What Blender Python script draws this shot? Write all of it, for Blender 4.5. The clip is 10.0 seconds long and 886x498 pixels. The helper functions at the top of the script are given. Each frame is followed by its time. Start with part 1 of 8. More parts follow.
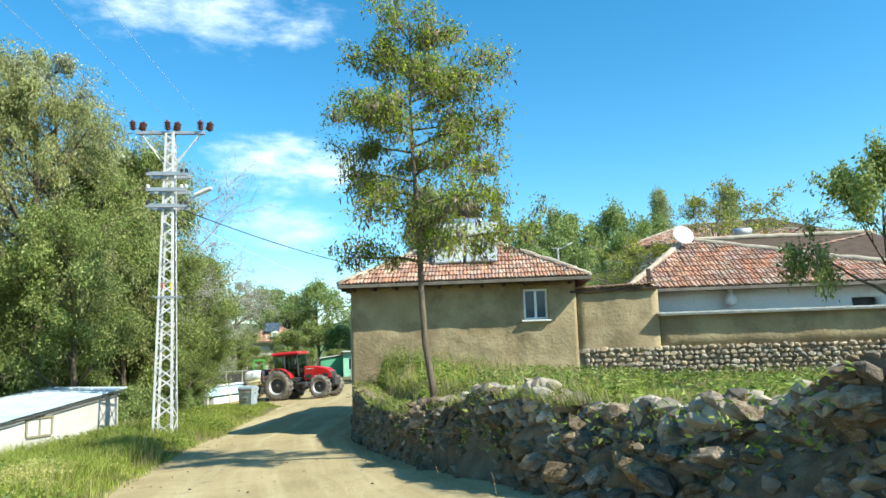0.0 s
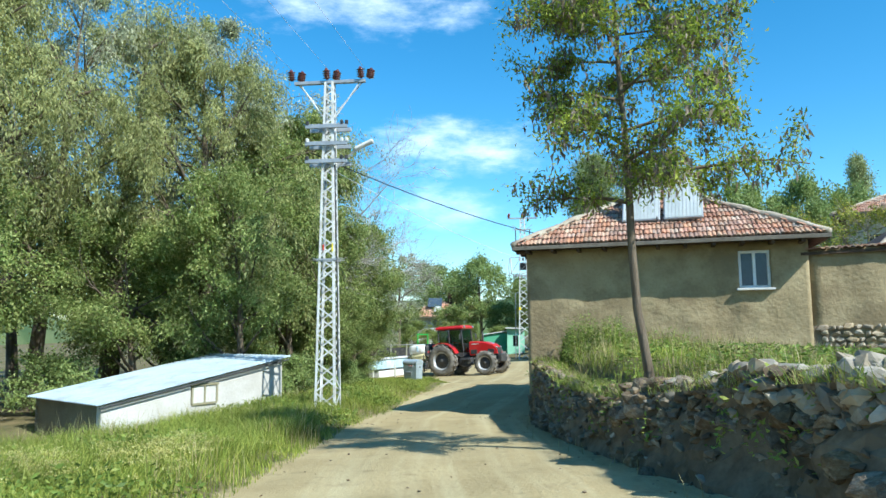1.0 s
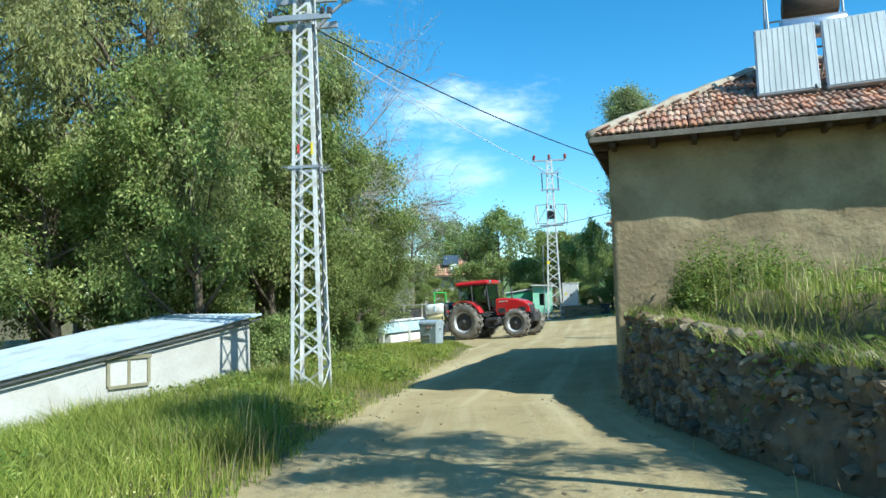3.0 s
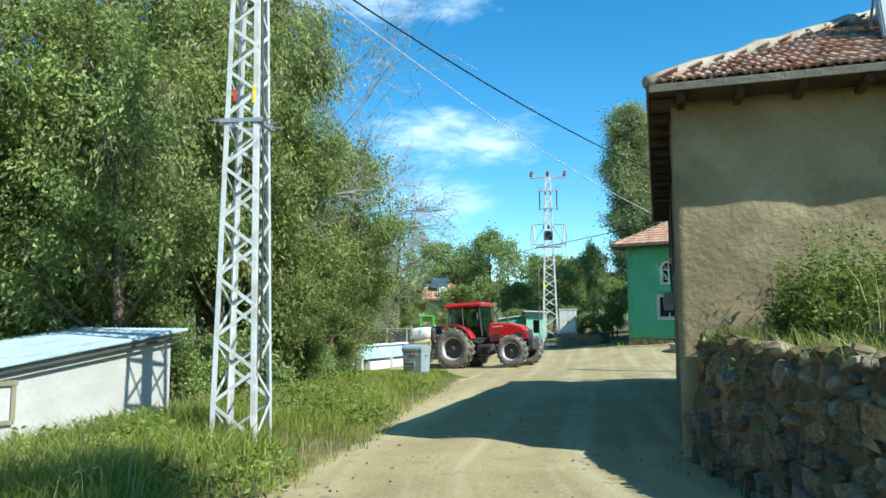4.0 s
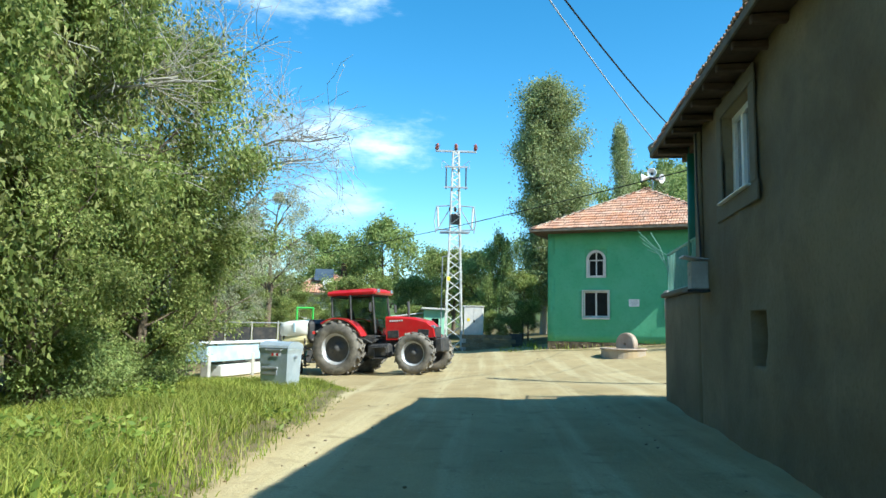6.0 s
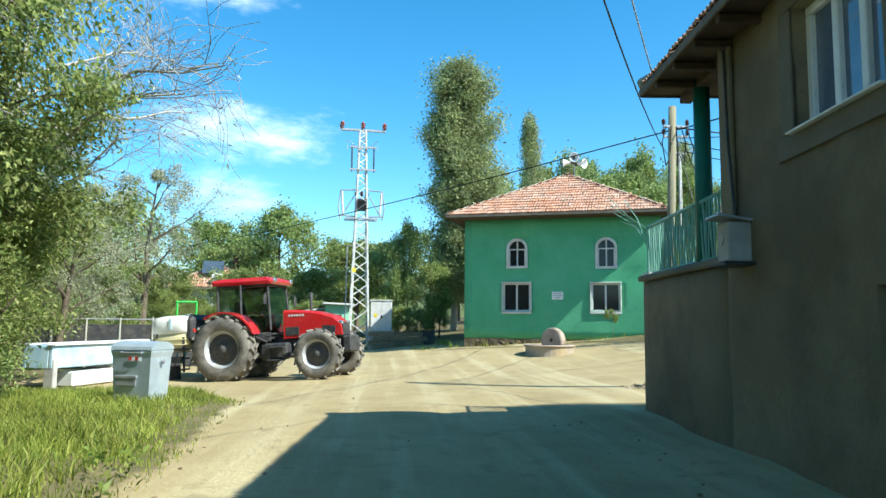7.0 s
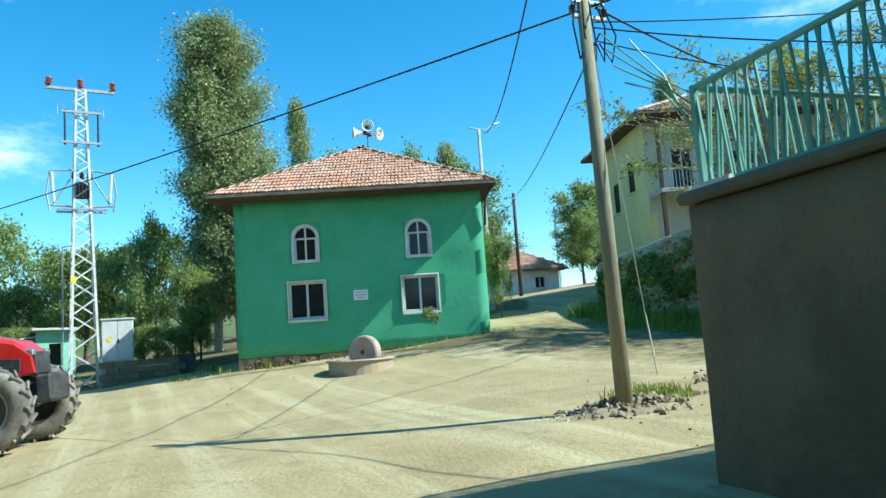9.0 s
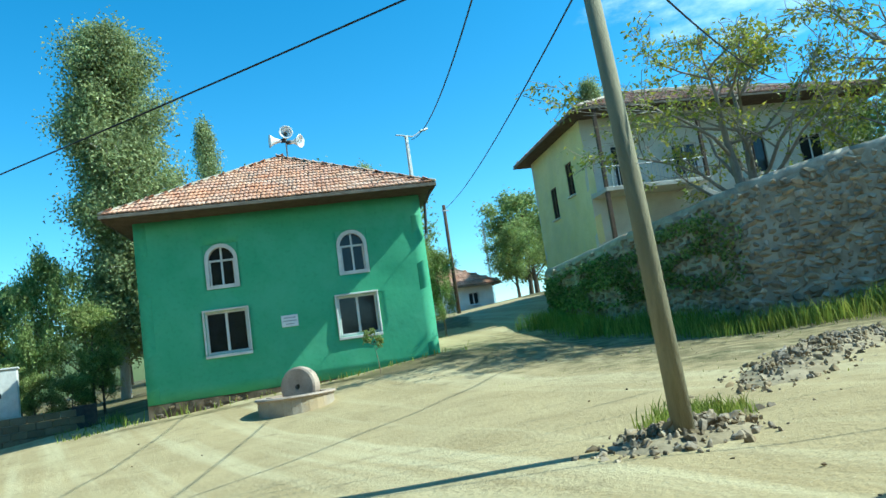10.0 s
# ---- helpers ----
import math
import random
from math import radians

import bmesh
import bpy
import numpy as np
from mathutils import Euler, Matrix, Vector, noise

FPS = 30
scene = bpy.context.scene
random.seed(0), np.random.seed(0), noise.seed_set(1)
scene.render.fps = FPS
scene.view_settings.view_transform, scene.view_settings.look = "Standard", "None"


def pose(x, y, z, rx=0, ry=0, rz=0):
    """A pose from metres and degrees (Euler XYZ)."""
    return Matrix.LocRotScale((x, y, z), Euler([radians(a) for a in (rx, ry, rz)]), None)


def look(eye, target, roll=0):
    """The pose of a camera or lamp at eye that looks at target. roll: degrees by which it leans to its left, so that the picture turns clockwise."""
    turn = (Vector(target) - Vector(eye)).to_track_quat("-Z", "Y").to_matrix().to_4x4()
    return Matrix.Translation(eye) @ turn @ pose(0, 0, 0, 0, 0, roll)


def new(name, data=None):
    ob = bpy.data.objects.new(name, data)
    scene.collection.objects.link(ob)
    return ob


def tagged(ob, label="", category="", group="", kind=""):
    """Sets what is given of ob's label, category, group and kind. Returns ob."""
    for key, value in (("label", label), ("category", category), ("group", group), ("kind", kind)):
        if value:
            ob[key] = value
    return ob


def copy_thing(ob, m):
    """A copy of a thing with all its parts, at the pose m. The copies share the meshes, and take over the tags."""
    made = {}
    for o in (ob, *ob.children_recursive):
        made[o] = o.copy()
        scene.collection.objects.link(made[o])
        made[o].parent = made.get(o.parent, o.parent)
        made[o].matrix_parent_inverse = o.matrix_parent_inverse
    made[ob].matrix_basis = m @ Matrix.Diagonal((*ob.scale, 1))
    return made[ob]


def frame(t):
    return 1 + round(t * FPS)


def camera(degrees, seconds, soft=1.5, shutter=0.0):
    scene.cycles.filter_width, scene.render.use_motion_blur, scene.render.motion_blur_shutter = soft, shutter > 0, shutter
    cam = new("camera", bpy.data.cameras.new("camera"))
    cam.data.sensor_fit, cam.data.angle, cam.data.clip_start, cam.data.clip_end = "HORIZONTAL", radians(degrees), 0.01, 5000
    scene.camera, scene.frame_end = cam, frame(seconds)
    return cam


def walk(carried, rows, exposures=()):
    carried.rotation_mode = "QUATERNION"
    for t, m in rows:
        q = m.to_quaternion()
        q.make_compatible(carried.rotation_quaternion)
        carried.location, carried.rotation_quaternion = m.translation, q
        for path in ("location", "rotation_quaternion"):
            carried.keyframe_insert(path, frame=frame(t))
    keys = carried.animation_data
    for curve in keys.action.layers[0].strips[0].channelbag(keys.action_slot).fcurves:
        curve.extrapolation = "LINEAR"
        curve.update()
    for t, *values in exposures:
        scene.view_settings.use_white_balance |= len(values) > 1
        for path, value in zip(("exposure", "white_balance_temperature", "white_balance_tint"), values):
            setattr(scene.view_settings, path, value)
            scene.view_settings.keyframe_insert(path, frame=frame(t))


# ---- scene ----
cam = camera(63.5, 10.0)
PATH = [
    (0, (-0.696, 4.175, 1.616), (-0.682, 6.157, 1.881), -1.8),
    (0.5, (-1.058, 5.375, 1.52), (-1.319, 7.342, 1.771), -0.5),
    (1, (-1.434, 6.691, 1.42), (-1.858, 8.633, 1.638), -0.6),
    (1.5, (-1.852, 8.045, 1.349), (-2.319, 9.985, 1.494), -0.6),
    (2, (-2.226, 9.469, 1.214), (-2.699, 11.411, 1.28), -1.3),
    (2.5, (-2.665, 10.853, 1.068), (-3.107, 12.803, 1.134), -0.9),
    (2.7, (-2.83, 11.457, 1.071), (-3.292, 13.4, 1.174), -2.1),
    (3.8, (-3.861, 14.882, 0.801), (-4.296, 16.829, 0.939), -0.2),
    (4, (-3.941, 15.591, 0.837), (-4.363, 17.536, 1.032), -0.3),
    (4.5, (-4.301, 17.123, 0.74), (-4.693, 19.077, 0.905), 0.9),
    (5, (-4.608, 18.585, 0.674), (-4.956, 20.547, 0.855), 0.7),
    (5.2, (-4.686, 19.289, 0.665), (-4.95, 21.265, 0.83), -0.2),
    (6.3, (-5.413, 23.253, 0.459), (-5.46, 25.239, 0.692), 0.7),
    (6.5, (-5.494, 23.899, 0.453), (-5.465, 25.884, 0.698), -0.2),
    (7, (-5.705, 25.305, 0.413), (-5.539, 27.287, 0.616), 0.6),
    (7.5, (-5.687, 27.094, 0.324), (-5.429, 29.068, 0.514), 0.4),
    (8, (-5.664, 28.567, 0.305), (-5.328, 30.526, 0.519), 1.2),
    (8.5, (-5.568, 30.184, 0.303), (-4.926, 32.067, 0.513), -1.7),
    (9, (-5.435, 31.552, 0.32), (-4.625, 33.368, 0.538), -4.0),
    (9.5, (-5.253, 32.692, 0.228), (-4.277, 34.429, 0.401), -5.0),
    (10, (-4.953, 33.907, 0.308), (-3.941, 35.612, 0.568), -8.2),
]
walk(cam, [(t, look(eye, target, roll)) for t, eye, target, roll in PATH],
     [(0, 0.82, 6250, 3), (0.5, 0.74, 5950, 3), (1.2, 0.6, 5650, 2), (2.5, 0.54, 5600, 0), (4.5, 0.56, 5760, -1), (5.2, 0.62, 5800, 0), (6.5, 0.88, 5950, 2), (8.0, 0.78, 5850, 0), (9, 0.74, 5500, -6), (10, 0.75, 5450, -11)])

# ---- light ----
SUN_AT = Vector((0.9, -0.545, 1.0)).normalized()
sun = new("sun", bpy.data.lights.new("sun", "SUN"))
sun.data.energy, sun.data.angle, sun.data.color = 5.0, radians(0.5), (1.0, 0.94, 0.84)
sun.matrix_world = look(SUN_AT * 80, (0, 0, 0))

world = bpy.data.worlds.new("sky")
scene.world = world
world.use_nodes = True


def sky_nodes(nt):
    n, l = nt.nodes, nt.links

    def calc(op, a, b=None, c=None):
        m = n.new("ShaderNodeMath")
        m.operation = op
        for i, v in enumerate((a, b, c)):
            if v is None:
                continue
            if isinstance(v, (int, float)):
                m.inputs[i].default_value = v
            else:
                l.new(v, m.inputs[i])
        return m.outputs[0]

    sky = n.new("ShaderNodeTexSky")
    sky.sky_type, sky.sun_disc = "NISHITA", False
    sky.sun_elevation = math.asin(SUN_AT.z)
    sky.sun_rotation = math.atan2(SUN_AT.x, SUN_AT.y)
    sky.altitude, sky.air_density, sky.dust_density, sky.ozone_density = 900, 1.0, 0.5, 1.9
    rich = n.new("ShaderNodeHueSaturation")
    rich.inputs["Hue"].default_value = 0.487
    rich.inputs["Saturation"].default_value = 1.34
    rich.inputs["Value"].default_value = 1.0
    l.new(sky.outputs[0], rich.inputs["Color"])
    co = n.new("ShaderNodeTexCoord")
    sep = n.new("ShaderNodeSeparateXYZ")
    l.new(co.outputs["Generated"], sep.inputs[0])
    az = calc("ARCTAN2", sep.outputs[0], sep.outputs[1])
    el = calc("ARCSINE", sep.outputs[2])
    comb = n.new("ShaderNodeCombineXYZ")
    l.new(az, comb.inputs[0])
    l.new(calc("MULTIPLY", el, 2.6), comb.inputs[1])
    puff = n.new("ShaderNodeTexNoise")
    puff.inputs["Scale"].default_value, puff.inputs["Detail"].default_value = 9, 7
    puff.inputs["Roughness"].default_value = 0.62
    l.new(comb.outputs[0], puff.inputs["Vector"])
    total = None
    for a, e, w, h, amount in ((-11.0, 14.2, 10.5, 3.9, 1.0), (-12.5, 9.8, 7.5, 3.2, 0.6), (-20, 25.5, 17, 4.6, 0.85), (-30, 12, 9, 3, 0.4),
                               (60, 22, 20, 5, 0.7), (150, 18, 30, 5, 0.8), (-110, 30, 25, 6, 0.8)):
        u = calc("DIVIDE", calc("SUBTRACT", az, radians(a)), radians(w))
        v = calc("DIVIDE", calc("SUBTRACT", el, radians(e)), radians(h))
        r2 = calc("ADD", calc("MULTIPLY", u, u), calc("MULTIPLY", v, v))
        body = calc("MULTIPLY_ADD", puff.outputs[0], 2.2, calc("SUBTRACT", -0.55, r2))
        ramp = n.new("ShaderNodeMapRange")
        ramp.interpolation_type = "SMOOTHSTEP"
        l.new(body, ramp.inputs[0])
        ramp.inputs[1].default_value, ramp.inputs[2].default_value, ramp.inputs[4].default_value = 0.0, 1.2, amount
        total = ramp.outputs[0] if total is None else calc("MAXIMUM", total, ramp.outputs[0])
    mix = n.new("ShaderNodeMix")
    mix.data_type = "RGBA"
    l.new(total, mix.inputs["Factor"])
    l.new(rich.outputs[0], mix.inputs["A"])
    mix.inputs["B"].default_value = (7.0, 7.5, 8.2, 1)
    l.new(mix.outputs["Result"], n["Background"].inputs[0])
    n["Background"].inputs[1].default_value = 0.138


sky_nodes(world.node_tree)

# ---- materials ----


def surface(name, c1, c2, scale=3.0, rough=0.85, bump=0.3, fine=40.0, metal=0.0, spread=0.0, island=False, third=None, third_scale=0.6, third_amount=0.5, stretch=(1, 1, 1), coat=0.0):
    """A base that drifts between two colours, with grain, fine relief and, where given, larger stains of a third colour."""
    m = bpy.data.materials.new(name)
    m.use_nodes = True
    n, l = m.node_tree.nodes, m.node_tree.links
    bsdf = n["Principled BSDF"]
    tc = n.new("ShaderNodeTexCoord")
    info = n.new("ShaderNodeObjectInfo")
    off = n.new("ShaderNodeVectorMath")
    off.operation = "MULTIPLY_ADD"
    l.new(info.outputs["Random"], off.inputs[0])
    off.inputs[1].default_value = (37, 19, 53)
    mp = n.new("ShaderNodeMapping")
    mp.inputs["Scale"].default_value = stretch
    l.new(tc.outputs["Object"], mp.inputs["Vector"])
    l.new(mp.outputs[0], off.inputs[2])

    def noise_at(s, detail, rg=0.55):
        t = n.new("ShaderNodeTexNoise")
        t.inputs["Scale"].default_value, t.inputs["Detail"].default_value, t.inputs["Roughness"].default_value = s, detail, rg
        l.new(off.outputs[0], t.inputs["Vector"])
        return t.outputs[0]

    def blend(fac, a, b, lo=0.35, hi=0.65, top=1.0):
        r = n.new("ShaderNodeMapRange")
        l.new(fac, r.inputs[0])
        r.inputs[1].default_value, r.inputs[2].default_value, r.inputs[4].default_value = lo, hi, top
        x = n.new("ShaderNodeMix")
        x.data_type = "RGBA"
        l.new(r.outputs[0], x.inputs["Factor"])
        for sock, v in (("A", a), ("B", b)):
            if isinstance(v, tuple):
                x.inputs[sock].default_value = (*v, 1)
            else:
                l.new(v, x.inputs[sock])
        return x.outputs["Result"]

    col = blend(noise_at(scale, 6), c1, c2)
    dark = tuple(v * 0.72 for v in c1)
    col = blend(noise_at(fine, 4), col, dark, 0.52, 0.8, 0.55)
    if third:
        col = blend(noise_at(third_scale, 5, 0.65), col, third, 0.48, 0.62, third_amount)
    if spread:
        hs = n.new("ShaderNodeHueSaturation")
        geo = n.new("ShaderNodeNewGeometry")
        src = geo.outputs["Random Per Island"] if island else info.outputs["Random"]
        r = n.new("ShaderNodeMapRange")
        l.new(src, r.inputs[0])
        r.inputs[3].default_value, r.inputs[4].default_value = 1 - spread, 1 + spread
        l.new(r.outputs[0], hs.inputs["Value"])
        r2 = n.new("ShaderNodeMapRange")
        w2 = n.new("ShaderNodeMath")
        w2.operation = "FRACT"
        w3 = n.new("ShaderNodeMath")
        w3.operation = "MULTIPLY"
        l.new(src, w3.inputs[0])
        w3.inputs[1].default_value = 7.31
        l.new(w3.outputs[0], w2.inputs[0])
        l.new(w2.outputs[0], r2.inputs[0])
        r2.inputs[3].default_value, r2.inputs[4].default_value = 1 - spread * 0.7, 1 + spread * 0.4
        l.new(r2.outputs[0], hs.inputs["Saturation"])
        l.new(col, hs.inputs["Color"])
        col = hs.outputs[0]
    l.new(col, bsdf.inputs["Base Color"])
    bsdf.inputs["Roughness"].default_value = rough
    bsdf.inputs["Metallic"].default_value = metal
    bsdf.inputs["Coat Weight"].default_value = coat
    bsdf.inputs["Specular IOR Level"].default_value = 0.35
    if bump:
        b = n.new("ShaderNodeBump")
        b.inputs["Strength"].default_value, b.inputs["Distance"].default_value = bump, 0.02
        l.new(noise_at(fine * 0.7, 5), b.inputs["Height"])
        l.new(b.outputs[0], bsdf.inputs["Normal"])
    return m


def foliage(name, c1, c2, c3, through_light=0.35, rough=0.55):
    """Leaves: each island takes its own mix of three greens, and part of the light passes through."""
    m = bpy.data.materials.new(name)
    m.use_nodes = True
    n, l = m.node_tree.nodes, m.node_tree.links
    bsdf = n["Principled BSDF"]
    geo = n.new("ShaderNodeNewGeometry")
    ramp = n.new("ShaderNodeValToRGB")
    ramp.color_ramp.elements[0].color, ramp.color_ramp.elements[1].color = (*c1, 1), (*c3, 1)
    e = ramp.color_ramp.elements.new(0.55)
    e.color = (*c2, 1)
    l.new(geo.outputs["Random Per Island"], ramp.inputs[0])
    tc = n.new("ShaderNodeTexCoord")
    no = n.new("ShaderNodeTexNoise")
    no.inputs["Scale"].default_value = 0.9
    l.new(tc.outputs["Object"], no.inputs["Vector"])
    hs = n.new("ShaderNodeHueSaturation")
    r = n.new("ShaderNodeMapRange")
    l.new(no.outputs[0], r.inputs[0])
    r.inputs[1].default_value, r.inputs[2].default_value, r.inputs[3].default_value, r.inputs[4].default_value = 0.3, 0.7, 0.7, 1.3
    l.new(r.outputs[0], hs.inputs["Value"])
    l.new(ramp.outputs[0], hs.inputs["Color"])
    l.new(hs.outputs[0], bsdf.inputs["Base Color"])
    bsdf.inputs["Roughness"].default_value = rough
    bsdf.inputs["Specular IOR Level"].default_value = 0.3
    tl = n.new("ShaderNodeBsdfTranslucent")
    l.new(hs.outputs[0], tl.inputs["Color"])
    mx = n.new("ShaderNodeMixShader")
    mx.inputs[0].default_value = through_light
    l.new(bsdf.outputs[0], mx.inputs[1])
    l.new(tl.outputs[0], mx.inputs[2])
    l.new(mx.outputs[0], n["Material Output"].inputs[0])
    return m


def ground_material():
    m = bpy.data.materials.new("earth")
    m.use_nodes = True
    n, l = m.node_tree.nodes, m.node_tree.links
    bsdf = n["Principled BSDF"]
    tc = n.new("ShaderNodeTexCoord")

    def att(name):
        a = n.new("ShaderNodeAttribute")
        a.attribute_name = name
        return a.outputs["Fac"]

    def noise_at(s, detail, vec=None, rg=0.6):
        t = n.new("ShaderNodeTexNoise")
        t.inputs["Scale"].default_value, t.inputs["Detail"].default_value, t.inputs["Roughness"].default_value = s, detail, rg
        l.new(vec or tc.outputs["Object"], t.inputs["Vector"])
        return t.outputs[0]

    def blend(fac, a, b, lo, hi, top=1.0):
        r = n.new("ShaderNodeMapRange")
        l.new(fac, r.inputs[0])
        r.inputs[1].default_value, r.inputs[2].default_value, r.inputs[4].default_value = lo, hi, top
        x = n.new("ShaderNodeMix")
        x.data_type = "RGBA"
        l.new(r.outputs[0], x.inputs["Factor"])
        for sock, v in (("A", a), ("B", b)):
            if isinstance(v, tuple):
                x.inputs[sock].default_value = (*v, 1)
            else:
                l.new(v, x.inputs[sock])
        return x.outputs["Result"]

    lane = n.new("ShaderNodeCombineXYZ")
    mul = n.new("ShaderNodeMath")
    mul.operation = "MULTIPLY"
    l.new(att("lane"), lane.inputs[0])
    l.new(att("along"), mul.inputs[0])
    mul.inputs[1].default_value = 0.035
    l.new(mul.outputs[0], lane.inputs[1])
    dirt = blend(noise_at(0.9, 7), (0.33, 0.255, 0.128), (0.43, 0.342, 0.18), 0.3, 0.7)
    dirt = blend(noise_at(1.7, 4, lane.outputs[0]), dirt, (0.51, 0.435, 0.255), 0.48, 0.66, 0.75)
    dirt = blend(noise_at(2.6, 6), dirt, (0.25, 0.2, 0.105), 0.56, 0.7, 0.65)
    dirt = blend(noise_at(60, 3), dirt, (0.2, 0.165, 0.1), 0.55, 0.75, 0.7)
    dirt = blend(noise_at(23, 3), dirt, (0.58, 0.52, 0.37), 0.64, 0.74, 0.6)
    soil = blend(noise_at(1.3, 6), (0.11, 0.1, 0.045), (0.22, 0.17, 0.09), 0.35, 0.65)
    soil = blend(noise_at(30, 4), soil, (0.06, 0.075, 0.025), 0.5, 0.7, 0.7)
    wob = n.new("ShaderNodeMath")
    wob.operation = "ADD"
    w2 = n.new("ShaderNodeMath")
    w2.operation = "MULTIPLY_ADD"
    l.new(noise_at(3.1, 6), w2.inputs[0])
    w2.inputs[1].default_value, w2.inputs[2].default_value = 0.9, -0.45
    l.new(att("dirt"), wob.inputs[0])
    l.new(w2.outputs[0], wob.inputs[1])
    l.new(blend(wob.outputs[0], soil, dirt, 0.35, 0.65), bsdf.inputs["Base Color"])
    bsdf.inputs["Roughness"].default_value = 0.95
    bsdf.inputs["Specular IOR Level"].default_value = 0.15
    b = n.new("ShaderNodeBump")
    b.inputs["Strength"].default_value, b.inputs["Distance"].default_value = 0.75, 0.03
    l.new(noise_at(16, 9), b.inputs["Height"])
    l.new(b.outputs[0], bsdf.inputs["Normal"])
    return m


def glass_material(name, tint, rough=0.04):
    m = bpy.data.materials.new(name)
    m.use_nodes = True
    n, l = m.node_tree.nodes, m.node_tree.links
    clear, gloss, mix = (n.new("ShaderNode" + k) for k in ("BsdfTransparent", "BsdfGlossy", "MixShader"))
    clear.inputs["Color"].default_value = (*tint, 1)
    gloss.inputs["Roughness"].default_value = rough
    mix.inputs[0].default_value = 0.1
    for x, y in ((clear.outputs[0], mix.inputs[1]), (gloss.outputs[0], mix.inputs[2]), (mix.outputs[0], n["Material Output"].inputs[0])):
        l.new(x, y)
    return m


EARTH = ground_material()
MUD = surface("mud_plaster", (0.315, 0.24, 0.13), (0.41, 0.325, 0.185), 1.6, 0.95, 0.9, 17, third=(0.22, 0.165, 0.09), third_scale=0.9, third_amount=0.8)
# cement base colour is darkened for the deep shade on the side walls
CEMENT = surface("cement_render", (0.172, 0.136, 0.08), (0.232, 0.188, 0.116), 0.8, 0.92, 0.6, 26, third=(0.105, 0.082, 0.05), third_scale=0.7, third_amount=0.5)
TILE = surface("clay_tile", (0.32, 0.145, 0.09), (0.42, 0.25, 0.165), 3.5, 0.88, 0.35, 60, spread=0.3, third=(0.4, 0.33, 0.24), third_scale=1.7, third_amount=0.7)
TILE_J = surface("clay_tile_rest", (0.32, 0.145, 0.09), (0.42, 0.25, 0.165), 3.5, 0.88, 0.35, 60, spread=0.3, island=True, third=(0.4, 0.33, 0.24), third_scale=1.7, third_amount=0.7)
TILE_G = surface("clay_tile_fresh", (0.46, 0.22, 0.13), (0.53, 0.3, 0.19), 3.5, 0.85, 0.3, 60, spread=0.16, island=True, third=(0.56, 0.41, 0.3), third_scale=1.3, third_amount=0.45)
TILE_W = surface("whitewashed_tile", (0.75, 0.73, 0.68), (0.6, 0.56, 0.5), 4, 0.9, 0.3, 40, spread=0.1, island=True)
MORTAR = surface("roof_mortar", (0.36, 0.305, 0.225), (0.46, 0.4, 0.31), 4, 0.95, 0.6, 25, third=(0.26, 0.2, 0.14), third_scale=2.5, third_amount=0.6)
FASCIA = surface("grey_fascia_board", (0.13, 0.11, 0.085), (0.22, 0.195, 0.155), 5, 0.9, 0.6, 30, third=(0.1, 0.08, 0.06), third_scale=2.5, third_amount=0.6)
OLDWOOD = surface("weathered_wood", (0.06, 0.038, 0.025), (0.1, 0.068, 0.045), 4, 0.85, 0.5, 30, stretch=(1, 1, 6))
POLEWOOD = surface("pole_wood", (0.24, 0.215, 0.13), (0.34, 0.305, 0.195), 6, 0.85, 0.6, 60, stretch=(3, 3, 0.35), third=(0.17, 0.155, 0.09), third_scale=3.0)
BARK = surface("bark", (0.11, 0.082, 0.055), (0.185, 0.145, 0.1), 5, 0.95, 1.0, 22, stretch=(2.5, 2.5, 0.6))
BARK_GREY = surface("grey_bark", (0.36, 0.33, 0.28), (0.46, 0.43, 0.38), 4, 0.95, 0.8, 25, stretch=(2, 2, 0.6))
GALV = surface("galvanised_lattice", (0.6, 0.595, 0.56), (0.72, 0.71, 0.675), 5, 0.6, 0.15, 50, metal=0.1, third=(0.42, 0.35, 0.27), third_scale=4, third_amount=0.5)
GREY_STEEL = surface("dull_steel", (0.36, 0.37, 0.38), (0.45, 0.46, 0.47), 5, 0.5, 0.1, 50, metal=0.5)
PORCELAIN = surface("brown_porcelain", (0.1, 0.03, 0.022), (0.14, 0.045, 0.03), 5, 0.25, 0, 40, coat=0.5)
PORCELAIN_R = surface("red_brown_porcelain", (0.32, 0.09, 0.07), (0.4, 0.13, 0.1), 5, 0.3, 0, 40, coat=0.4)
BLACK = surface("black_rubber", (0.02, 0.02, 0.021), (0.03, 0.03, 0.03), 5, 0.7, 0.2, 60)
TYRE = surface("dusty_tyre", (0.1, 0.092, 0.08), (0.2, 0.178, 0.145), 5, 0.9, 0.4, 40, third=(0.32, 0.285, 0.23), third_scale=3.5, third_amount=0.6)
RIM = surface("grey_rim", (0.4, 0.41, 0.42), (0.5, 0.5, 0.5), 5, 0.5, 0.1, 40, metal=0.2, third=(0.38, 0.34, 0.28), third_scale=4, third_amount=0.6)
RED = surface("tractor_red", (0.5, 0.012, 0.016), (0.58, 0.02, 0.02), 3, 0.3, 0.02, 30, coat=0.6, third=(0.42, 0.06, 0.05), third_scale=2.5, third_amount=0.35)
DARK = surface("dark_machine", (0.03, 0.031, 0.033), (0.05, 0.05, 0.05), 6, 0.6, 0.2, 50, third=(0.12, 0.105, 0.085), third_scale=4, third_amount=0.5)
GREEN_WALL = surface("green_paint", (0.09, 0.365, 0.185), (0.115, 0.41, 0.22), 0.9, 0.75, 0.25, 9, third=(0.15, 0.45, 0.26), third_scale=0.7, third_amount=0.5)
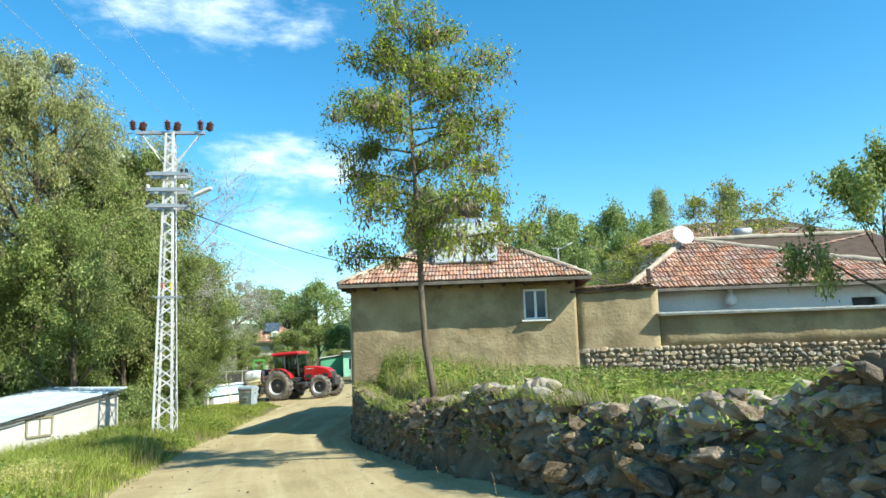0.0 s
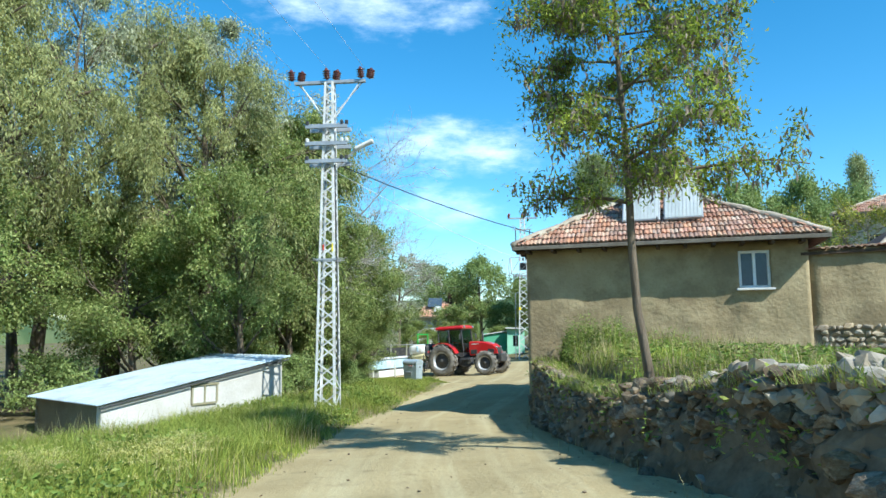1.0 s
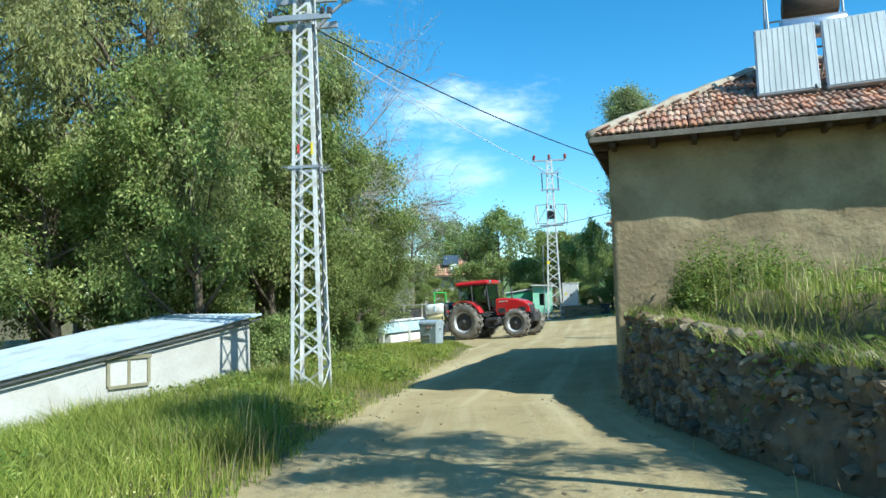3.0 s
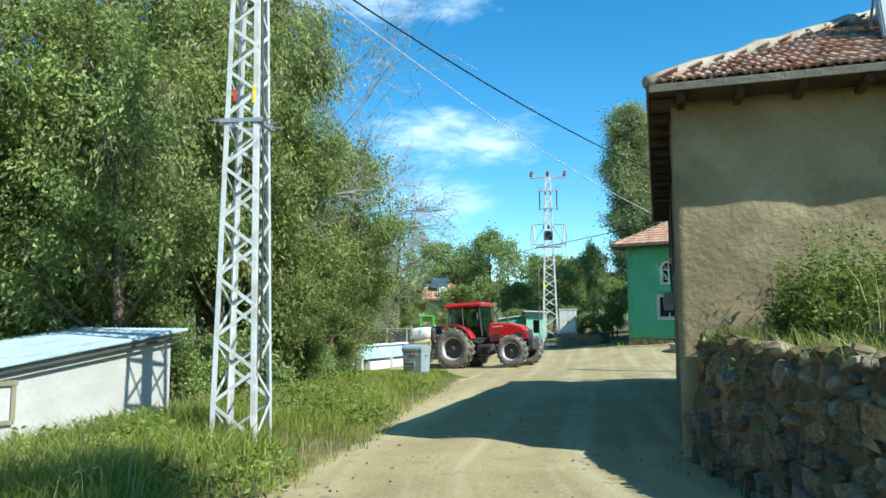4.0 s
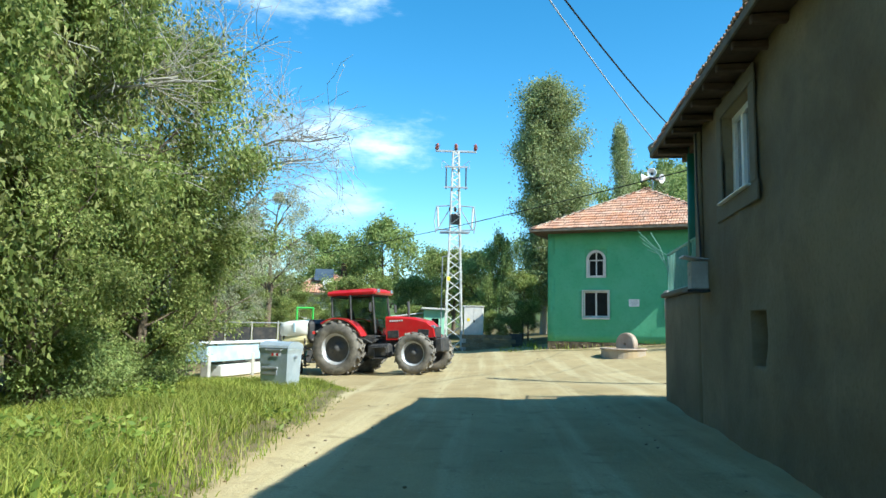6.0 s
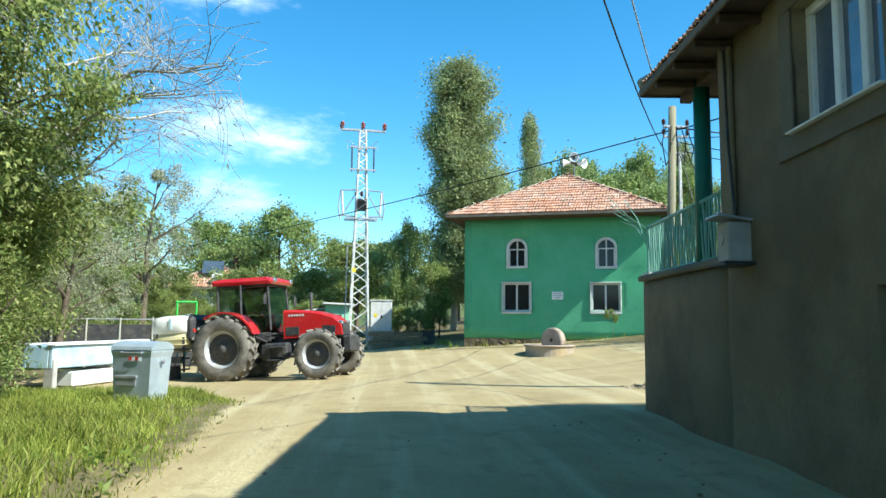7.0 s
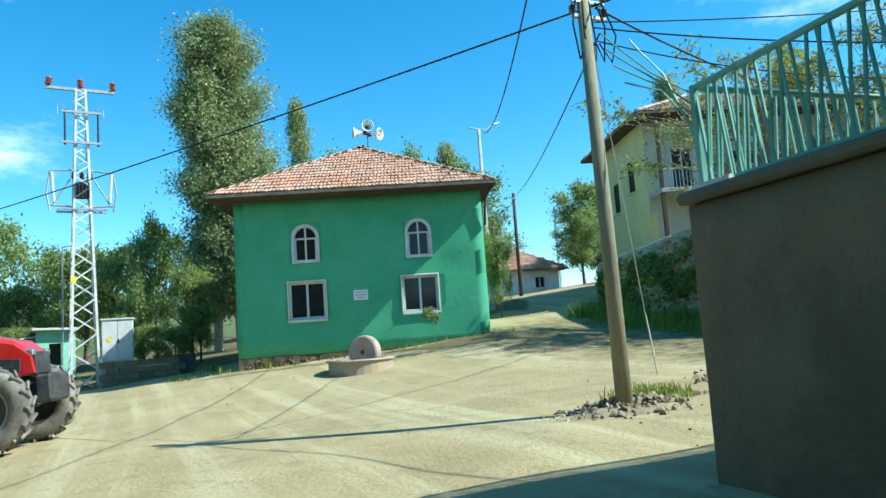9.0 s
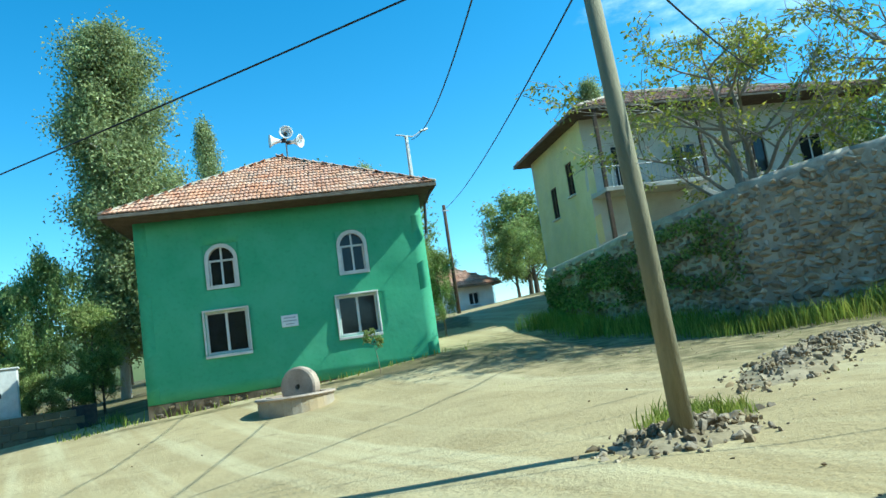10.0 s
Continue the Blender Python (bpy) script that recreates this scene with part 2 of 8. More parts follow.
MINT = surface("mint_paint", (0.3, 0.62, 0.42), (0.36, 0.68, 0.48), 2, 0.7, 0.1, 30)
TEAL = surface("teal_paint", (0.015, 0.150, 0.120), (0.026, 0.188, 0.150), 4, 0.45, 0.1, 40)
PALE_TEAL = surface("pale_teal_paint", (0.172, 0.390, 0.312), (0.250, 0.452, 0.374), 5, 0.45, 0.1, 40)
YELLOW_WALL = surface("yellow_paint", (0.62, 0.56, 0.25), (0.68, 0.62, 0.32), 1, 0.85, 0.2, 20, third=(0.5, 0.47, 0.28), third_scale=0.8, third_amount=0.4)
CREAM_WALL = surface("cream_render", (0.5, 0.47, 0.38), (0.57, 0.54, 0.45), 1, 0.9, 0.25, 22, third=(0.4, 0.37, 0.3), third_scale=0.8)
WHITE_WALL = surface("whitewash", (0.68, 0.67, 0.62), (0.76, 0.75, 0.71), 1, 0.9, 0.25, 20, third=(0.58, 0.55, 0.48), third_scale=0.8, third_amount=0.5)
SHED_WALL = surface("grey_whitewash", (0.481, 0.455, 0.410), (0.572, 0.546, 0.494), 1, 0.9, 0.3, 20, third=(0.403, 0.370, 0.312), third_scale=0.8, third_amount=0.5)
WALNUT_BARK = surface("walnut_bark", (0.2, 0.17, 0.13), (0.3, 0.26, 0.21), 4, 0.95, 0.8, 25, stretch=(2, 2, 0.6))
WHITE = surface("white_paint", (0.76, 0.76, 0.75), (0.82, 0.82, 0.81), 4, 0.45, 0.03, 30)
OFFWHITE = surface("worn_white_paint", (0.58, 0.56, 0.52), (0.7, 0.68, 0.64), 4, 0.6, 0.2, 30)
SHEET = surface("sheet_metal_roof", (0.5, 0.6, 0.66), (0.58, 0.67, 0.72), 2.5, 0.42, 0.05, 30, metal=0.3, third=(0.36, 0.38, 0.36), third_scale=1.6, third_amount=0.65)
BIN_STEEL = surface("galvanised_bin", (0.44, 0.52, 0.56), (0.52, 0.59, 0.62), 4, 0.45, 0.05, 35, metal=0.45, third=(0.36, 0.42, 0.45), third_scale=2.2, third_amount=0.5)
CONCRETE = surface("concrete", (0.42, 0.4, 0.35), (0.5, 0.48, 0.42), 2, 0.9, 0.4, 40, third=(0.3, 0.28, 0.24), third_scale=1.3)
TROUGH_BLUE = surface("pale_blue_paint", (0.36, 0.56, 0.66), (0.55, 0.67, 0.72), 2.5, 0.7, 0.2, 30)
# rubble and bank earth colours are darkened to carry the bank's shade
ROCK = surface("rubble_stone", (0.12, 0.08, 0.043), (0.205, 0.148, 0.086), 3, 0.95, 1.0, 9, spread=0.42, third=(0.36, 0.295, 0.205), third_scale=2.6, third_amount=0.5)
ROCK_J = surface("rubble_stone_rest", (0.125, 0.085, 0.047), (0.215, 0.157, 0.093), 3, 0.95, 1.0, 9, spread=0.42, island=True, third=(0.36, 0.3, 0.21), third_scale=2.6, third_amount=0.5)
BANK_EARTH = surface("bank_earth", (0.085, 0.063, 0.038), (0.15, 0.112, 0.07), 4, 0.97, 1.0, 11, third=(0.24, 0.19, 0.125), third_scale=2.6, third_amount=0.5)
WALL_BED = surface("wall_bedding", (0.29, 0.255, 0.19), (0.42, 0.38, 0.3), 2.2, 0.95, 1.0, 12, third=(0.47, 0.44, 0.36), third_scale=1.1, third_amount=0.7)
# crest stone is lightened to stand for tops in the sun
CREST = surface("sunlit_crest_stone", (0.23, 0.19, 0.135), (0.36, 0.31, 0.235), 3, 0.95, 1.0, 10, spread=0.45, island=True, third=(0.2, 0.155, 0.1), third_scale=2.6, third_amount=0.5)
HEAP = surface("dug_stone", (0.19, 0.142, 0.082), (0.3, 0.235, 0.148), 4, 0.95, 0.9, 14, spread=0.4, island=True, third=(0.42, 0.37, 0.29), third_scale=3, third_amount=0.35)
HEAP_EARTH = surface("dug_earth", (0.21, 0.165, 0.095), (0.3, 0.24, 0.14), 5, 0.97, 1.0, 14, third=(0.38, 0.31, 0.2), third_scale=3, third_amount=0.5)
RUBBLE = surface("broken_stone", (0.26, 0.2, 0.128), (0.4, 0.32, 0.22), 4, 0.95, 0.8, 14, spread=0.35, island=True, third=(0.48, 0.42, 0.33), third_scale=3, third_amount=0.4)
CORE = surface("wall_core_earth", (0.17, 0.132, 0.085), (0.25, 0.2, 0.135), 3, 0.97, 0.9, 12)
PINK_STONE = surface("pink_stone", (0.33, 0.25, 0.19), (0.45, 0.36, 0.28), 3, 0.9, 0.5, 25)
GLASS_DARK = surface("window_dark_pane", (0.012, 0.014, 0.016), (0.02, 0.022, 0.025), 3, 0.08, 0, 20)
# blue in the base colour stands for mirrored sky
GLASS_BLUE = surface("window_sky_pane", (0.05, 0.075, 0.1), (0.075, 0.1, 0.13), 2, 0.05, 0, 20)
CAB_GLASS = glass_material("cab_glass", (0.72, 0.78, 0.76))
HUB_GREY = surface("dark_hub", (0.050, 0.050, 0.050), (0.080, 0.077, 0.072), 5, 0.7, 0.2, 40, third=(0.110, 0.100, 0.085), third_scale=4, third_amount=0.4)
BASIN = surface("basin_cement", (0.33, 0.27, 0.2), (0.43, 0.37, 0.29), 2.5, 0.92, 0.35, 26, third=(0.5, 0.36, 0.17), third_scale=1.5, third_amount=0.5)
SURROUND = surface("smooth_grey_cement", (0.14, 0.122, 0.085), (0.18, 0.16, 0.115), 1.4, 0.9, 0.25, 30)
# brighter blue base: sky reflection painted into the curtained panes
GLASS_SKY = surface("curtained_sky_pane", (0.09, 0.13, 0.2), (0.15, 0.19, 0.27), 2, 0.05, 0, 20, coat=0.6)
PATCH = surface("repair_patch", (0.17, 0.138, 0.086), (0.23, 0.188, 0.12), 2, 0.92, 0.4, 26)
TANK_WHITE = surface("plastic_tank", (0.72, 0.7, 0.62), (0.78, 0.77, 0.72), 3, 0.5, 0.03, 20)
TANK_YELLOW = surface("stained_plastic_tank", (0.55, 0.48, 0.26), (0.64, 0.57, 0.34), 3, 0.5, 0.05, 20)
SOLAR = surface("collector_glass", (0.46, 0.49, 0.47), (0.58, 0.6, 0.58), 1.4, 0.25, 0, 20, coat=0.4, stretch=(3, 1, 0.6))
CHROME = surface("bright_tank_steel", (0.6, 0.62, 0.64), (0.68, 0.7, 0.71), 2, 0.25, 0.02, 20, metal=0.8)
STICKER_RED = surface("red_sticker", (0.6, 0.04, 0.03), (0.65, 0.06, 0.05), 3, 0.4, 0, 20)
STICKER_YELLOW = surface("yellow_sticker", (0.8, 0.62, 0.03), (0.85, 0.66, 0.05), 3, 0.4, 0, 20)
CABLE = surface("cable_black", (0.012, 0.012, 0.012), (0.02, 0.02, 0.02), 3, 0.6, 0, 20)
CABLE_PALE = surface("cable_pale", (0.55, 0.55, 0.55), (0.62, 0.62, 0.62), 3, 0.6, 0, 20)
GREEN_TRIM = surface("bright_green_paint", (0.08, 0.5, 0.08), (0.1, 0.56, 0.1), 3, 0.5, 0.05, 20)
WILLOW = foliage("willow_leaf", (0.19, 0.21, 0.07), (0.35, 0.365, 0.135), (0.53, 0.52, 0.22), 0.48)
ASPEN = foliage("broad_leaf", (0.13, 0.19, 0.045), (0.25, 0.305, 0.08), (0.45, 0.47, 0.17), 0.44)
SILVER = foliage("silver_leaf", (0.218, 0.240, 0.133), (0.368, 0.388, 0.236), (0.569, 0.558, 0.383))
LOCUST = foliage("locust_leaf", (0.13, 0.19, 0.035), (0.27, 0.34, 0.05), (0.5, 0.52, 0.08), 0.5)
PODS = foliage("dry_pods", (0.13, 0.095, 0.065), (0.2, 0.15, 0.105), (0.29, 0.225, 0.155), 0.2)
POPLAR = foliage("poplar_leaf", (0.19, 0.225, 0.085), (0.32, 0.365, 0.15), (0.455, 0.48, 0.235), 0.4)
DEEP = foliage("deep_green_leaf", (0.16, 0.225, 0.065), (0.27, 0.345, 0.105), (0.43, 0.48, 0.17), 0.42)
WALNUT = foliage("walnut_leaf", (0.151, 0.202, 0.029), (0.285, 0.310, 0.044), (0.552, 0.480, 0.074), 0.4)
GRASS = foliage("grass_blade", (0.15, 0.2, 0.03), (0.26, 0.315, 0.05), (0.45, 0.45, 0.1), 0.42)
WEED = foliage("weed_leaf", (0.11, 0.175, 0.03), (0.19, 0.265, 0.046), (0.33, 0.365, 0.08), 0.35)
STRAW = foliage("dry_grass", (0.3, 0.25, 0.1), (0.4, 0.33, 0.15), (0.5, 0.43, 0.22), 0.3)
FLOWER = foliage("cream_flower", (0.36, 0.33, 0.07), (0.52, 0.47, 0.14), (0.68, 0.62, 0.3), 0.3)

# ---- building blocks ----


class Geo:
    """Collects vertices and faces of one mesh."""

    def __init__(self):
        self.v, self.f = [], []

    def add(self, verts, faces):
        o = len(self.v)
        self.v.extend([tuple(p) for p in verts])
        self.f.extend([tuple(i + o for i in q) for q in faces])
        return self

    def convex(self, verts, faces):
        c = sum((Vector(p) for p in verts), Vector()) / len(verts)
        out = []
        for q in faces:
            a, b, d = (Vector(verts[i]) for i in q[:3])
            if (b - a).cross(d - a).dot(a - c) < 0:
                q = tuple(reversed(q))
            out.append(q)
        return self.add(verts, out)

    def box(self, c, s, m=None, ch=0.0):
        """A box round c of the size s, turned by m, with chamfered edges where ch is given."""
        h = [v / 2 for v in s]
        ch = min(ch, min(h) * 0.8)
        vs, fs = [], []
        if ch <= 0:
            for i in range(8):
                vs.append(Vector((h[0] if i & 1 else -h[0], h[1] if i & 2 else -h[1], h[2] if i & 4 else -h[2])))
            fs = [(0, 1, 3, 2), (4, 5, 7, 6), (0, 1, 5, 4), (2, 3, 7, 6), (0, 2, 6, 4), (1, 3, 7, 5)]
        else:
            for i in range(8):
                sg = [1 if i & (1 << k) else -1 for k in range(3)]
                for a in range(3):
                    vs.append(Vector([sg[k] * (h[k] if k == a else h[k] - ch) for k in range(3)]))
            ix = lambda i, a: i * 3 + a
            for a in range(3):
                b, d = [(1, 2), (0, 2), (0, 1)][a]
                for sgn in (0, 1):
                    base = sgn << a
                    fs.append(tuple(ix(base | x, a) for x in (0, 1 << b, (1 << b) | (1 << d), 1 << d)))
            for a in range(3):
                b, d = [(1, 2), (0, 2), (0, 1)][a]
                for sb in (0, 1):
                    for sd in (0, 1):
                        i0 = (sb << b) | (sd << d)
                        i1 = i0 | (1 << a)
                        fs.append((ix(i0, b), ix(i1, b), ix(i1, d), ix(i0, d)))
            for i in range(8):
                fs.append((ix(i, 0), ix(i, 1), ix(i, 2)))
        c = Vector(c)
        vs = [c + (m @ p if m else p) for p in vs]
        return self.convex(vs, fs)

    def tube(self, pts, r, n=6, caps=True):
        """A tube along the points; r is one radius or one for each point."""
        pts = [Vector(p) for p in pts]
        rs = r if isinstance(r, (list, tuple)) else [r] * len(pts)
        vs, fs = [], []
        up = None
        for i, p in enumerate(pts):
            t = (pts[min(i + 1, len(pts) - 1)] - pts[max(i - 1, 0)]).normalized()
            if up is None:
                up = t.cross(Vector((0.3, 0.2, 1) if abs(t.z) < 0.9 else (1, 0.1, 0))).normalized()
            up = (up - t * up.dot(t)).normalized()
            w = t.cross(up)
            for k in range(n):
                a = 2 * math.pi * k / n
                vs.append(p + (up * math.cos(a) + w * math.sin(a)) * rs[i])
        for i in range(len(pts) - 1):
            for k in range(n):
                fs.append((i * n + k, i * n + (k + 1) % n, (i + 1) * n + (k + 1) % n, (i + 1) * n + k))
        if caps:
            fs.append(tuple(reversed(range(n))))
            fs.append(tuple((len(pts) - 1) * n + k for k in range(n)))
        return self.add(vs, fs)

    def lathe(self, profile, c, axis, n=24):
        """Turns (radius, height) pairs round the axis through c."""
        axis = Vector(axis).normalized()
        u = axis.orthogonal().normalized()
        w = axis.cross(u)
        c = Vector(c)
        vs, fs = [], []
        for r, h in profile:
            for k in range(n):
                a = 2 * math.pi * k / n
                vs.append(c + axis * h + (u * math.cos(a) + w * math.sin(a)) * max(r, 1e-4))
        for i in range(len(profile) - 1):
            for k in range(n):
                fs.append((i * n + k, i * n + (k + 1) % n, (i + 1) * n + (k + 1) % n, (i + 1) * n + k))
        return self.add(vs, fs)

    def prism(self, poly, lo, hi, m=None):
        """A polygon in the x-z plane drawn out in y from lo to hi."""
        k = len(poly)
        vs = [Vector((x, lo, z)) for x, z in poly] + [Vector((x, hi, z)) for x, z in poly]
        if m:
            vs = [m @ p for p in vs]
        fs = [tuple(range(k)), tuple(range(2 * k - 1, k - 1, -1))]
        fs += [(i, i + k, (i + 1) % k + k, (i + 1) % k) for i in range(k)]
        return self.add(vs, fs)


def mesh_of(name, geo, mat, smooth=False, tidy=False):
    me = bpy.data.meshes.new(name)
    me.from_pydata([tuple(p) for p in geo.v], [], geo.f)
    if tidy:
        bm = bmesh.new()
        bm.from_mesh(me)
        bmesh.ops.recalc_face_normals(bm, faces=bm.faces)
        bm.to_mesh(me)
        bm.free()
    me.materials.append(mat)
    if smooth:
        me.polygons.foreach_set("use_smooth", [True] * len(me.polygons))
    me.update()
    return me


def part(name, geo, mat, parent=None, label="", smooth=False, tidy=True):
    ob = new(name, mesh_of(name, geo, mat, smooth, tidy))
    if parent:
        ob.parent = parent
    return tagged(ob, label=label)


def thing(name, label, category, m=None, group="", kind=""):
    ob = new(name)
    ob.empty_display_size = 0.2
    if m:
        ob.matrix_world = m
    return tagged(ob, label, category, group, kind)


def piece(name, me, parent, m):
    ob = new(name, me)
    ob.parent = parent
    ob.matrix_local = m
    return ob


def array_mesh(name, verts, faces, mat):
    """A mesh from numpy arrays: verts (n, 3) and faces (m, k) of one size."""
    me = bpy.data.meshes.new(name)
    k = faces.shape[1]
    me.vertices.add(len(verts))
    me.vertices.foreach_set("co", verts.astype(np.float32).ravel())
    me.loops.add(faces.size)
    me.loops.foreach_set("vertex_index", faces.astype(np.int32).ravel())
    me.polygons.add(len(faces))
    me.polygons.foreach_set("loop_start", np.arange(0, faces.size, k, dtype=np.int32))
    me.materials.append(mat)
    me.update(calc_edges=True)
    me.validate()
    return me


rng = np.random.default_rng(7)


def unit(a):
    return a / np.maximum(np.linalg.norm(a, axis=1, keepdims=True), 1e-9)


def leaf_mesh(name, base, way, length, width, mat, curl=0.12, small=False, level=0.0):
    """One kite-shaped leaf (or, where small, a three-cornered one) for each row: it starts at base and points along way."""
    k = len(base)
    way = unit(way)
    side = unit(np.cross(way, rng.normal(size=(k, 3)) * (1 - level) + np.array([0, 0, 2.0 * level])))
    nor = np.cross(way, side)
    L, W = length[:, None], width[:, None]
    if small:
        v = np.stack([base + side * W * 0.3, base + way * L, base - side * W * 0.5 + way * L * 0.35 + nor * L * curl * 2], 1)
        return array_mesh(name, v.reshape(-1, 3), np.arange(k * 3).reshape(k, 3), mat)
    v = np.empty((k, 4, 3))
    v[:, 0] = base
    v[:, 1] = base + way * L * 0.45 + side * W * 0.5 + nor * L * curl
    v[:, 2] = base + way * L
    v[:, 3] = base + way * L * 0.45 - side * W * 0.5 + nor * L * curl
    f = np.arange(k * 4).reshape(k, 4)
    return array_mesh(name, v.reshape(-1, 3), f, mat)


def blades(name, base, height, lean, width, mat):
    """Grass blades of two pieces, bent over by lean (n, 2)."""
    k = len(base)
    ang = rng.uniform(0, 2 * np.pi, k)
    side = np.stack([np.cos(ang), np.sin(ang), np.zeros(k)], 1) * width[:, None] * 0.5
    bend = np.concatenate([lean, np.zeros((k, 1))], 1)
    up = np.array([0, 0, 1.0])
    mid = base + up * height[:, None] * 0.58 + bend * 0.35
    tip = base + up * height[:, None] * 0.96 + bend
    v = np.stack([base - side, base + side, mid + side * 0.7, tip, mid - side * 0.7], 1).reshape(-1, 3)
    i = np.arange(k)[:, None] * 5
    me = bpy.data.meshes.new(name)
    q = i + np.array([[0, 1, 2, 4]])
    t = i + np.array([[4, 2, 3]])
    loops = np.concatenate([q.ravel(), t.ravel()])
    starts = np.concatenate([np.arange(0, 4 * k, 4), 4 * k + np.arange(0, 3 * k, 3)])
    me.vertices.add(len(v))
    me.vertices.foreach_set("co", v.astype(np.float32).ravel())
    me.loops.add(len(loops))
    me.loops.foreach_set("vertex_index", loops.astype(np.int32))
    me.polygons.add(2 * k)
    me.polygons.foreach_set("loop_start", starts.astype(np.int32))
    me.materials.append(mat)
    me.update(calc_edges=True)
    return me


# ---- the lie of the land ----
LAND = np.array([
    (0, -20, 1.0), (-1, 4, .47), (-1.8, 8, .2), (-2.7, 10.9, -.05), (-4, 15.6, -.33), (-4.6, 18.6, -.48), (-5.4, 23.2, -.69), (-5.7, 27, -.82),
    (-5.6, 32, -.87), (-6, 38, -.93), (-8, 44, -1.06), (-9.8, 44.4, -1.17), (-2, 44, -.87), (-2.5, 52.4, -.55), (4.6, 50.2, .1), (0, 48.3, -.64), (-6.8, 58, -.87),
    (0, 38.8, -.72), (5, 42, -.48), (8.2, 44.3, -.36), (8.2, 41, -.42), (8.0, 49.2, -.08), (8.4, 52.2, .3), (13, 57, 1.5), (20, 72, 2.3), (30, 60, 3.5),
    (-9, 23.5, -.62), (-12, 20, -.8), (-14, 27, -1.1), (-9.5, 30, -.75), (-13, 38, -1.1), (-14, 46, -1.1), (-15, 70, -.8), (-9, 14, -.4)])


def land_solver():
    p = LAND[:, :2]
    d = np.linalg.norm(p[:, None] - p[None], axis=2)
    k = len(p)
    a = np.zeros((k + 1, k + 1))
    a[:k, :k] = d
    a[:k, k] = a[k, :k] = 1
    return np.linalg.solve(a, np.append(LAND[:, 2], 0))


LAND_W = land_solver()
# the foot of the rubble wall, which is the right bank of the lane
WALL = [(-3.06, 23.6), (-2.74, 21.3), (-2.3, 19.1), (-1.95, 17.9), (-1.36, 15.8), (-.6, 14.0), (.1, 12.3), (1.0, 10.4), (2.1, 8.0), (2.9, 5.0), (3.4, 0), (4.0, -20)]
WALL_TOP = [.72, .68, .6, .56, .66, .92, 1.12, 0.98, 1.68, 1.85, 1.95, 2.0]


def wall_x(y):
    return np.interp(y, [q[1] for q in reversed(WALL)], [q[0] for q in reversed(WALL)])


def wall_top(y):
    return np.interp(y, [q[1] for q in reversed(WALL)], list(reversed(WALL_TOP)))


def left_edge(y):
    return np.interp(y, [-20, 0, 6, 11, 15.2, 18, 22, 25.5, 28, 33, 38.3, 40, 42, 43.5], [-2, -2.6, -3.6, -4.7, -5.65, -6.2, -6.8, -7.0, -7.4, -7.7, -8.25, -9.3, -12, -14.5])


def land(x, y):
    """The height of the ground at x, y (numbers or arrays)."""
    x, y = np.asarray(x, float), np.asarray(y, float)
    cx, cy = np.clip(x, -26, 30), np.clip(y, -22, 76)
    q = np.stack([cx.ravel(), cy.ravel()], 1)
    d = np.linalg.norm(q[:, None] - LAND[None, :, :2], axis=2)
    z = (d @ LAND_W[:-1] + LAND_W[-1]).reshape(x.shape)
    # grassy verge: a low bank along the left edge of the lane
    off = left_edge(y) - x
    z = z + 0.16 * np.clip(off / 0.8, 0, 1) * np.clip((41 - y) / 3, 0, 1)
    # the hollow in which the shed stands
    z = z - 0.6 * np.exp(-(((x + 13) / 3.2) ** 2 + ((y - 18.8) / 3.6) ** 2))
    # the terrace held up by the rubble wall
    right = x - wall_x(y)
    rise = np.clip((y - 8) / 6, 0, 1)
    top = wall_top(y) - 0.16 + (0.92 - 0.05 * np.clip(right - 1.6, 0, 6.5) - wall_top(y) + 0.16) * np.clip((right - 0.3) / 0.9, 0, 1) * rise
    step = np.clip((right - 0.4) / 0.35, 0, 1) * np.clip((24.3 - y) / 0.3, 0, 1)
    z = z * (1 - step) + np.maximum(top, z) * step
    # the garden behind the stone wall
    gx = np.interp(y, [35, 39, 42.4, 44.3, 48.5, 53.2], [18, 13.8, 10.6, 9.15, 9.7, 10.35])
    gz = np.interp(y, [35, 39, 42.4, 44.3, 48.5, 53.2], [1.6, 1.5, 1.4, 1.3, 1.2, 1.2])
    garden = np.clip((x - gx - 0.1) / 0.6, 0, 1) * np.clip((54.5 - y) / 1.5, 0, 1) * np.clip((y - 35) / 2, 0, 1)
    z = np.maximum(z, z * (1 - garden) + gz * garden)
    inner = np.clip((x - 3.2) / 0.5, 0, 1) * np.clip((y - 24) / 0.5, 0, 1) * np.clip((34 - y) / 3, 0, 1)
    z = np.maximum(z, z * (1 - inner) + 0.9 * inner)
    return z


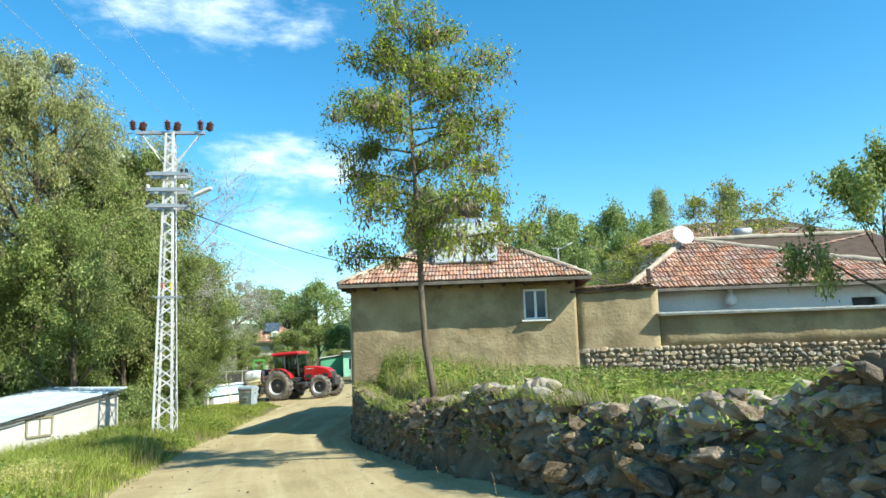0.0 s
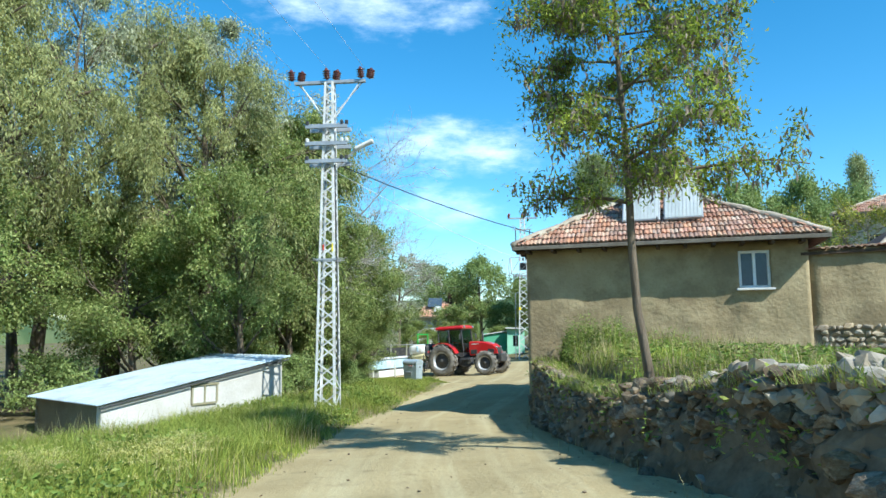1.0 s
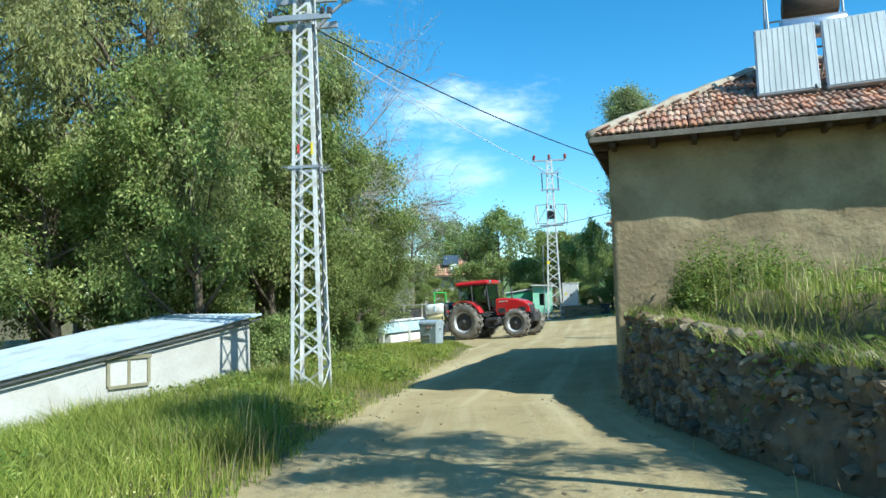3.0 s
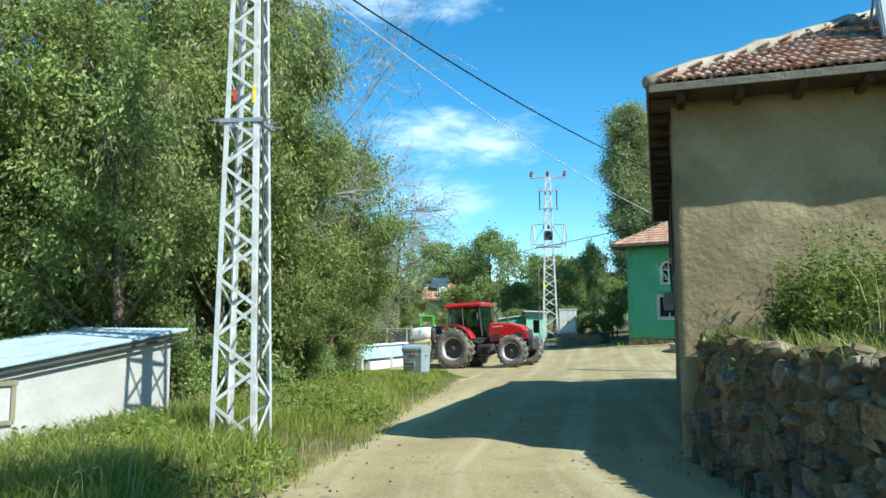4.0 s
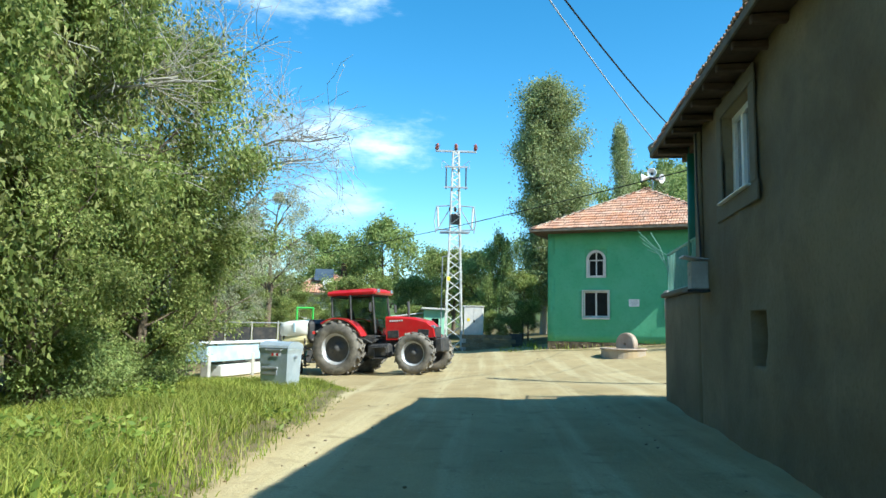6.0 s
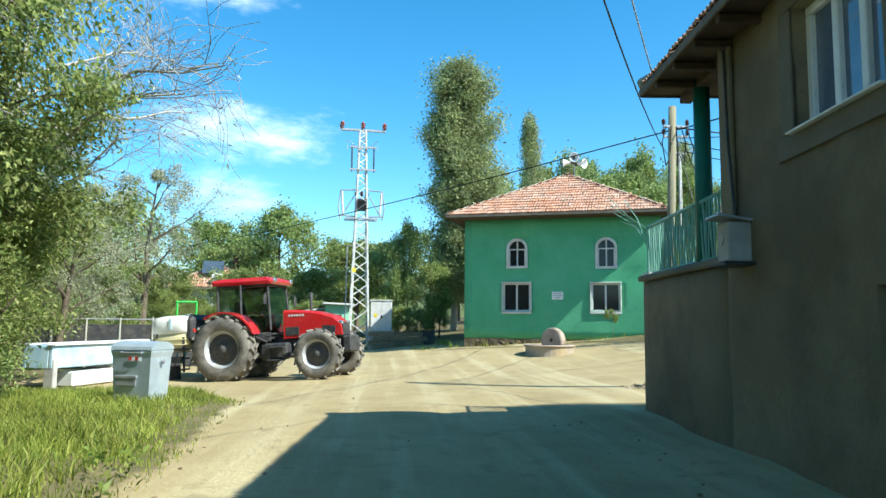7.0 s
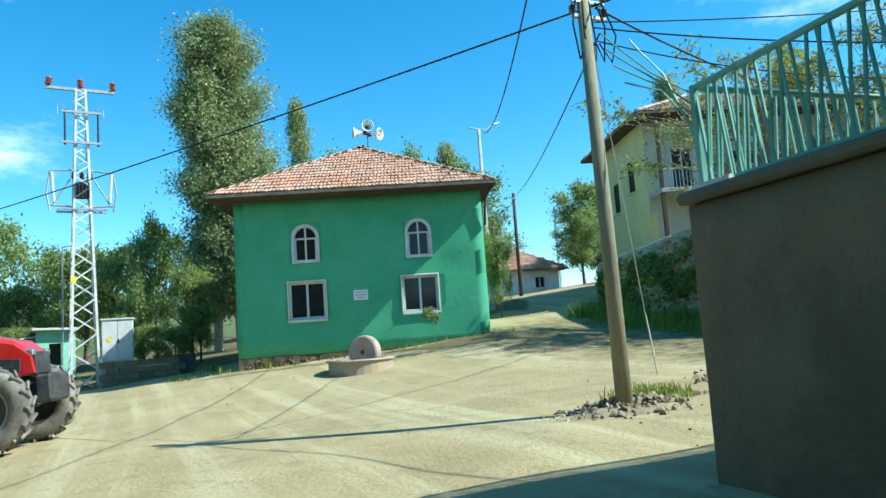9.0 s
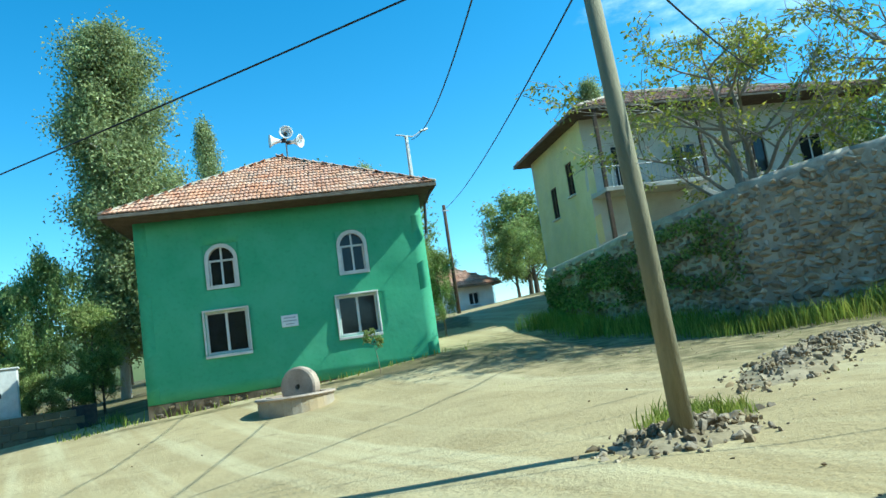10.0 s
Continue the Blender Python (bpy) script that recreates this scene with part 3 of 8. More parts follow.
def dirt_mask(x, y):
    """1 on the bare lane and square, 0 on growth."""
    a = np.clip((x - left_edge(y)) / 0.5 + 0.5, 0, 1)
    b = np.clip((wall_x(y) + 0.1 - x) / 0.4 + 0.5, 0, 1)
    lane = a * np.where(y < 24, b, 1.0) * np.clip((x < 3) + (y > 34), 0, 1)
    square = np.clip((57.5 - y) / 1.0, 0, 1) * np.clip((9.2 - x) / 0.8, 0, 1)
    tuft = np.clip(1.2 - np.hypot((x - 0.4) / 0.8, (y - 38.75) / 0.6), 0, 1) * 1.2
    far = 0
    for (x0, y0), (x1, y1) in (((5, 48), (9.2, 52.5)), ((9.2, 52.5), (12.6, 58)), ((12.6, 58), (15.5, 66)), ((15.5, 66), (17, 80))):
        t = np.clip(((x - x0) * (x1 - x0) + (y - y0) * (y1 - y0)) / ((x1 - x0) ** 2 + (y1 - y0) ** 2), 0, 1)
        dist = np.hypot(x - x0 - t * (x1 - x0), y - y0 - t * (y1 - y0))
        far = np.maximum(far, np.clip((2.1 - dist) / 0.6 + 0.5, 0, 1))
    # trodden weeds and dark soil on the slope toward the stone wall
    plinth = 0.66 * np.clip(1.0 - np.abs(y - 52.2 + (x + 2.5) * 0.366) / 1.3, 0, 1) * np.clip((5.6 - x) / 1.0, 0, 1) * np.clip((x + 4.5) / 1.0, 0, 1)
    worn = plinth + 0.56 * np.clip((x - 1.0) / 3.5, 0, 1) * np.clip((y - 38.5) / 2, 0, 1) * np.clip((55 - y) / 3, 0, 1)
    return np.clip(np.maximum(lane * square, far) - tuft - worn, 0, 1)


def build_ground():
    fx, fy = np.arange(-18, 16.01, 0.22), np.arange(2, 62.01, 0.25)
    far = np.array([1, 2, 4, 7, 12, 20, 35, 60, 120, 300, 800, 2000.0])
    xs = np.concatenate([fx[0] - far[::-1], fx, fx[-1] + far])
    ys = np.concatenate([fy[0] - far[::-1], fy, fy[-1] + far])
    X, Y = np.meshgrid(xs, ys)
    Z = land(X, Y)
    Z += 0.012 * np.sin(X * 2.3 + np.sin(Y * 1.1) * 2) + 0.010 * np.sin(Y * 1.9 + X * 0.7)
    ruts = np.exp(-((X - np.interp(Y, [4, 10.9, 15.6, 23, 34], [-1.7, -3.4, -4.7, -6.2, -6.2])) / 0.22) ** 2) + np.exp(-((X - np.interp(Y, [4, 10.9, 15.6, 23, 34], [-.3, -2.0, -3.3, -4.8, -4.8])) / 0.22) ** 2)
    Z -= 0.025 * ruts * (Y < 36)
    ny, nx = X.shape
    verts = np.stack([X, Y, Z], 2).reshape(-1, 3)
    i = np.arange(ny * nx).reshape(ny, nx)
    faces = np.stack([i[:-1, :-1], i[:-1, 1:], i[1:, 1:], i[1:, :-1]], 2).reshape(-1, 4)
    me = array_mesh("ground", verts, faces, EARTH)
    me.polygons.foreach_set("use_smooth", [True] * len(me.polygons))
    mid = np.interp(Y, [-20, 4, 10.9, 15.6, 23, 34, 60], [0, -1, -2.7, -4, -5.5, -5.5, -5.5])
    for key, val in (("dirt", dirt_mask(X, Y)), ("lane", X - mid), ("along", Y)):
        a = me.attributes.new(key, "FLOAT", "POINT")
        a.data.foreach_set("value", np.asarray(val, np.float32).ravel())
    return tagged(new("ground", me), "pale trodden dirt lane and grassy earth", "ground", kind="structure")


build_ground()

# ---- houses ----


def rough_wall(length, z0, z1, thick, holes=(), amp=0.012, step=0.22, seed=0.0):
    """A wall along x whose face looks to -y: an uneven face, openings that go through, a plain back."""
    g = Geo()
    us = sorted(set([round(v, 4) for v in np.linspace(0, length, max(2, int(length / step)) + 1)] + [h for q in holes for h in (q[0], q[1])]))
    zs = sorted(set([round(v, 4) for v in np.linspace(z0, z1, max(2, int((z1 - z0) / step)) + 1)] + [h for q in holes for h in (q[2], q[3])]))
    inside = lambda u, z: any(q[0] < u < q[1] and q[2] < z < q[3] for q in holes)
    k = len(zs)
    face, back = [], []
    for u in us:
        for z in zs:
            d = amp * (noise.noise(Vector((u * 1.1 + seed, z * 1.1, 0))) * 2.2 + noise.noise(Vector((u * 3.7, z * 3.7 + seed, 5))) + 0.55 * noise.noise(Vector((u * 10, z * 10 + seed, 9))))
            d *= 0.15 + 0.85 * min(1.0, u / 0.6, (length - u) / 0.6)
            face.append((u, d, z))
            back.append((u, thick, z))
    n = len(face)
    fs = []
    for i in range(len(us) - 1):
        for j in range(k - 1):
            if inside((us[i] + us[i + 1]) / 2, (zs[j] + zs[j + 1]) / 2):
                continue
            a, b, c, d = i * k + j, (i + 1) * k + j, (i + 1) * k + j + 1, i * k + j + 1
            fs.append((a, b, c, d))
            fs.append((n + d, n + c, n + b, n + a))
    edges = {}
    for q in fs:
        for a, b in zip(q, q[1:] + q[:1]):
            if a < n and b < n:
                edges[(a, b)] = 1
    for a, b in list(edges):
        if (b, a) not in edges:
            fs.append((b, a, n + a, n + b))
    return g.add(face + back, fs)


def window_unit(parent, m, w, h, frame_mat=WHITE, pane_mat=GLASS_DARK, sill=True, leaves=2, bar=0.055, name="window", label="", set_back=0.1):
    """Frame bars, a mullion, separate panes and a sill, in the x-z plane from the corner of its opening."""
    y = set_back
    win = part(name, Geo().box((w / 2, y, bar / 2), (w, 0.07, bar), ch=0.008), frame_mat, parent, label)
    win.matrix_local = m
    part("top_rail", Geo().box((w / 2, y, h - bar / 2), (w, 0.07, bar), ch=0.008), frame_mat, win)
    for x in (bar / 2, w - bar / 2):
        part("side_rail", Geo().box((x, y, h / 2), (bar, 0.07, h - 2 * bar), ch=0.008), frame_mat, win)
    cell = (w - 2 * bar) / leaves
    for i in range(1, leaves):
        part("mullion", Geo().box((bar + cell * i, y, h / 2), (bar * 1.1, 0.07, h - 2 * bar), ch=0.008), frame_mat, win)
    for i in range(leaves):
        p = part("pane", Geo().box((bar + cell * (i + 0.5), y + 0.012, h / 2), (cell - 0.002, 0.008, h - 2 * bar)), pane_mat, win)
    if sill:
        part("sill", Geo().box((w / 2, -0.02, -0.03), (w + 0.12, 0.22, 0.05), ch=0.01), OFFWHITE, win)
    return win


def tile_mesh(name, w, l, mat, lift=0.032, roll=1.0):
    """One clay tile: a pan and a roll, with a thick lower edge; it runs up along +y."""
    prof = [(0.0, 0.0), (0.12, 0.024), (0.3, 0.026), (0.42, 0.001), (0.55, 0.001), (0.66, 0.026), (0.84, 0.026), (0.97, 0.0)]
    vs, fs = [], []
    for y, dz in ((0, lift), (l, 0.0)):
        vs += [(x * w - w / 2, y, z * roll * w / 0.21 + dz) for x, z in prof]
    vs += [(x * w - w / 2, 0, z * roll * w / 0.21 + lift - 0.03) for x, z in prof]
    k = len(prof)
    for i in range(k - 1):
        fs.append((i, i + 1, k + i + 1, k + i))
        fs.append((2 * k + i, 2 * k + i + 1, i + 1, i))
    return mesh_of(name, Geo().add(vs, fs), mat)


def tile_slope(parent, a, b, ra, rb, me, w, l, singles, rest, jitter=0.012):
    """Tiles on the slope with the eave from a to b and the ridge (or hip point) from ra to rb. singles: as pieces; else joined into rest."""
    a, b, ra, rb = Vector(a), Vector(b), Vector(ra), Vector(rb)
    e = (b - a).normalized()
    s = (ra - a) - e * (ra - a).dot(e)
    rise = s.length
    s.normalize()
    nrm = e.cross(s).normalized()
    if nrm.z < 0:
        nrm.negate()
    rot = Matrix((e, s, nrm)).transposed().to_4x4()
    if e.cross(s).z < 0:
        rot = Matrix((-e, s, nrm)).transposed().to_4x4()
    la, lb, length = (ra - a).dot(e), (b - rb).dot(e), (b - a).length
    rows = int(rise / l)
    src_v = [v.co.copy() for v in me.vertices]
    src_f = [tuple(p.vertices) for p in me.polygons]
    for r in range(rows + 1):
        y = r * l
        lo, hi = la * y / rise, length - lb * y / rise
        n = int((hi - lo) / w)
        if n < 1 or y > rise - 0.05:
            continue
        pad = (hi - lo - n * w) / 2
        for i in range(n):
            x = lo + pad + (i + 0.5) * w
            p = a + e * (x + random.uniform(-jitter, jitter)) + s * (y + random.uniform(-jitter, jitter)) + nrm * random.uniform(0.004, 0.016)
            m = Matrix.Translation(p) @ rot @ Euler((random.uniform(-.015, .015), random.uniform(-.02, .02), random.uniform(-.025, .025))).to_matrix().to_4x4()
            if singles:
                piece("tile", me, parent, m)
            else:
                rest.add([m @ v for v in src_v], src_f)


def hip_roof(parent, x0, x1, y0, y1, r0, r1, z, zr, tile_w, tile_l, mat_piece, mat_rest, single_front, cap_r=0.11, x0_front=None, roll=1.0):
    """Four slopes of tiles on boards, mortared hip and ridge lines, fascia and soffit."""
    c = [(x0 if x0_front is None else x0_front, y0, z), (x1, y0, z), (x1, y1, z), (x0, y1, z)]
    p, q = (*r0, zr), (*r1, zr)
    slab = Geo()
    low = [(x, y, h - 0.07) for x, y, h in c]
    slab.add(c + [p, q] + low, [(0, 1, 4), (1, 2, 5, 4), (2, 3, 5), (3, 0, 4, 5), (7, 6, 9, 8), (0, 6, 7, 1), (1, 7, 8, 2), (2, 8, 9, 3), (3, 9, 6, 0)])
    roof = part("roof", slab, OLDWOOD, parent, "dark boards under the clay tiles")
    me = tile_mesh("tile", tile_w, tile_l * 1.15, mat_piece, roll=roll)
    rest = Geo()
    tile_slope(roof, c[0], c[1], p, p, me, tile_w, tile_l, single_front, rest)
    tile_slope(roof, c[1], c[2], p, q, me, tile_w, tile_l, False, rest)
    tile_slope(roof, c[2], c[3], q, q, me, tile_w, tile_l, False, rest)
    tile_slope(roof, c[3], c[0], q, p, me, tile_w, tile_l, False, rest)
    tagged(part("tiles", rest, mat_rest, roof, "rows of weathered clay tiles", tidy=False), kind="stuff")
    for i, (a, b) in enumerate(((c[0], p), (c[1], p), (c[2], q), (c[3], q), (p, q))):
        a, b = Vector(a), Vector(b)
        if (b - a).length < 0.3:
            continue
        k = max(2, int((b - a).length / 0.35))
        pts = [a + (b - a) * (j / k) + Vector((random.uniform(-.015, .015), random.uniform(-.015, .015), 0.035 + random.uniform(-.012, .012))) for j in range(k + 1)]
        rad = [cap_r * 0.8 * random.uniform(0.75, 1.2) for _ in pts]
        part("hip_cap", Geo().tube(pts, rad, 7), MORTAR, roof, smooth=True)
    board = Geo()
    for (a, b) in zip(c, c[1:] + c[:1]):
        a, b = Vector(a), Vector(b)
        d = (b - a).normalized()
        mid = (a + b) / 2 + Vector((d.y, -d.x, 0)) * 0.012 + Vector((0, 0, -0.05))
        board.box(mid, ((b - a).length, 0.03, 0.085), Matrix.Rotation(math.atan2(d.y, d.x), 3, "Z"), 0.006)
    part("fascia", board, FASCIA, roof, "thin weathered eave board")
    return roof


HOUSE = pose(-3.11, 23.67, 0, 0, 0, -5.4)


def mud_house():
    h = thing("house", "mud-plastered village house with clay tile roof and terrace", "house", HOUSE)
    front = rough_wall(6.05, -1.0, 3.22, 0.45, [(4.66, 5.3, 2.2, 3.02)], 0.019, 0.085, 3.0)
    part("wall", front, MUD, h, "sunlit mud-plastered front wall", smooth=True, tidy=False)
    side = part("wall", rough_wall(8.02, -1.6, 3.22, 0.45, [(8.47 - 2.55, 8.47 - 1.78, 1.8, 2.66), (8.47 - 6.95, 8.47 - 5.75, 1.94, 2.95), (8.47 - 6.0, 8.47 - 5.45, 0.13, 0.68)], 0.02, 0.12, 9.0), CEMENT, h, "rendered side wall, its grey-brown darkened for shade", smooth=True, tidy=False)
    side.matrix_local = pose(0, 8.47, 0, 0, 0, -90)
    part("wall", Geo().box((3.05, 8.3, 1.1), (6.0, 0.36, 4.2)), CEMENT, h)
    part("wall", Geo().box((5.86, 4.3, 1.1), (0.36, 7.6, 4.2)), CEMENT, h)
    part("ceiling", Geo().box((3.05, 4.3, 3.16), (5.1, 7.5, 0.08)), OLDWOOD, h)
    part("floor_slab", Geo().box((3.05, 4.3, 0.95), (5.1, 7.5, 0.12)), CONCRETE, h)
    window_unit(h, pose(4.66, 0, 2.2), 0.64, 0.82, WHITE, GLASS_BLUE, True, 2, 0.06, set_back=0.12, label="white two-leaf window")
    win = window_unit(h, pose(0, 6.95, 1.94, 0, 0, -90), 1.2, 1.01, WHITE, GLASS_SKY, False, 3, 0.075, set_back=0.13, label="white three-light window in a recess")
    part("ledge", Geo().box((0.6, 0.06, -0.012), (1.26, 0.3, 0.02), ch=0.006), WHITE, win, "thin white window ledge")
    for x in (0.44, 0.9):
        part("curtain", Geo().tube([(x, 0.22, 0.05), (x + 0.02, 0.23, 0.5), (x - 0.01, 0.22, 0.96)], 0.05, 6), CEMENT, win)
    window_unit(h, pose(0, 2.55, 1.8, 0, 0, -90), 0.77, 0.86, STICKER_CREAM, GLASS_DARK, False, 2, 0.05, set_back=0.3, label="small deep-set window with cream frame")
    # smooth cement bands round the big side window
    for y0, y1, z0, z1 in ((5.55, 7.15, 2.955, 3.12), (5.5, 7.22, 1.74, 1.935), (5.55, 5.745, 1.94, 2.95), (6.955, 7.15, 1.94, 2.95)):
        part("window_surround", Geo().box((-0.026, (y0 + y1) / 2, (z0 + z1) / 2), (0.024, y1 - y0, z1 - z0), ch=0.006), SURROUND, h, "smooth grey cement band beside the window")
    # added dark sheet stands in for the shade inside the niche
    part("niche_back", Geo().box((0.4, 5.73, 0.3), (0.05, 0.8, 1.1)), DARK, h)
    part("wall_end_band", Geo().box((-0.03, 8.3, 2.1), (0.05, 0.28, 2.2), ch=0.012), CEMENT, h, "plastered pilaster at the end of the wall")
    roof = hip_roof(h, -0.42, 6.4, -0.5, 9.95, (3.0, 2.75), (3.0, 6.7), 3.27, 5.0, 0.19, 0.3, TILE, TILE_J, True, x0_front=-0.22)
    # rafter ends under the eaves
    for k in range(17):
        out = -0.2 - 0.2 * k / 16
        part("rafter", Geo().box((out / 2 + 0.08, -0.2 + k * 0.6, 3.15), (0.16 - out, 0.08, 0.08), ch=0.01), OLDWOOD, roof)
    for k in range(11):
        part("rafter", Geo().box((0.1 + k * 0.58, -0.22, 3.15), (0.08, 0.5, 0.08), ch=0.01), OLDWOOD, roof)
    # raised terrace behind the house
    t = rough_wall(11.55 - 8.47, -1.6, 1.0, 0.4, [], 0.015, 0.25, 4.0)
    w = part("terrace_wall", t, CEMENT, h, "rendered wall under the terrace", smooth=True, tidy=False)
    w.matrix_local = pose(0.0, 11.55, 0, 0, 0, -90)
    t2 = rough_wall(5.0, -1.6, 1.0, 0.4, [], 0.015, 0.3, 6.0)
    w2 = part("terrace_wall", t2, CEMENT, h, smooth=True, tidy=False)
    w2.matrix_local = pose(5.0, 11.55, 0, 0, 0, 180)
    part("terrace_slab", Geo().box((2.46, 10.02, 1.05), (5.06, 3.14, 0.08), ch=0.02), SURROUND, h, "worn concrete terrace edge")
    part("porch_post", Geo().tube([(0.12, 9.4, 1.09), (0.12, 9.4, 3.2)], [0.1, 0.092], 14), TEAL, h, "teal-painted porch post", smooth=True)
    part("porch_beam", Geo().box((0.12, 9.2, 3.16), (0.14, 1.5, 0.12), ch=0.01), OLDWOOD, h)
    part("drain_pipe", Geo().tube([(-0.07, 8.24, 3.15), (-0.065, 8.2, 2.2), (-0.06, 8.08, 1.35)], 0.014, 6), DARK, h)
    box = part("meter_box", Geo().box((-0.12, 7.97, 1.17), (0.22, 0.26, 0.36), ch=0.012), CONCRETE, h, "grey electricity meter box")
    part("meter_roof", Geo().box((-0.17, 7.97, 1.385), (0.32, 0.34, 0.025), Matrix.Rotation(radians(9), 3, "Y"), 0.004), GREY_STEEL, box)
    part("meter_shelf", Geo().box((-0.14, 7.97, 0.965), (0.3, 0.4, 0.03), ch=0.004), DARK, box)
    part("meter_dial", Geo().lathe([(0.001, 0), (0.05, 0), (0.05, 0.012), (0.001, 0.012)], (-0.232, 7.97, 1.2), (-1, 0, 0), 16), CONCRETE, box)
    # hairline cable down the wall
    part("wall_cable", Geo().tube([(-0.03, 1.2, 3.1), (-0.03, 1.35, 2.2), (-0.03, 1.5, 1.4)], 0.008, 5), CABLE, h)


def terrace_railing():
    r = thing("railing", "pale teal zigzag steel railing round the terrace", "railing", HOUSE)
    z0, z1 = 1.1, 1.78

    def run(a, b):
        a, b = Vector((*a, 0)), Vector((*b, 0))
        L = (b - a).length
        d = (b - a) / L
        part("top_rail", Geo().tube([a + Vector((0, 0, z1)), b + Vector((0, 0, z1))], 0.022, 8), PALE_TEAL, r, smooth=True)
        part("bottom_rail", Geo().tube([a + Vector((0, 0, z0 + .02)), b + Vector((0, 0, z0 + .02))], 0.016, 8), PALE_TEAL, r, smooth=True)
        n = int(L / 0.135)
        for i in range(n):
            u = (i + 0.5) * L / n
            for s in (-1, 1):
                lo = a + d * (u - s * 0.012) + Vector((0, 0, z0 + .02))
                hi = a + d * (u + s * 0.062) + Vector((0, 0, z1))
                if i % 2:
                    lo, hi = a + d * (u - s * 0.062) + Vector((0, 0, z0 + .02)), a + d * (u + s * 0.012) + Vector((0, 0, z1))
                part("bar", Geo().tube([lo, hi], 0.0115, 5), PALE_TEAL, r)

    run((0.06, 8.6), (0.06, 11.45))
    run((0.06, 11.45), (4.7, 11.45))
    for x, y in ((0.06, 11.45), (4.7, 11.45)):
        part("corner_post", Geo().box((x, y, 1.44), (0.045, 0.045, 0.72), ch=0.004), PALE_TEAL, r)
    # bent ends of rail that stick out past the corner
    for k, (dx, dz) in enumerate(((-0.5, 0.5), (-0.46, 0.38), (-0.42, 0.27), (-0.34, 0.15), (-0.27, 0.46))):
        part("bent_bar", Geo().tube([(0.06, 11.47, 1.75 - 0.08 * k), (0.06 + dx * 0.45, 11.58, 1.75 + dz * 0.35), (0.06 + dx * 0.85, 11.68, 1.75 + dz * 0.8), (0.06 + dx, 11.72, 1.75 + dz)], 0.0065, 5), PALE_TEAL, r)
    part("corner_clip", Geo().tube([(-0.02, 11.1, 1.1), (-0.02, 11.45, 1.1)], 0.025, 8), OFFWHITE, r)


def solar_heater():
    s = thing("solar_water_heater", "pale solar collectors and steel tank on the tiled roof", "solar heater", HOUSE)
    tilt = Matrix.Rotation(radians(-5), 3, "Z") @ Matrix.Rotation(radians(66), 3, "X")
    for x in (2.66, 3.6):
        c = Vector((x, 0.64 - (x - 3.1) * 0.09, 4.42))
        g = Geo().box(c, (0.86, 1.3, 0.09), tilt, 0.01)
        pn = part("collector", g, GREY_STEEL, s, "aluminium-framed collector")
        part("collector_glass", Geo().box(c + tilt @ Vector((0, 0, 0.05)), (0.8, 1.24, 0.012), tilt), SOLAR, pn)
        for k in range(9):
            part("fin", Geo().box(c + tilt @ Vector((-0.32 + k * 0.08, 0, 0.058)), (0.01, 1.22, 0.008), tilt), RIM, pn)
        for k in (-0.36, 0.36):
            part("collector_leg", Geo().tube([c + tilt @ Vector((k, 0.45, -0.05)), (c.x + k, 1.35, 4.2)], 0.016, 6), GREY_STEEL, s)
            part("collector_leg", Geo().tube([c + tilt @ Vector((k, -0.5, -0.03)), (c.x + k, 0.32, 3.66)], 0.016, 6), GREY_STEEL, s)
    part("tank", Geo().lathe([(0.001, -0.5), (0.15, -0.48), (0.18, -0.44), (0.18, 0.44), (0.15, 0.48), (0.001, 0.5)], (3.15, 1.2, 5.05), (1, 0, 0), 20), CHROME, s, "horizontal steel water tank", smooth=True)
    part("upper_tank", Geo().lathe([(0.001, -0.4), (0.2, -0.4), (0.2, 0.4), (0.001, 0.4)], (3.15, 1.4, 5.48), (1, 0, 0), 18), OLDWOOD, s, "rusty brown upper tank", smooth=True)
    for x in (2.5, 3.6):
        part("stand_leg", Geo().tube([(x, 1.0, 3.9), (x, 1.35, 5.75)], 0.018, 6), GREY_STEEL, s)
        part("stand_leg", Geo().tube([(x, 1.75, 4.3), (x, 1.6, 5.75)], 0.018, 6), GREY_STEEL, s)
        part("stand_rail", Geo().tube([(x, 0.4, 3.85), (x, 1.75, 4.6)], 0.018, 6), GREY_STEEL, s)
    for z in (4.78, 5.28, 5.75):
        part("stand_rail", Geo().tube([(2.5, 1.4, z), (3.6, 1.4, z)], 0.016, 6), GREY_STEEL, s)
    part("pipe", Geo().tube([(3.0, 0.3, 3.85), (3.02, 0.9, 4.4), (3.02, 1.3, 4.9)], 0.014, 6), DARK, s)


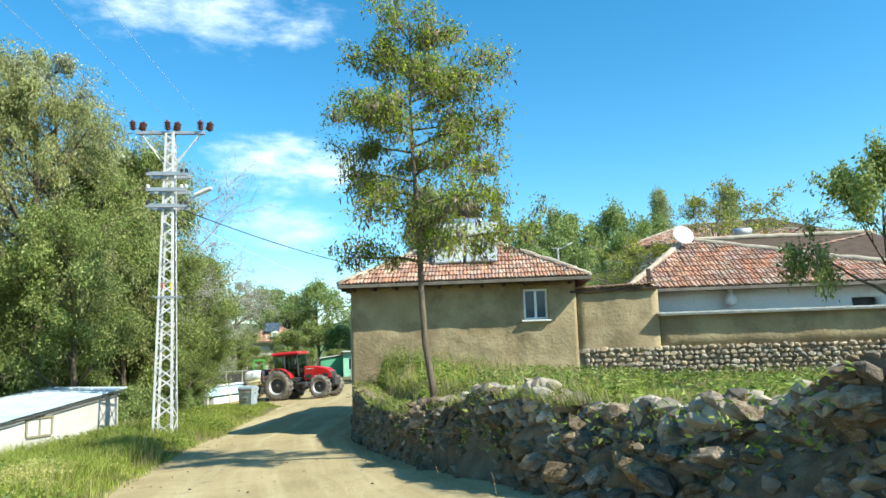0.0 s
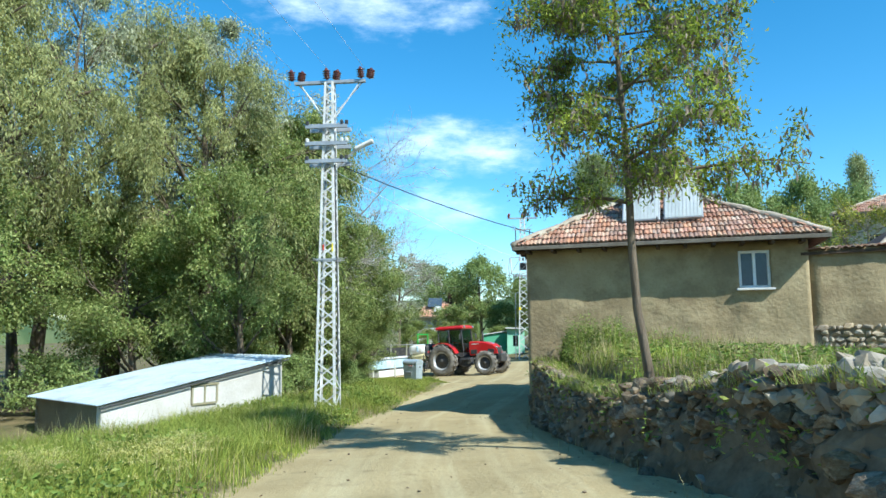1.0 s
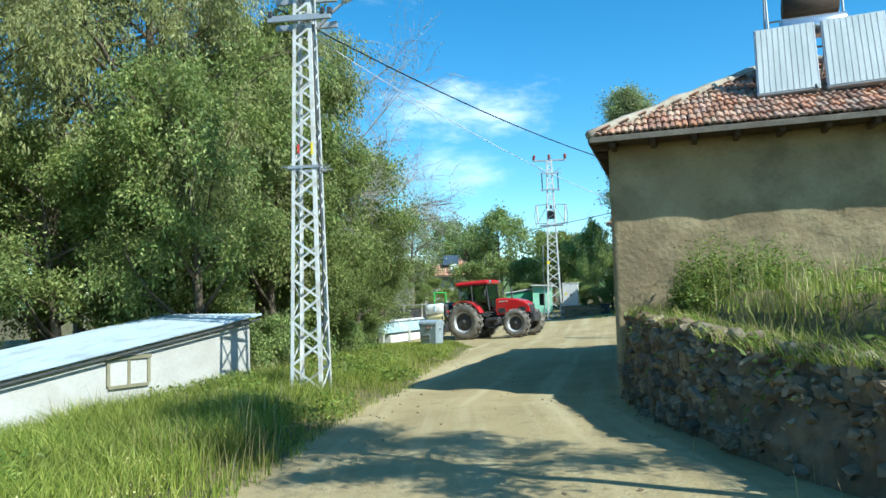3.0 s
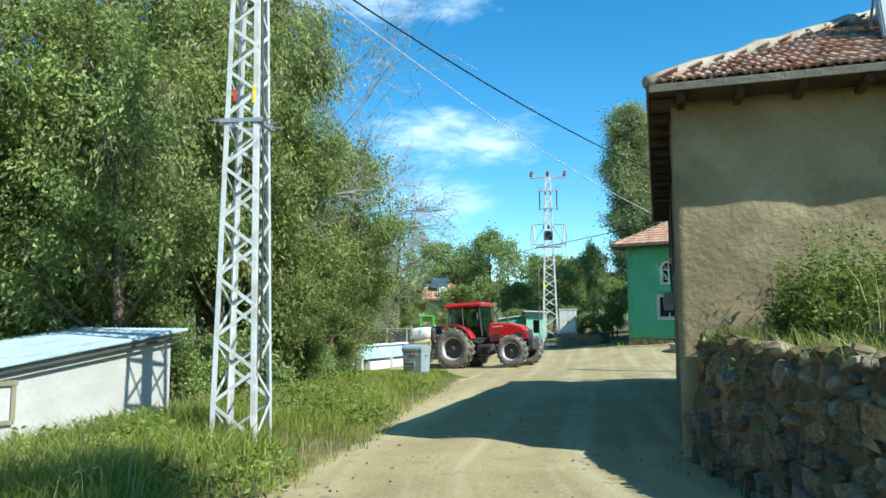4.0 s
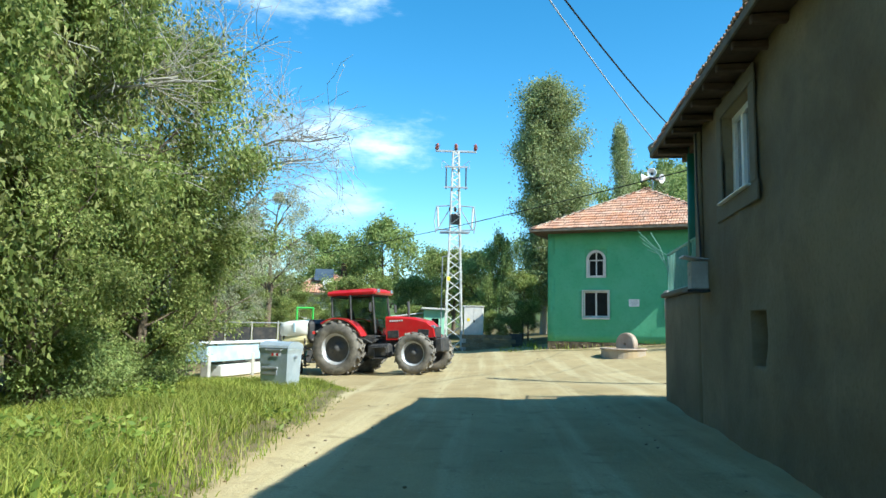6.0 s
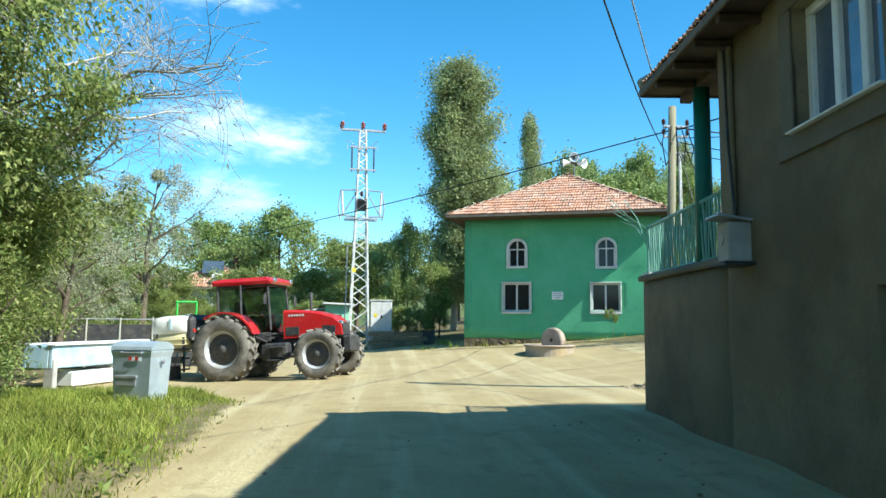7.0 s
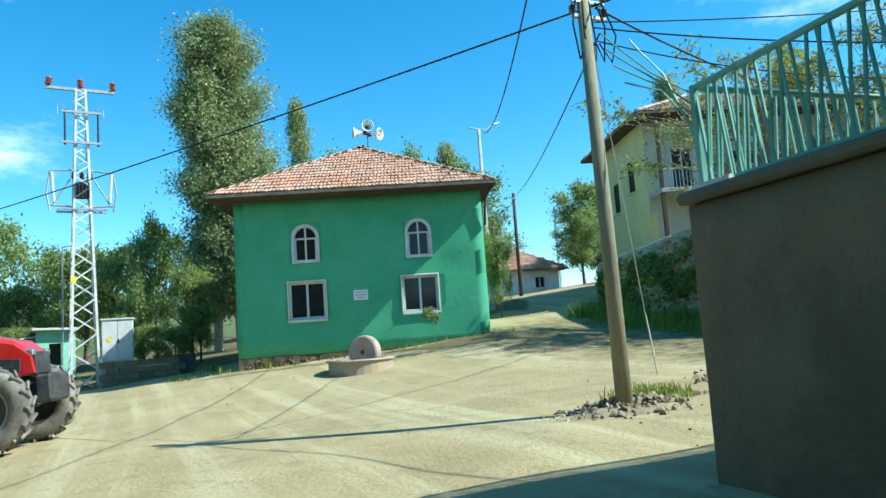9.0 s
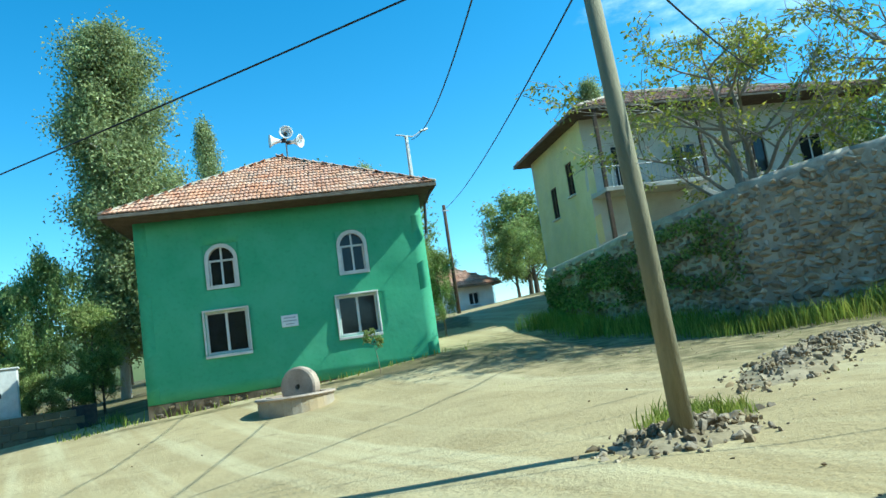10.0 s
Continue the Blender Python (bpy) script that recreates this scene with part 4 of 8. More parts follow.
def yard_wall_and_house():
    """The plastered yard wall that goes on from the house front, its rubble foot, and the low whitewashed house behind it."""
    y = thing("yard_wall", "grey plastered yard wall on a rubble stone footing", "wall", HOUSE, kind="structure")
    part("wall", rough_wall(2.1, 0.6, 3.0, 0.4, [], 0.03, 0.2, 12.0), MUD, y, smooth=True, tidy=False).matrix_local = pose(6.08, 0.06, 0)
    part("wall", rough_wall(7.6, 1.35, 2.2, 0.35, [], 0.02, 0.25, 14.0), MUD, y, smooth=True, tidy=False).matrix_local = pose(8.2, 0.05, 0)
    me = tile_mesh("coping_tile", 0.2, 0.42, TILE_W)
    for k in range(37):
        m = pose(8.2 + k * 0.205, -0.2, 2.22, 4, random.uniform(-3, 3), random.uniform(-3, 3))
        piece("coping_tile", me, y, m)
    part("coping_bed", Geo().box((12.0, 0.08, 2.215), (7.65, 0.5, 0.06), ch=0.015), TILE_W, y)
    part("footing", Geo().box((11.0, 0.2, 0.95), (9.9, 0.3, 0.85)), CORE, y)
    rest = Geo()
    count = 0
    for row in range(6):
        x = 6.1 + random.uniform(0, 0.1)
        while x < 15.8:
            w = random.uniform(0.1, 0.24)
            st = footing_stones[random.randrange(8)]
            m = pose(x + w / 2, 0.04 + random.uniform(-.02, .02), 0.72 + row * 0.125 + random.uniform(-.02, .02), random.uniform(-6, 6), random.uniform(-12, 12), random.uniform(-10, 10)) @ Matrix.Diagonal((w * 0.56, 0.1, random.uniform(0.06, 0.085), 1))
            if count < 260:
                piece("stone", st, y, m)
                count += 1
            else:
                rest.add([m @ v.co for v in st.vertices], [tuple(p.vertices) for p in st.polygons])
            x += w
    if rest.v:
        tagged(part("stones", rest, RUBBLE, y, tidy=False), kind="stuff")
    # low house behind
    h = thing("low_house", "low whitewashed house with an old clay tile roof", "house", HOUSE @ pose(8.0, 1.3, 0))
    part("wall", rough_wall(8.6, 0.9, 2.95, 0.35, [(5.6, 6.3, 2.25, 2.55)], 0.02, 0.3, 20.0), WHITE_WALL, h, "whitewashed front wall", smooth=True, tidy=False)
    # dark sheet behind the vent hole in place of an unlit room
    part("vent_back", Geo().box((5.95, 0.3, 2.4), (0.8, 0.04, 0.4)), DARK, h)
    sw = part("wall", rough_wall(5.0, 0.9, 2.95, 0.35, [], 0.02, 0.4, 22.0), MUD, h, smooth=True, tidy=False)
    sw.matrix_local = pose(0, 5.0, 0, 0, 0, -90)
    part("wall", Geo().box((4.3, 5.0, 1.9), (8.6, 0.35, 2.1)), WHITE_WALL, h)
    part("wall", Geo().box((8.45, 2.5, 1.9), (0.35, 4.7, 2.1)), WHITE_WALL, h)
    hip_roof(h, -0.5, 9.0, -0.55, 5.5, (1.9, 2.5), (7.6, 2.5), 2.95, 4.62, 0.24, 0.34, TILE, TILE_J, False, 0.12)
    # lean-to tiles over the joint between the two houses
    lean = Geo()
    me2 = tile_mesh("tile", 0.24, 0.4, TILE)
    part("lean_to_deck", Geo().add([(-2.1, -1.35, 2.92), (0.2, -1.35, 2.98), (0.2, 1.5, 3.12), (-2.1, 1.5, 3.06), (-2.1, -1.35, 2.86), (0.2, -1.35, 2.92), (0.2, 1.5, 3.06), (-2.1, 1.5, 3.0)], [(0, 1, 2, 3), (7, 6, 5, 4), (0, 4, 5, 1), (1, 5, 6, 2), (2, 6, 7, 3), (3, 7, 4, 0)]), OLDWOOD, h)
    tile_slope(h, (-2.1, -1.4, 2.95), (0.2, -1.4, 3.01), (-2.1, 1.5, 3.09), (0.2, 1.5, 3.15), me2, 0.24, 0.34, False, lean)
    tagged(part("tiles", lean, TILE_J, h, tidy=False), kind="stuff")
    part("dark_post", Geo().box((0.1, -0.6, 3.25), (0.1, 0.1, 0.5), ch=0.01), OLDWOOD, h)
    jug = thing("water_jug", "white glazed jug hung on the whitewashed wall", "jug", HOUSE @ pose(10.35, 1.14, 2.42))
    part("body", Geo().lathe([(0.001, 0), (0.09, 0), (0.15, 0.08), (0.16, 0.2), (0.11, 0.3), (0.06, 0.35), (0.06, 0.42), (0.08, 0.45), (0.001, 0.45)], (0, 0, 0), (0, 0, 1), 18), OFFWHITE, jug, smooth=True)
    part("lid", Geo().lathe([(0.085, 0.45), (0.09, 0.48), (0.05, 0.53), (0.001, 0.54)], (0, 0, 0), (0, 0, 1), 18), DARK, jug, smooth=True)
    part("hook", Geo().tube([(0, 0.14, 0.5), (0, 0.02, 0.56)], 0.012, 6), DARK, jug)
    dish = thing("satellite_dish", "white satellite dish on the ridge of the low house", "satellite dish", HOUSE @ pose(9.7, 3.2, 4.3) @ Matrix.Scale(0.68, 4))
    part("reflector", Geo().lathe([(0.001, 0.1), (0.25, 0.07), (0.45, 0.0), (0.47, 0.0), (0.46, -0.02), (0.24, 0.04), (0.001, 0.075)], (0, -0.1, 0.62), (-0.15, 0.75, -0.35), 24), WHITE, dish, smooth=True)
    part("mast", Geo().tube([(0, 0.05, -0.1), (0, 0, 0.6)], 0.03, 8), GREY_STEEL, dish)
    part("feed_arm", Geo().tube([(0, -0.1, 0.25), (0.08, -0.55, 0.75)], 0.012, 6), GREY_STEEL, dish)
    stove = thing("roof_solar_tank", "small solar tank with dark collector on a tiled roof", "solar heater", HOUSE @ pose(12.2, 5.4, 4.3) @ Matrix.Scale(0.6, 4))
    part("tank", Geo().lathe([(0.001, -0.45), (0.24, -0.45), (0.24, 0.45), (0.001, 0.45)], (0, 0, 1.25), (1, 0, 0), 18), GREY_STEEL, stove, smooth=True)
    part("collector", Geo().box((0, -0.5, 0.6), (1.0, 1.3, 0.07), Matrix.Rotation(radians(45), 3, "X"), 0.01), OFFWHITE, stove)
    for x in (-.4, .4):
        part("leg", Geo().tube([(x, 0, -1.0), (x, 0, 1.1)], 0.02, 6), GREY_STEEL, stove)


# ---- stones ----


def make_rocks(k, points, mat, seed):
    """Angular broken stones: hulls of a few points thrown round a ball."""
    out = []
    r = random.Random(seed)
    for i in range(k):
        bm = bmesh.new()
        for _ in range(points):
            v = Vector((r.gauss(0, 1), r.gauss(0, 1), r.gauss(0, 1))).normalized() * r.uniform(0.72, 1.15)
            v.x, v.y, v.z = max(-.95, min(.95, v.x)), max(-.9, min(.9, v.y)), max(-.8, min(.8, v.z))
            bm.verts.new(v)
        bmesh.ops.convex_hull(bm, input=bm.verts)
        spare = [v for v in bm.verts if not v.link_faces]
        bmesh.ops.delete(bm, geom=spare, context="VERTS")
        bmesh.ops.recalc_face_normals(bm, faces=bm.faces)
        me = bpy.data.meshes.new("stone")
        bm.to_mesh(me)
        bm.free()
        me.materials.append(mat)
        out.append(me)
    return out


rock_meshes = make_rocks(8, 15, ROCK, 3)
big_rocks = make_rocks(8, 26, ROCK, 5)
small_rocks = make_rocks(6, 14, ROCK_J, 7)


def make_blocks(k, mat, seed):
    """Roughly squared stones with knocked-off corners."""
    out = []
    r = random.Random(seed)
    for i in range(k):
        bm = bmesh.new()
        for sx, sy, sz in [(a, b, c) for a in (-1, 1) for b in (-1, 1) for c in (-1, 1)]:
            c = r.uniform(0.12, 0.42)
            for a in range(3):
                q = [sx * r.uniform(0.82, 1.0), sy * r.uniform(0.82, 1.0), sz * r.uniform(0.82, 1.0)]
                q[a] *= 1 - c
                bm.verts.new(q)
        bmesh.ops.convex_hull(bm, input=bm.verts)
        bmesh.ops.delete(bm, geom=[v for v in bm.verts if not v.link_faces], context="VERTS")
        bmesh.ops.recalc_face_normals(bm, faces=bm.faces)
        me = bpy.data.meshes.new("stone")
        bm.to_mesh(me)
        bm.free()
        me.materials.append(mat)
        out.append(me)
    return out


block_stones = make_blocks(8, ROCK, 17)
footing_stones = make_rocks(8, 22, surface("footing_stone", (0.33, 0.265, 0.175), (0.45, 0.375, 0.265), 3, 0.95, 0.9, 12, spread=0.35, third=(0.17, 0.13, 0.085), third_scale=3, third_amount=0.4), 19)
STICKER_CREAM = surface("cream_paint", (0.55, 0.5, 0.3), (0.62, 0.57, 0.36), 3, 0.6, 0.1, 30)


def arch_points(w, h, n=12):
    """An upright with a round head, from the lower left, in x and z."""
    r = w / 2
    pts = [(0, 0), (w, 0)]
    for k in range(n + 1):
        a = math.pi * k / n
        pts.append((r + r * math.cos(a), h - r + r * math.sin(a)))
    return pts


def arched_window(parent, m, w, h):
    ring_o, ring_i = arch_points(w, h), [(0.09 + x * (w - 0.18) / w, 0.09 + z * (h - 0.18) / h) for x, z in arch_points(w, h)]
    k = len(ring_o)
    vs = [(x, -0.035, z) for x, z in ring_o] + [(x, -0.035, z) for x, z in ring_i] + [(x, 0.02, z) for x, z in ring_o] + [(x, 0.14, z) for x, z in ring_i]
    fs = []
    for i in range(k):
        j = (i + 1) % k
        fs += [(i, j, k + j, k + i), (2 * k + i, 2 * k + j, j, i), (k + i, k + j, 3 * k + j, 3 * k + i)]
    win = part("window", Geo().add(vs, fs), OFFWHITE, parent, "white arched window with a cross bar")
    win.matrix_local = m
    bars = Geo()
    bars.box((w / 2, 0.09, h / 2), (0.05, 0.05, h - 0.16), ch=0.006)
    bars.box((w / 2, 0.086, h - w / 2 - 0.02), (w - 0.16, 0.05, 0.05), ch=0.006)
    for x in (0.115, w - 0.115):
        bars.box((x, 0.09, (h - w / 2) / 2 + 0.04), (0.04, 0.045, h - w / 2 - 0.1), ch=0.005)
    part("window_frame", bars, OFFWHITE, win)
    inner = [(0.09 + x * (w - 0.18) / w, 0.09 + z * (h - 0.18) / h) for x, z in arch_points(w, h)]
    for lo, hi in ((0, w / 2), (w / 2, w)):
        poly = [(min(max(x, lo), hi), z) for x, z in inner]
        part("pane", Geo().prism(poly, 0.12, 0.13), GLASS_DARK, win)
    # the corners of the opening over the round head
    for sgn in (0, 1):
        arc = [(x, z) for x, z in arch_points(w, h)[2:] if (x >= w / 2 - 1e-6) == (sgn == 1)]
        corner = (w, h) if sgn else (0, h)
        part("spandrel", Geo().prism(arc + [corner], 0.0, 0.3), GREEN_WALL, win)
    return win


def green_house():
    gm = pose(-2.51, 53.17, 0, 0, 0, math.degrees(math.atan2(-2.54, 6.95)))
    h = thing("house", "two-storey bright green painted house with tiled hip roof", "house", gm)
    L, D = 7.4, 7.2
    arch = [(1.66, 2.48, 2.5, 3.66), (5.03, 5.83, 2.46, 3.64)]
    rect = [(1.53, 2.58, 0.85, 1.93), (4.87, 5.91, 0.86, 1.91)]
    part("wall", rough_wall(L, -0.18, 4.5, 0.3, arch + rect, 0.012, 0.3, 31.0), GREEN_WALL, h, "green painted front wall", smooth=True, tidy=False)
    part("plinth", rough_wall(L, -1.2, -0.19, 0.3, [], 0.05, 0.13, 71.0), BANK_EARTH, h, "bare plinth of earth and stone", tidy=False)
    part("plinth", Geo().box((L / 2, D / 2 + 0.16, -0.69), (L - 0.04, D - 0.36, 1.0)), BANK_EARTH, h)
    for k in range(46):
        x, z = random.uniform(0.05, 4.6), random.uniform(-0.62, -0.24)
        piece("plinth_stone", rock_meshes[random.randrange(8)], h, pose(x, 0.0, z, 0, random.uniform(-20, 20), random.uniform(-20, 20)) @ Matrix.Diagonal((random.uniform(.06, .13), 0.05, random.uniform(.04, .07), 1)))
    for m, ln in ((pose(L, 0, 0, 0, 0, 90), D), (pose(L, D, 0, 0, 0, 180), L), (pose(0, D, 0, 0, 0, -90), D)):
        w = part("wall", rough_wall(ln, -0.18, 4.5, 0.3, [], 0.012, 0.5, 33.0), GREEN_WALL, h, smooth=True, tidy=False)
        w.matrix_local = m
    for u0, u1, z0, z1 in arch:
        arched_window(h, pose(u0, 0, z0), u1 - u0, z1 - z0)
    for u0, u1, z0, z1 in rect:
        win = window_unit(h, pose(u0, 0, z0), u1 - u0, z1 - z0, OFFWHITE, GLASS_DARK, False, 2, 0.06, set_back=0.09, label="white-framed two-light window")
        w, k = u1 - u0, z1 - z0
        for c, s in (((w / 2, -0.03, -0.05), (w + 0.1, 0.07, 0.08)), ((w / 2, -0.03, k + 0.025), (w + 0.1, 0.07, 0.05)), ((-0.025, -0.03, k / 2), (0.05, 0.07, k - 0.002)), ((w + 0.025, -0.03, k / 2), (0.05, 0.07, k - 0.002))):
            part("surround", Geo().box(c, s, ch=0.01), OFFWHITE, win)
    sign = part("wall_plaque", Geo().box((3.62, -0.03, 1.45), (0.42, 0.03, 0.3), ch=0.006), WHITE, h, "small white plaque with unreadable lines")
    for k, (w, z) in enumerate(((0.3, 1.53), (0.34, 1.45), (0.22, 1.37))):
        part("line", Geo().box((3.62, -0.05, z), (w, 0.006, 0.025)), GREY_STEEL, sign)
    roof = hip_roof(h, -0.55, L + 0.34, -0.9, D + 0.5, (3.72, 3.2), (3.72, 3.9), 4.5, 6.72, 0.22, 0.31, TILE_G, TILE_G, False, 0.055, roll=0.6)
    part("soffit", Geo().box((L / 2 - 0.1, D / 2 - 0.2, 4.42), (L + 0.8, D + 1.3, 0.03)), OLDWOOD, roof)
    part("down_pipe", Geo().tube([(L + 0.26, -0.55, 4.4), (L + 0.12, -0.1, 4.1), (L + 0.06, -0.06, 3.3)], 0.04, 8), DARK, h)
    # loudspeakers on the roof
    m = gm @ pose(4.0, 3.3, 6.6)
    sp = thing("loudspeaker_mast", "white horn loudspeakers on a short roof mast", "loudspeaker", m)
    part("mast", Geo().tube([(0, 0, -0.05), (0, 0, 0.75)], 0.025, 8), GREY_STEEL, sp)
    for ax, c in (((-1, -0.2, 0.0), (-0.12, 0, 0.68)), ((0.1, -1, 0.05), (0.0, -0.12, 0.78)), ((0.9, -0.6, -0.15), (0.14, -0.04, 0.6))):
        horn = part("horn", Geo().lathe([(0.05, 0), (0.06, 0.1), (0.1, 0.22), (0.19, 0.36), (0.215, 0.37), (0.2, 0.385), (0.11, 0.26), (0.03, 0.14)], c, ax, 20), WHITE, sp, "white flared horn", smooth=True)
        a = Vector(ax).normalized()
        part("driver", Geo().lathe([(0.001, -0.14), (0.07, -0.13), (0.07, 0.02), (0.001, 0.02)], c, ax, 14), DARK, horn, smooth=True)
        part("throat", Geo().lathe([(0.001, 0.2), (0.055, 0.2), (0.055, 0.22), (0.001, 0.22)], c, ax, 14), DARK, horn)


def yellow_house():
    m = pose(12.95, 53.1, 0.04, 0, 0, -20) @ Matrix.Scale(0.866, 4)
    h = thing("house", "two-storey pale yellow house with balcony and tiled roof", "house", m)
    part("wall", rough_wall(14.0, -0.3, 8.9, 0.3, [(4.0, 5.2, 6.0, 7.4), (1.2, 2.2, 5.6, 7.6), (7.4, 8.5, 5.5, 7.6), (10.2, 11.4, 6.0, 7.3)], 0.01, 0.6, 41.0), CREAM_WALL, h, "cream rendered wall behind the balcony", tidy=False)
    w = part("wall", rough_wall(7.0, -0.3, 8.9, 0.3, [(2.2, 3.0, 5.4, 6.9), (4.6, 5.4, 6.0, 7.5)], 0.01, 0.6, 42.0), YELLOW_WALL, h, "pale yellow painted gable wall", tidy=False)
    w.matrix_local = pose(0, 7.0, 0, 0, 0, -90)
    part("wall", Geo().box((7.0, 6.9, 5.0), (14.0, 0.3, 7.7)), CREAM_WALL, h)
    part("wall", Geo().box((13.85, 3.5, 5.0), (0.3, 6.7, 7.7)), CREAM_WALL, h)
    window_unit(h, pose(4.0, 0, 6.0), 1.2, 1.4, OFFWHITE, GLASS_DARK, True, 2)
    window_unit(h, pose(10.2, 0, 6.0), 1.2, 1.3, OFFWHITE, GLASS_DARK, True, 2)
    window_unit(h, pose(7.4, 0, 5.5), 1.1, 2.1, OLDWOOD, GLASS_DARK, False, 2, name="upper_door", label="dark wooden door at the head of the stair")
    window_unit(h, pose(1.2, 0, 5.6), 1.0, 2.0, OFFWHITE, GLASS_DARK, False, 2, name="balcony_door")
    for y1, z in ((4.8, 5.4), (2.4, 6.0)):
        window_unit(h, pose(0, y1, z, 0, 0, -90), 0.8, 1.5, OLDWOOD, GLASS_DARK, True, 2, set_back=0.06, label="dark-framed window")
    hip_roof(h, -0.75, 14.7, -1.5, 7.7, (3.6, 3.1), (10.3, 3.1), 8.9, 10.9, 0.3, 0.42, TILE, TILE_J, False, 0.12)
    slab = part("balcony", Geo().box((2.4, -0.75, 5.45), (4.7, 1.5, 0.18), ch=0.02), CONCRETE, h, "concrete balcony with thin rail")
    for x in (0.12, 4.6):
        part("post", Geo().box((x, -1.4, 7.2), (0.14, 0.14, 3.3), ch=0.01), OLDWOOD, slab)
    for x in np.arange(0.1, 4.7, 0.16):
        part("baluster", Geo().box((x, -1.44, 5.95), (0.02, 0.02, 0.8)), GREY_STEEL, slab)
    part("hand_rail", Geo().tube([(0.05, -1.44, 6.36), (4.7, -1.44, 6.36)], 0.03, 8), GREY_STEEL, slab)
    landing = part("landing", Geo().box((8.6, -0.75, 5.4), (3.4, 1.5, 0.16), ch=0.02), CONCRETE, h, "dark shaded landing of the outside stair")
    for x in (7.1, 8.7, 10.2):
        part("post", Geo().box((x, -1.4, 4.0), (0.16, 0.16, 2.7), ch=0.01), OLDWOOD, landing)
    part("stair", Geo().box((5.6, -1.2, 4.1), (3.6, 1.0, 0.25), Matrix.Rotation(radians(32), 3, "Y"), 0.02), CONCRETE, h, "outside stair")
    part("lower_post", Geo().box((0.12, -1.4, 3.6), (0.16, 0.16, 3.5), ch=0.01), OLDWOOD, h)


def far_houses():
    m = pose(14.4, 74.0, 0, 0, 0, -12)
    h = thing("house", "small white house with red tile roof up the side road", "house", m)
    part("wall", rough_wall(7.0, 1.0, 3.75, 0.3, [(5.3, 6.0, 2.5, 3.3)], 0.01, 0.6, 51.0), WHITE_WALL, h, tidy=False)
    for mm, ln in ((pose(7.0, 0, 0, 0, 0, 90), 5.0), (pose(7.0, 5, 0, 0, 0, 180), 7.0), (pose(0, 5, 0, 0, 0, -90), 5.0)):
        part("wall", rough_wall(ln, 1.0, 3.75, 0.3, [], 0.01, 0.8, 52.0), WHITE_WALL, h, tidy=False).matrix_local = mm
    window_unit(h, pose(5.3, 0, 2.5), 0.7, 0.8, OFFWHITE, GLASS_DARK, True, 2)
    hip_roof(h, -0.5, 7.5, -0.5, 5.5, (3.2, 2.4), (3.2, 2.8), 3.75, 5.9, 0.34, 0.45, TILE_G, TILE_G, False, 0.07)
    part("chimney", Geo().box((3.3, 2.6, 5.8), (0.5, 0.5, 0.9), ch=0.02), WHITE_WALL, h)
    m = pose(-18.6, 71, 0, 0, 0, 8)
    h = thing("house", "low house with a faded red roof among trees", "house", m)
    for mm, ln in ((pose(0, 0, 0), 5.0), (pose(5, 0, 0, 0, 0, 90), 5.0), (pose(5, 5, 0, 0, 0, 180), 5.0), (pose(0, 5, 0, 0, 0, -90), 5.0)):
        part("wall", rough_wall(ln, -1.2, 2.4, 0.3, [], 0.01, 0.8, 53.0), WHITE_WALL, h, tidy=False).matrix_local = mm
    hip_roof(h, -0.6, 5.6, -0.6, 5.6, (2.4, 2.5), (2.6, 2.5), 2.4, 4.0, 0.34, 0.45, TILE_G, TILE_G, False, 0.1)
    part("collector", Geo().box((2.2, 0.9, 3.75), (1.3, 1.2, 0.08), Matrix.Rotation(radians(45), 3, "X"), 0.01), GLASS_BLUE, h, "dark solar collector")
    part("chimney", Geo().box((3.5, 2.4, 4.2), (0.4, 0.4, 1.1), ch=0.02), OLDWOOD, h)
    part("dish", Geo().lathe([(0.001, 0.08), (0.3, 0.03), (0.4, 0), (0.3, 0.01), (0.001, 0.06)], (2.6, -0.4, 3.0), (0.1, -1, 0.3), 18), WHITE, h)
    # green service hut beside the far mast
    m = pose(-8.65, 63.0, 0, 0, 0, 6)
    k = thing("service_hut", "small mint and green painted service hut", "hut", m)
    part("wall", rough_wall(1.35, -0.95, 1.25, 0.15, [(0.45, 0.85, -0.1, 0.75)], 0.006, 0.4, 60.0), MINT, k, "mint painted end with an opening", tidy=False)
    part("wall", Geo().box((0.09, 1.75, 0.1), (0.15, 3.2, 2.1)), GREEN_WALL, k, "green painted long side")
    part("wall", Geo().box((1.27, 1.75, 0.1), (0.15, 3.2, 2.1)), GREEN_WALL, k)
    # near-black sheet fills the hut opening as its inner shade
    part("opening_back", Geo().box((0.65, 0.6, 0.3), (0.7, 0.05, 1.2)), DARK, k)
    part("roof", Geo().box((0.67, 1.65, 1.3), (1.6, 3.9, 0.09), Matrix.Rotation(radians(2), 3, "Y"), 0.01), OFFWHITE, k)
    lean = part("annex", Geo().box((-1.0, 2.6, -0.05), (1.9, 1.6, 1.9), ch=0.02), GREEN_WALL, k, "green annex")
    part("annex_roof", Geo().box((-1.0, 2.6, 0.95), (2.1, 1.9, 0.07), Matrix.Rotation(radians(-8), 3, "Y"), 0.01), OFFWHITE, lean)
    # block wall in front of the far trees
    b = thing("block_wall", "low grey block wall with a dark sheet gate", "wall", pose(-6.3, 57.0, 0, 0, 0, -3), kind="structure")
    for r in range(5):
        for c in range(6):
            x = c * 0.4 + (0.2 if r % 2 else 0)
            if x < 2.3:
                part("block", Geo().box((x + 0.2, 0.1, -0.93 + r * 0.2), (0.388, 0.2, 0.19), ch=0.012), CEMENT if (r + c) % 3 else PATCH, b)
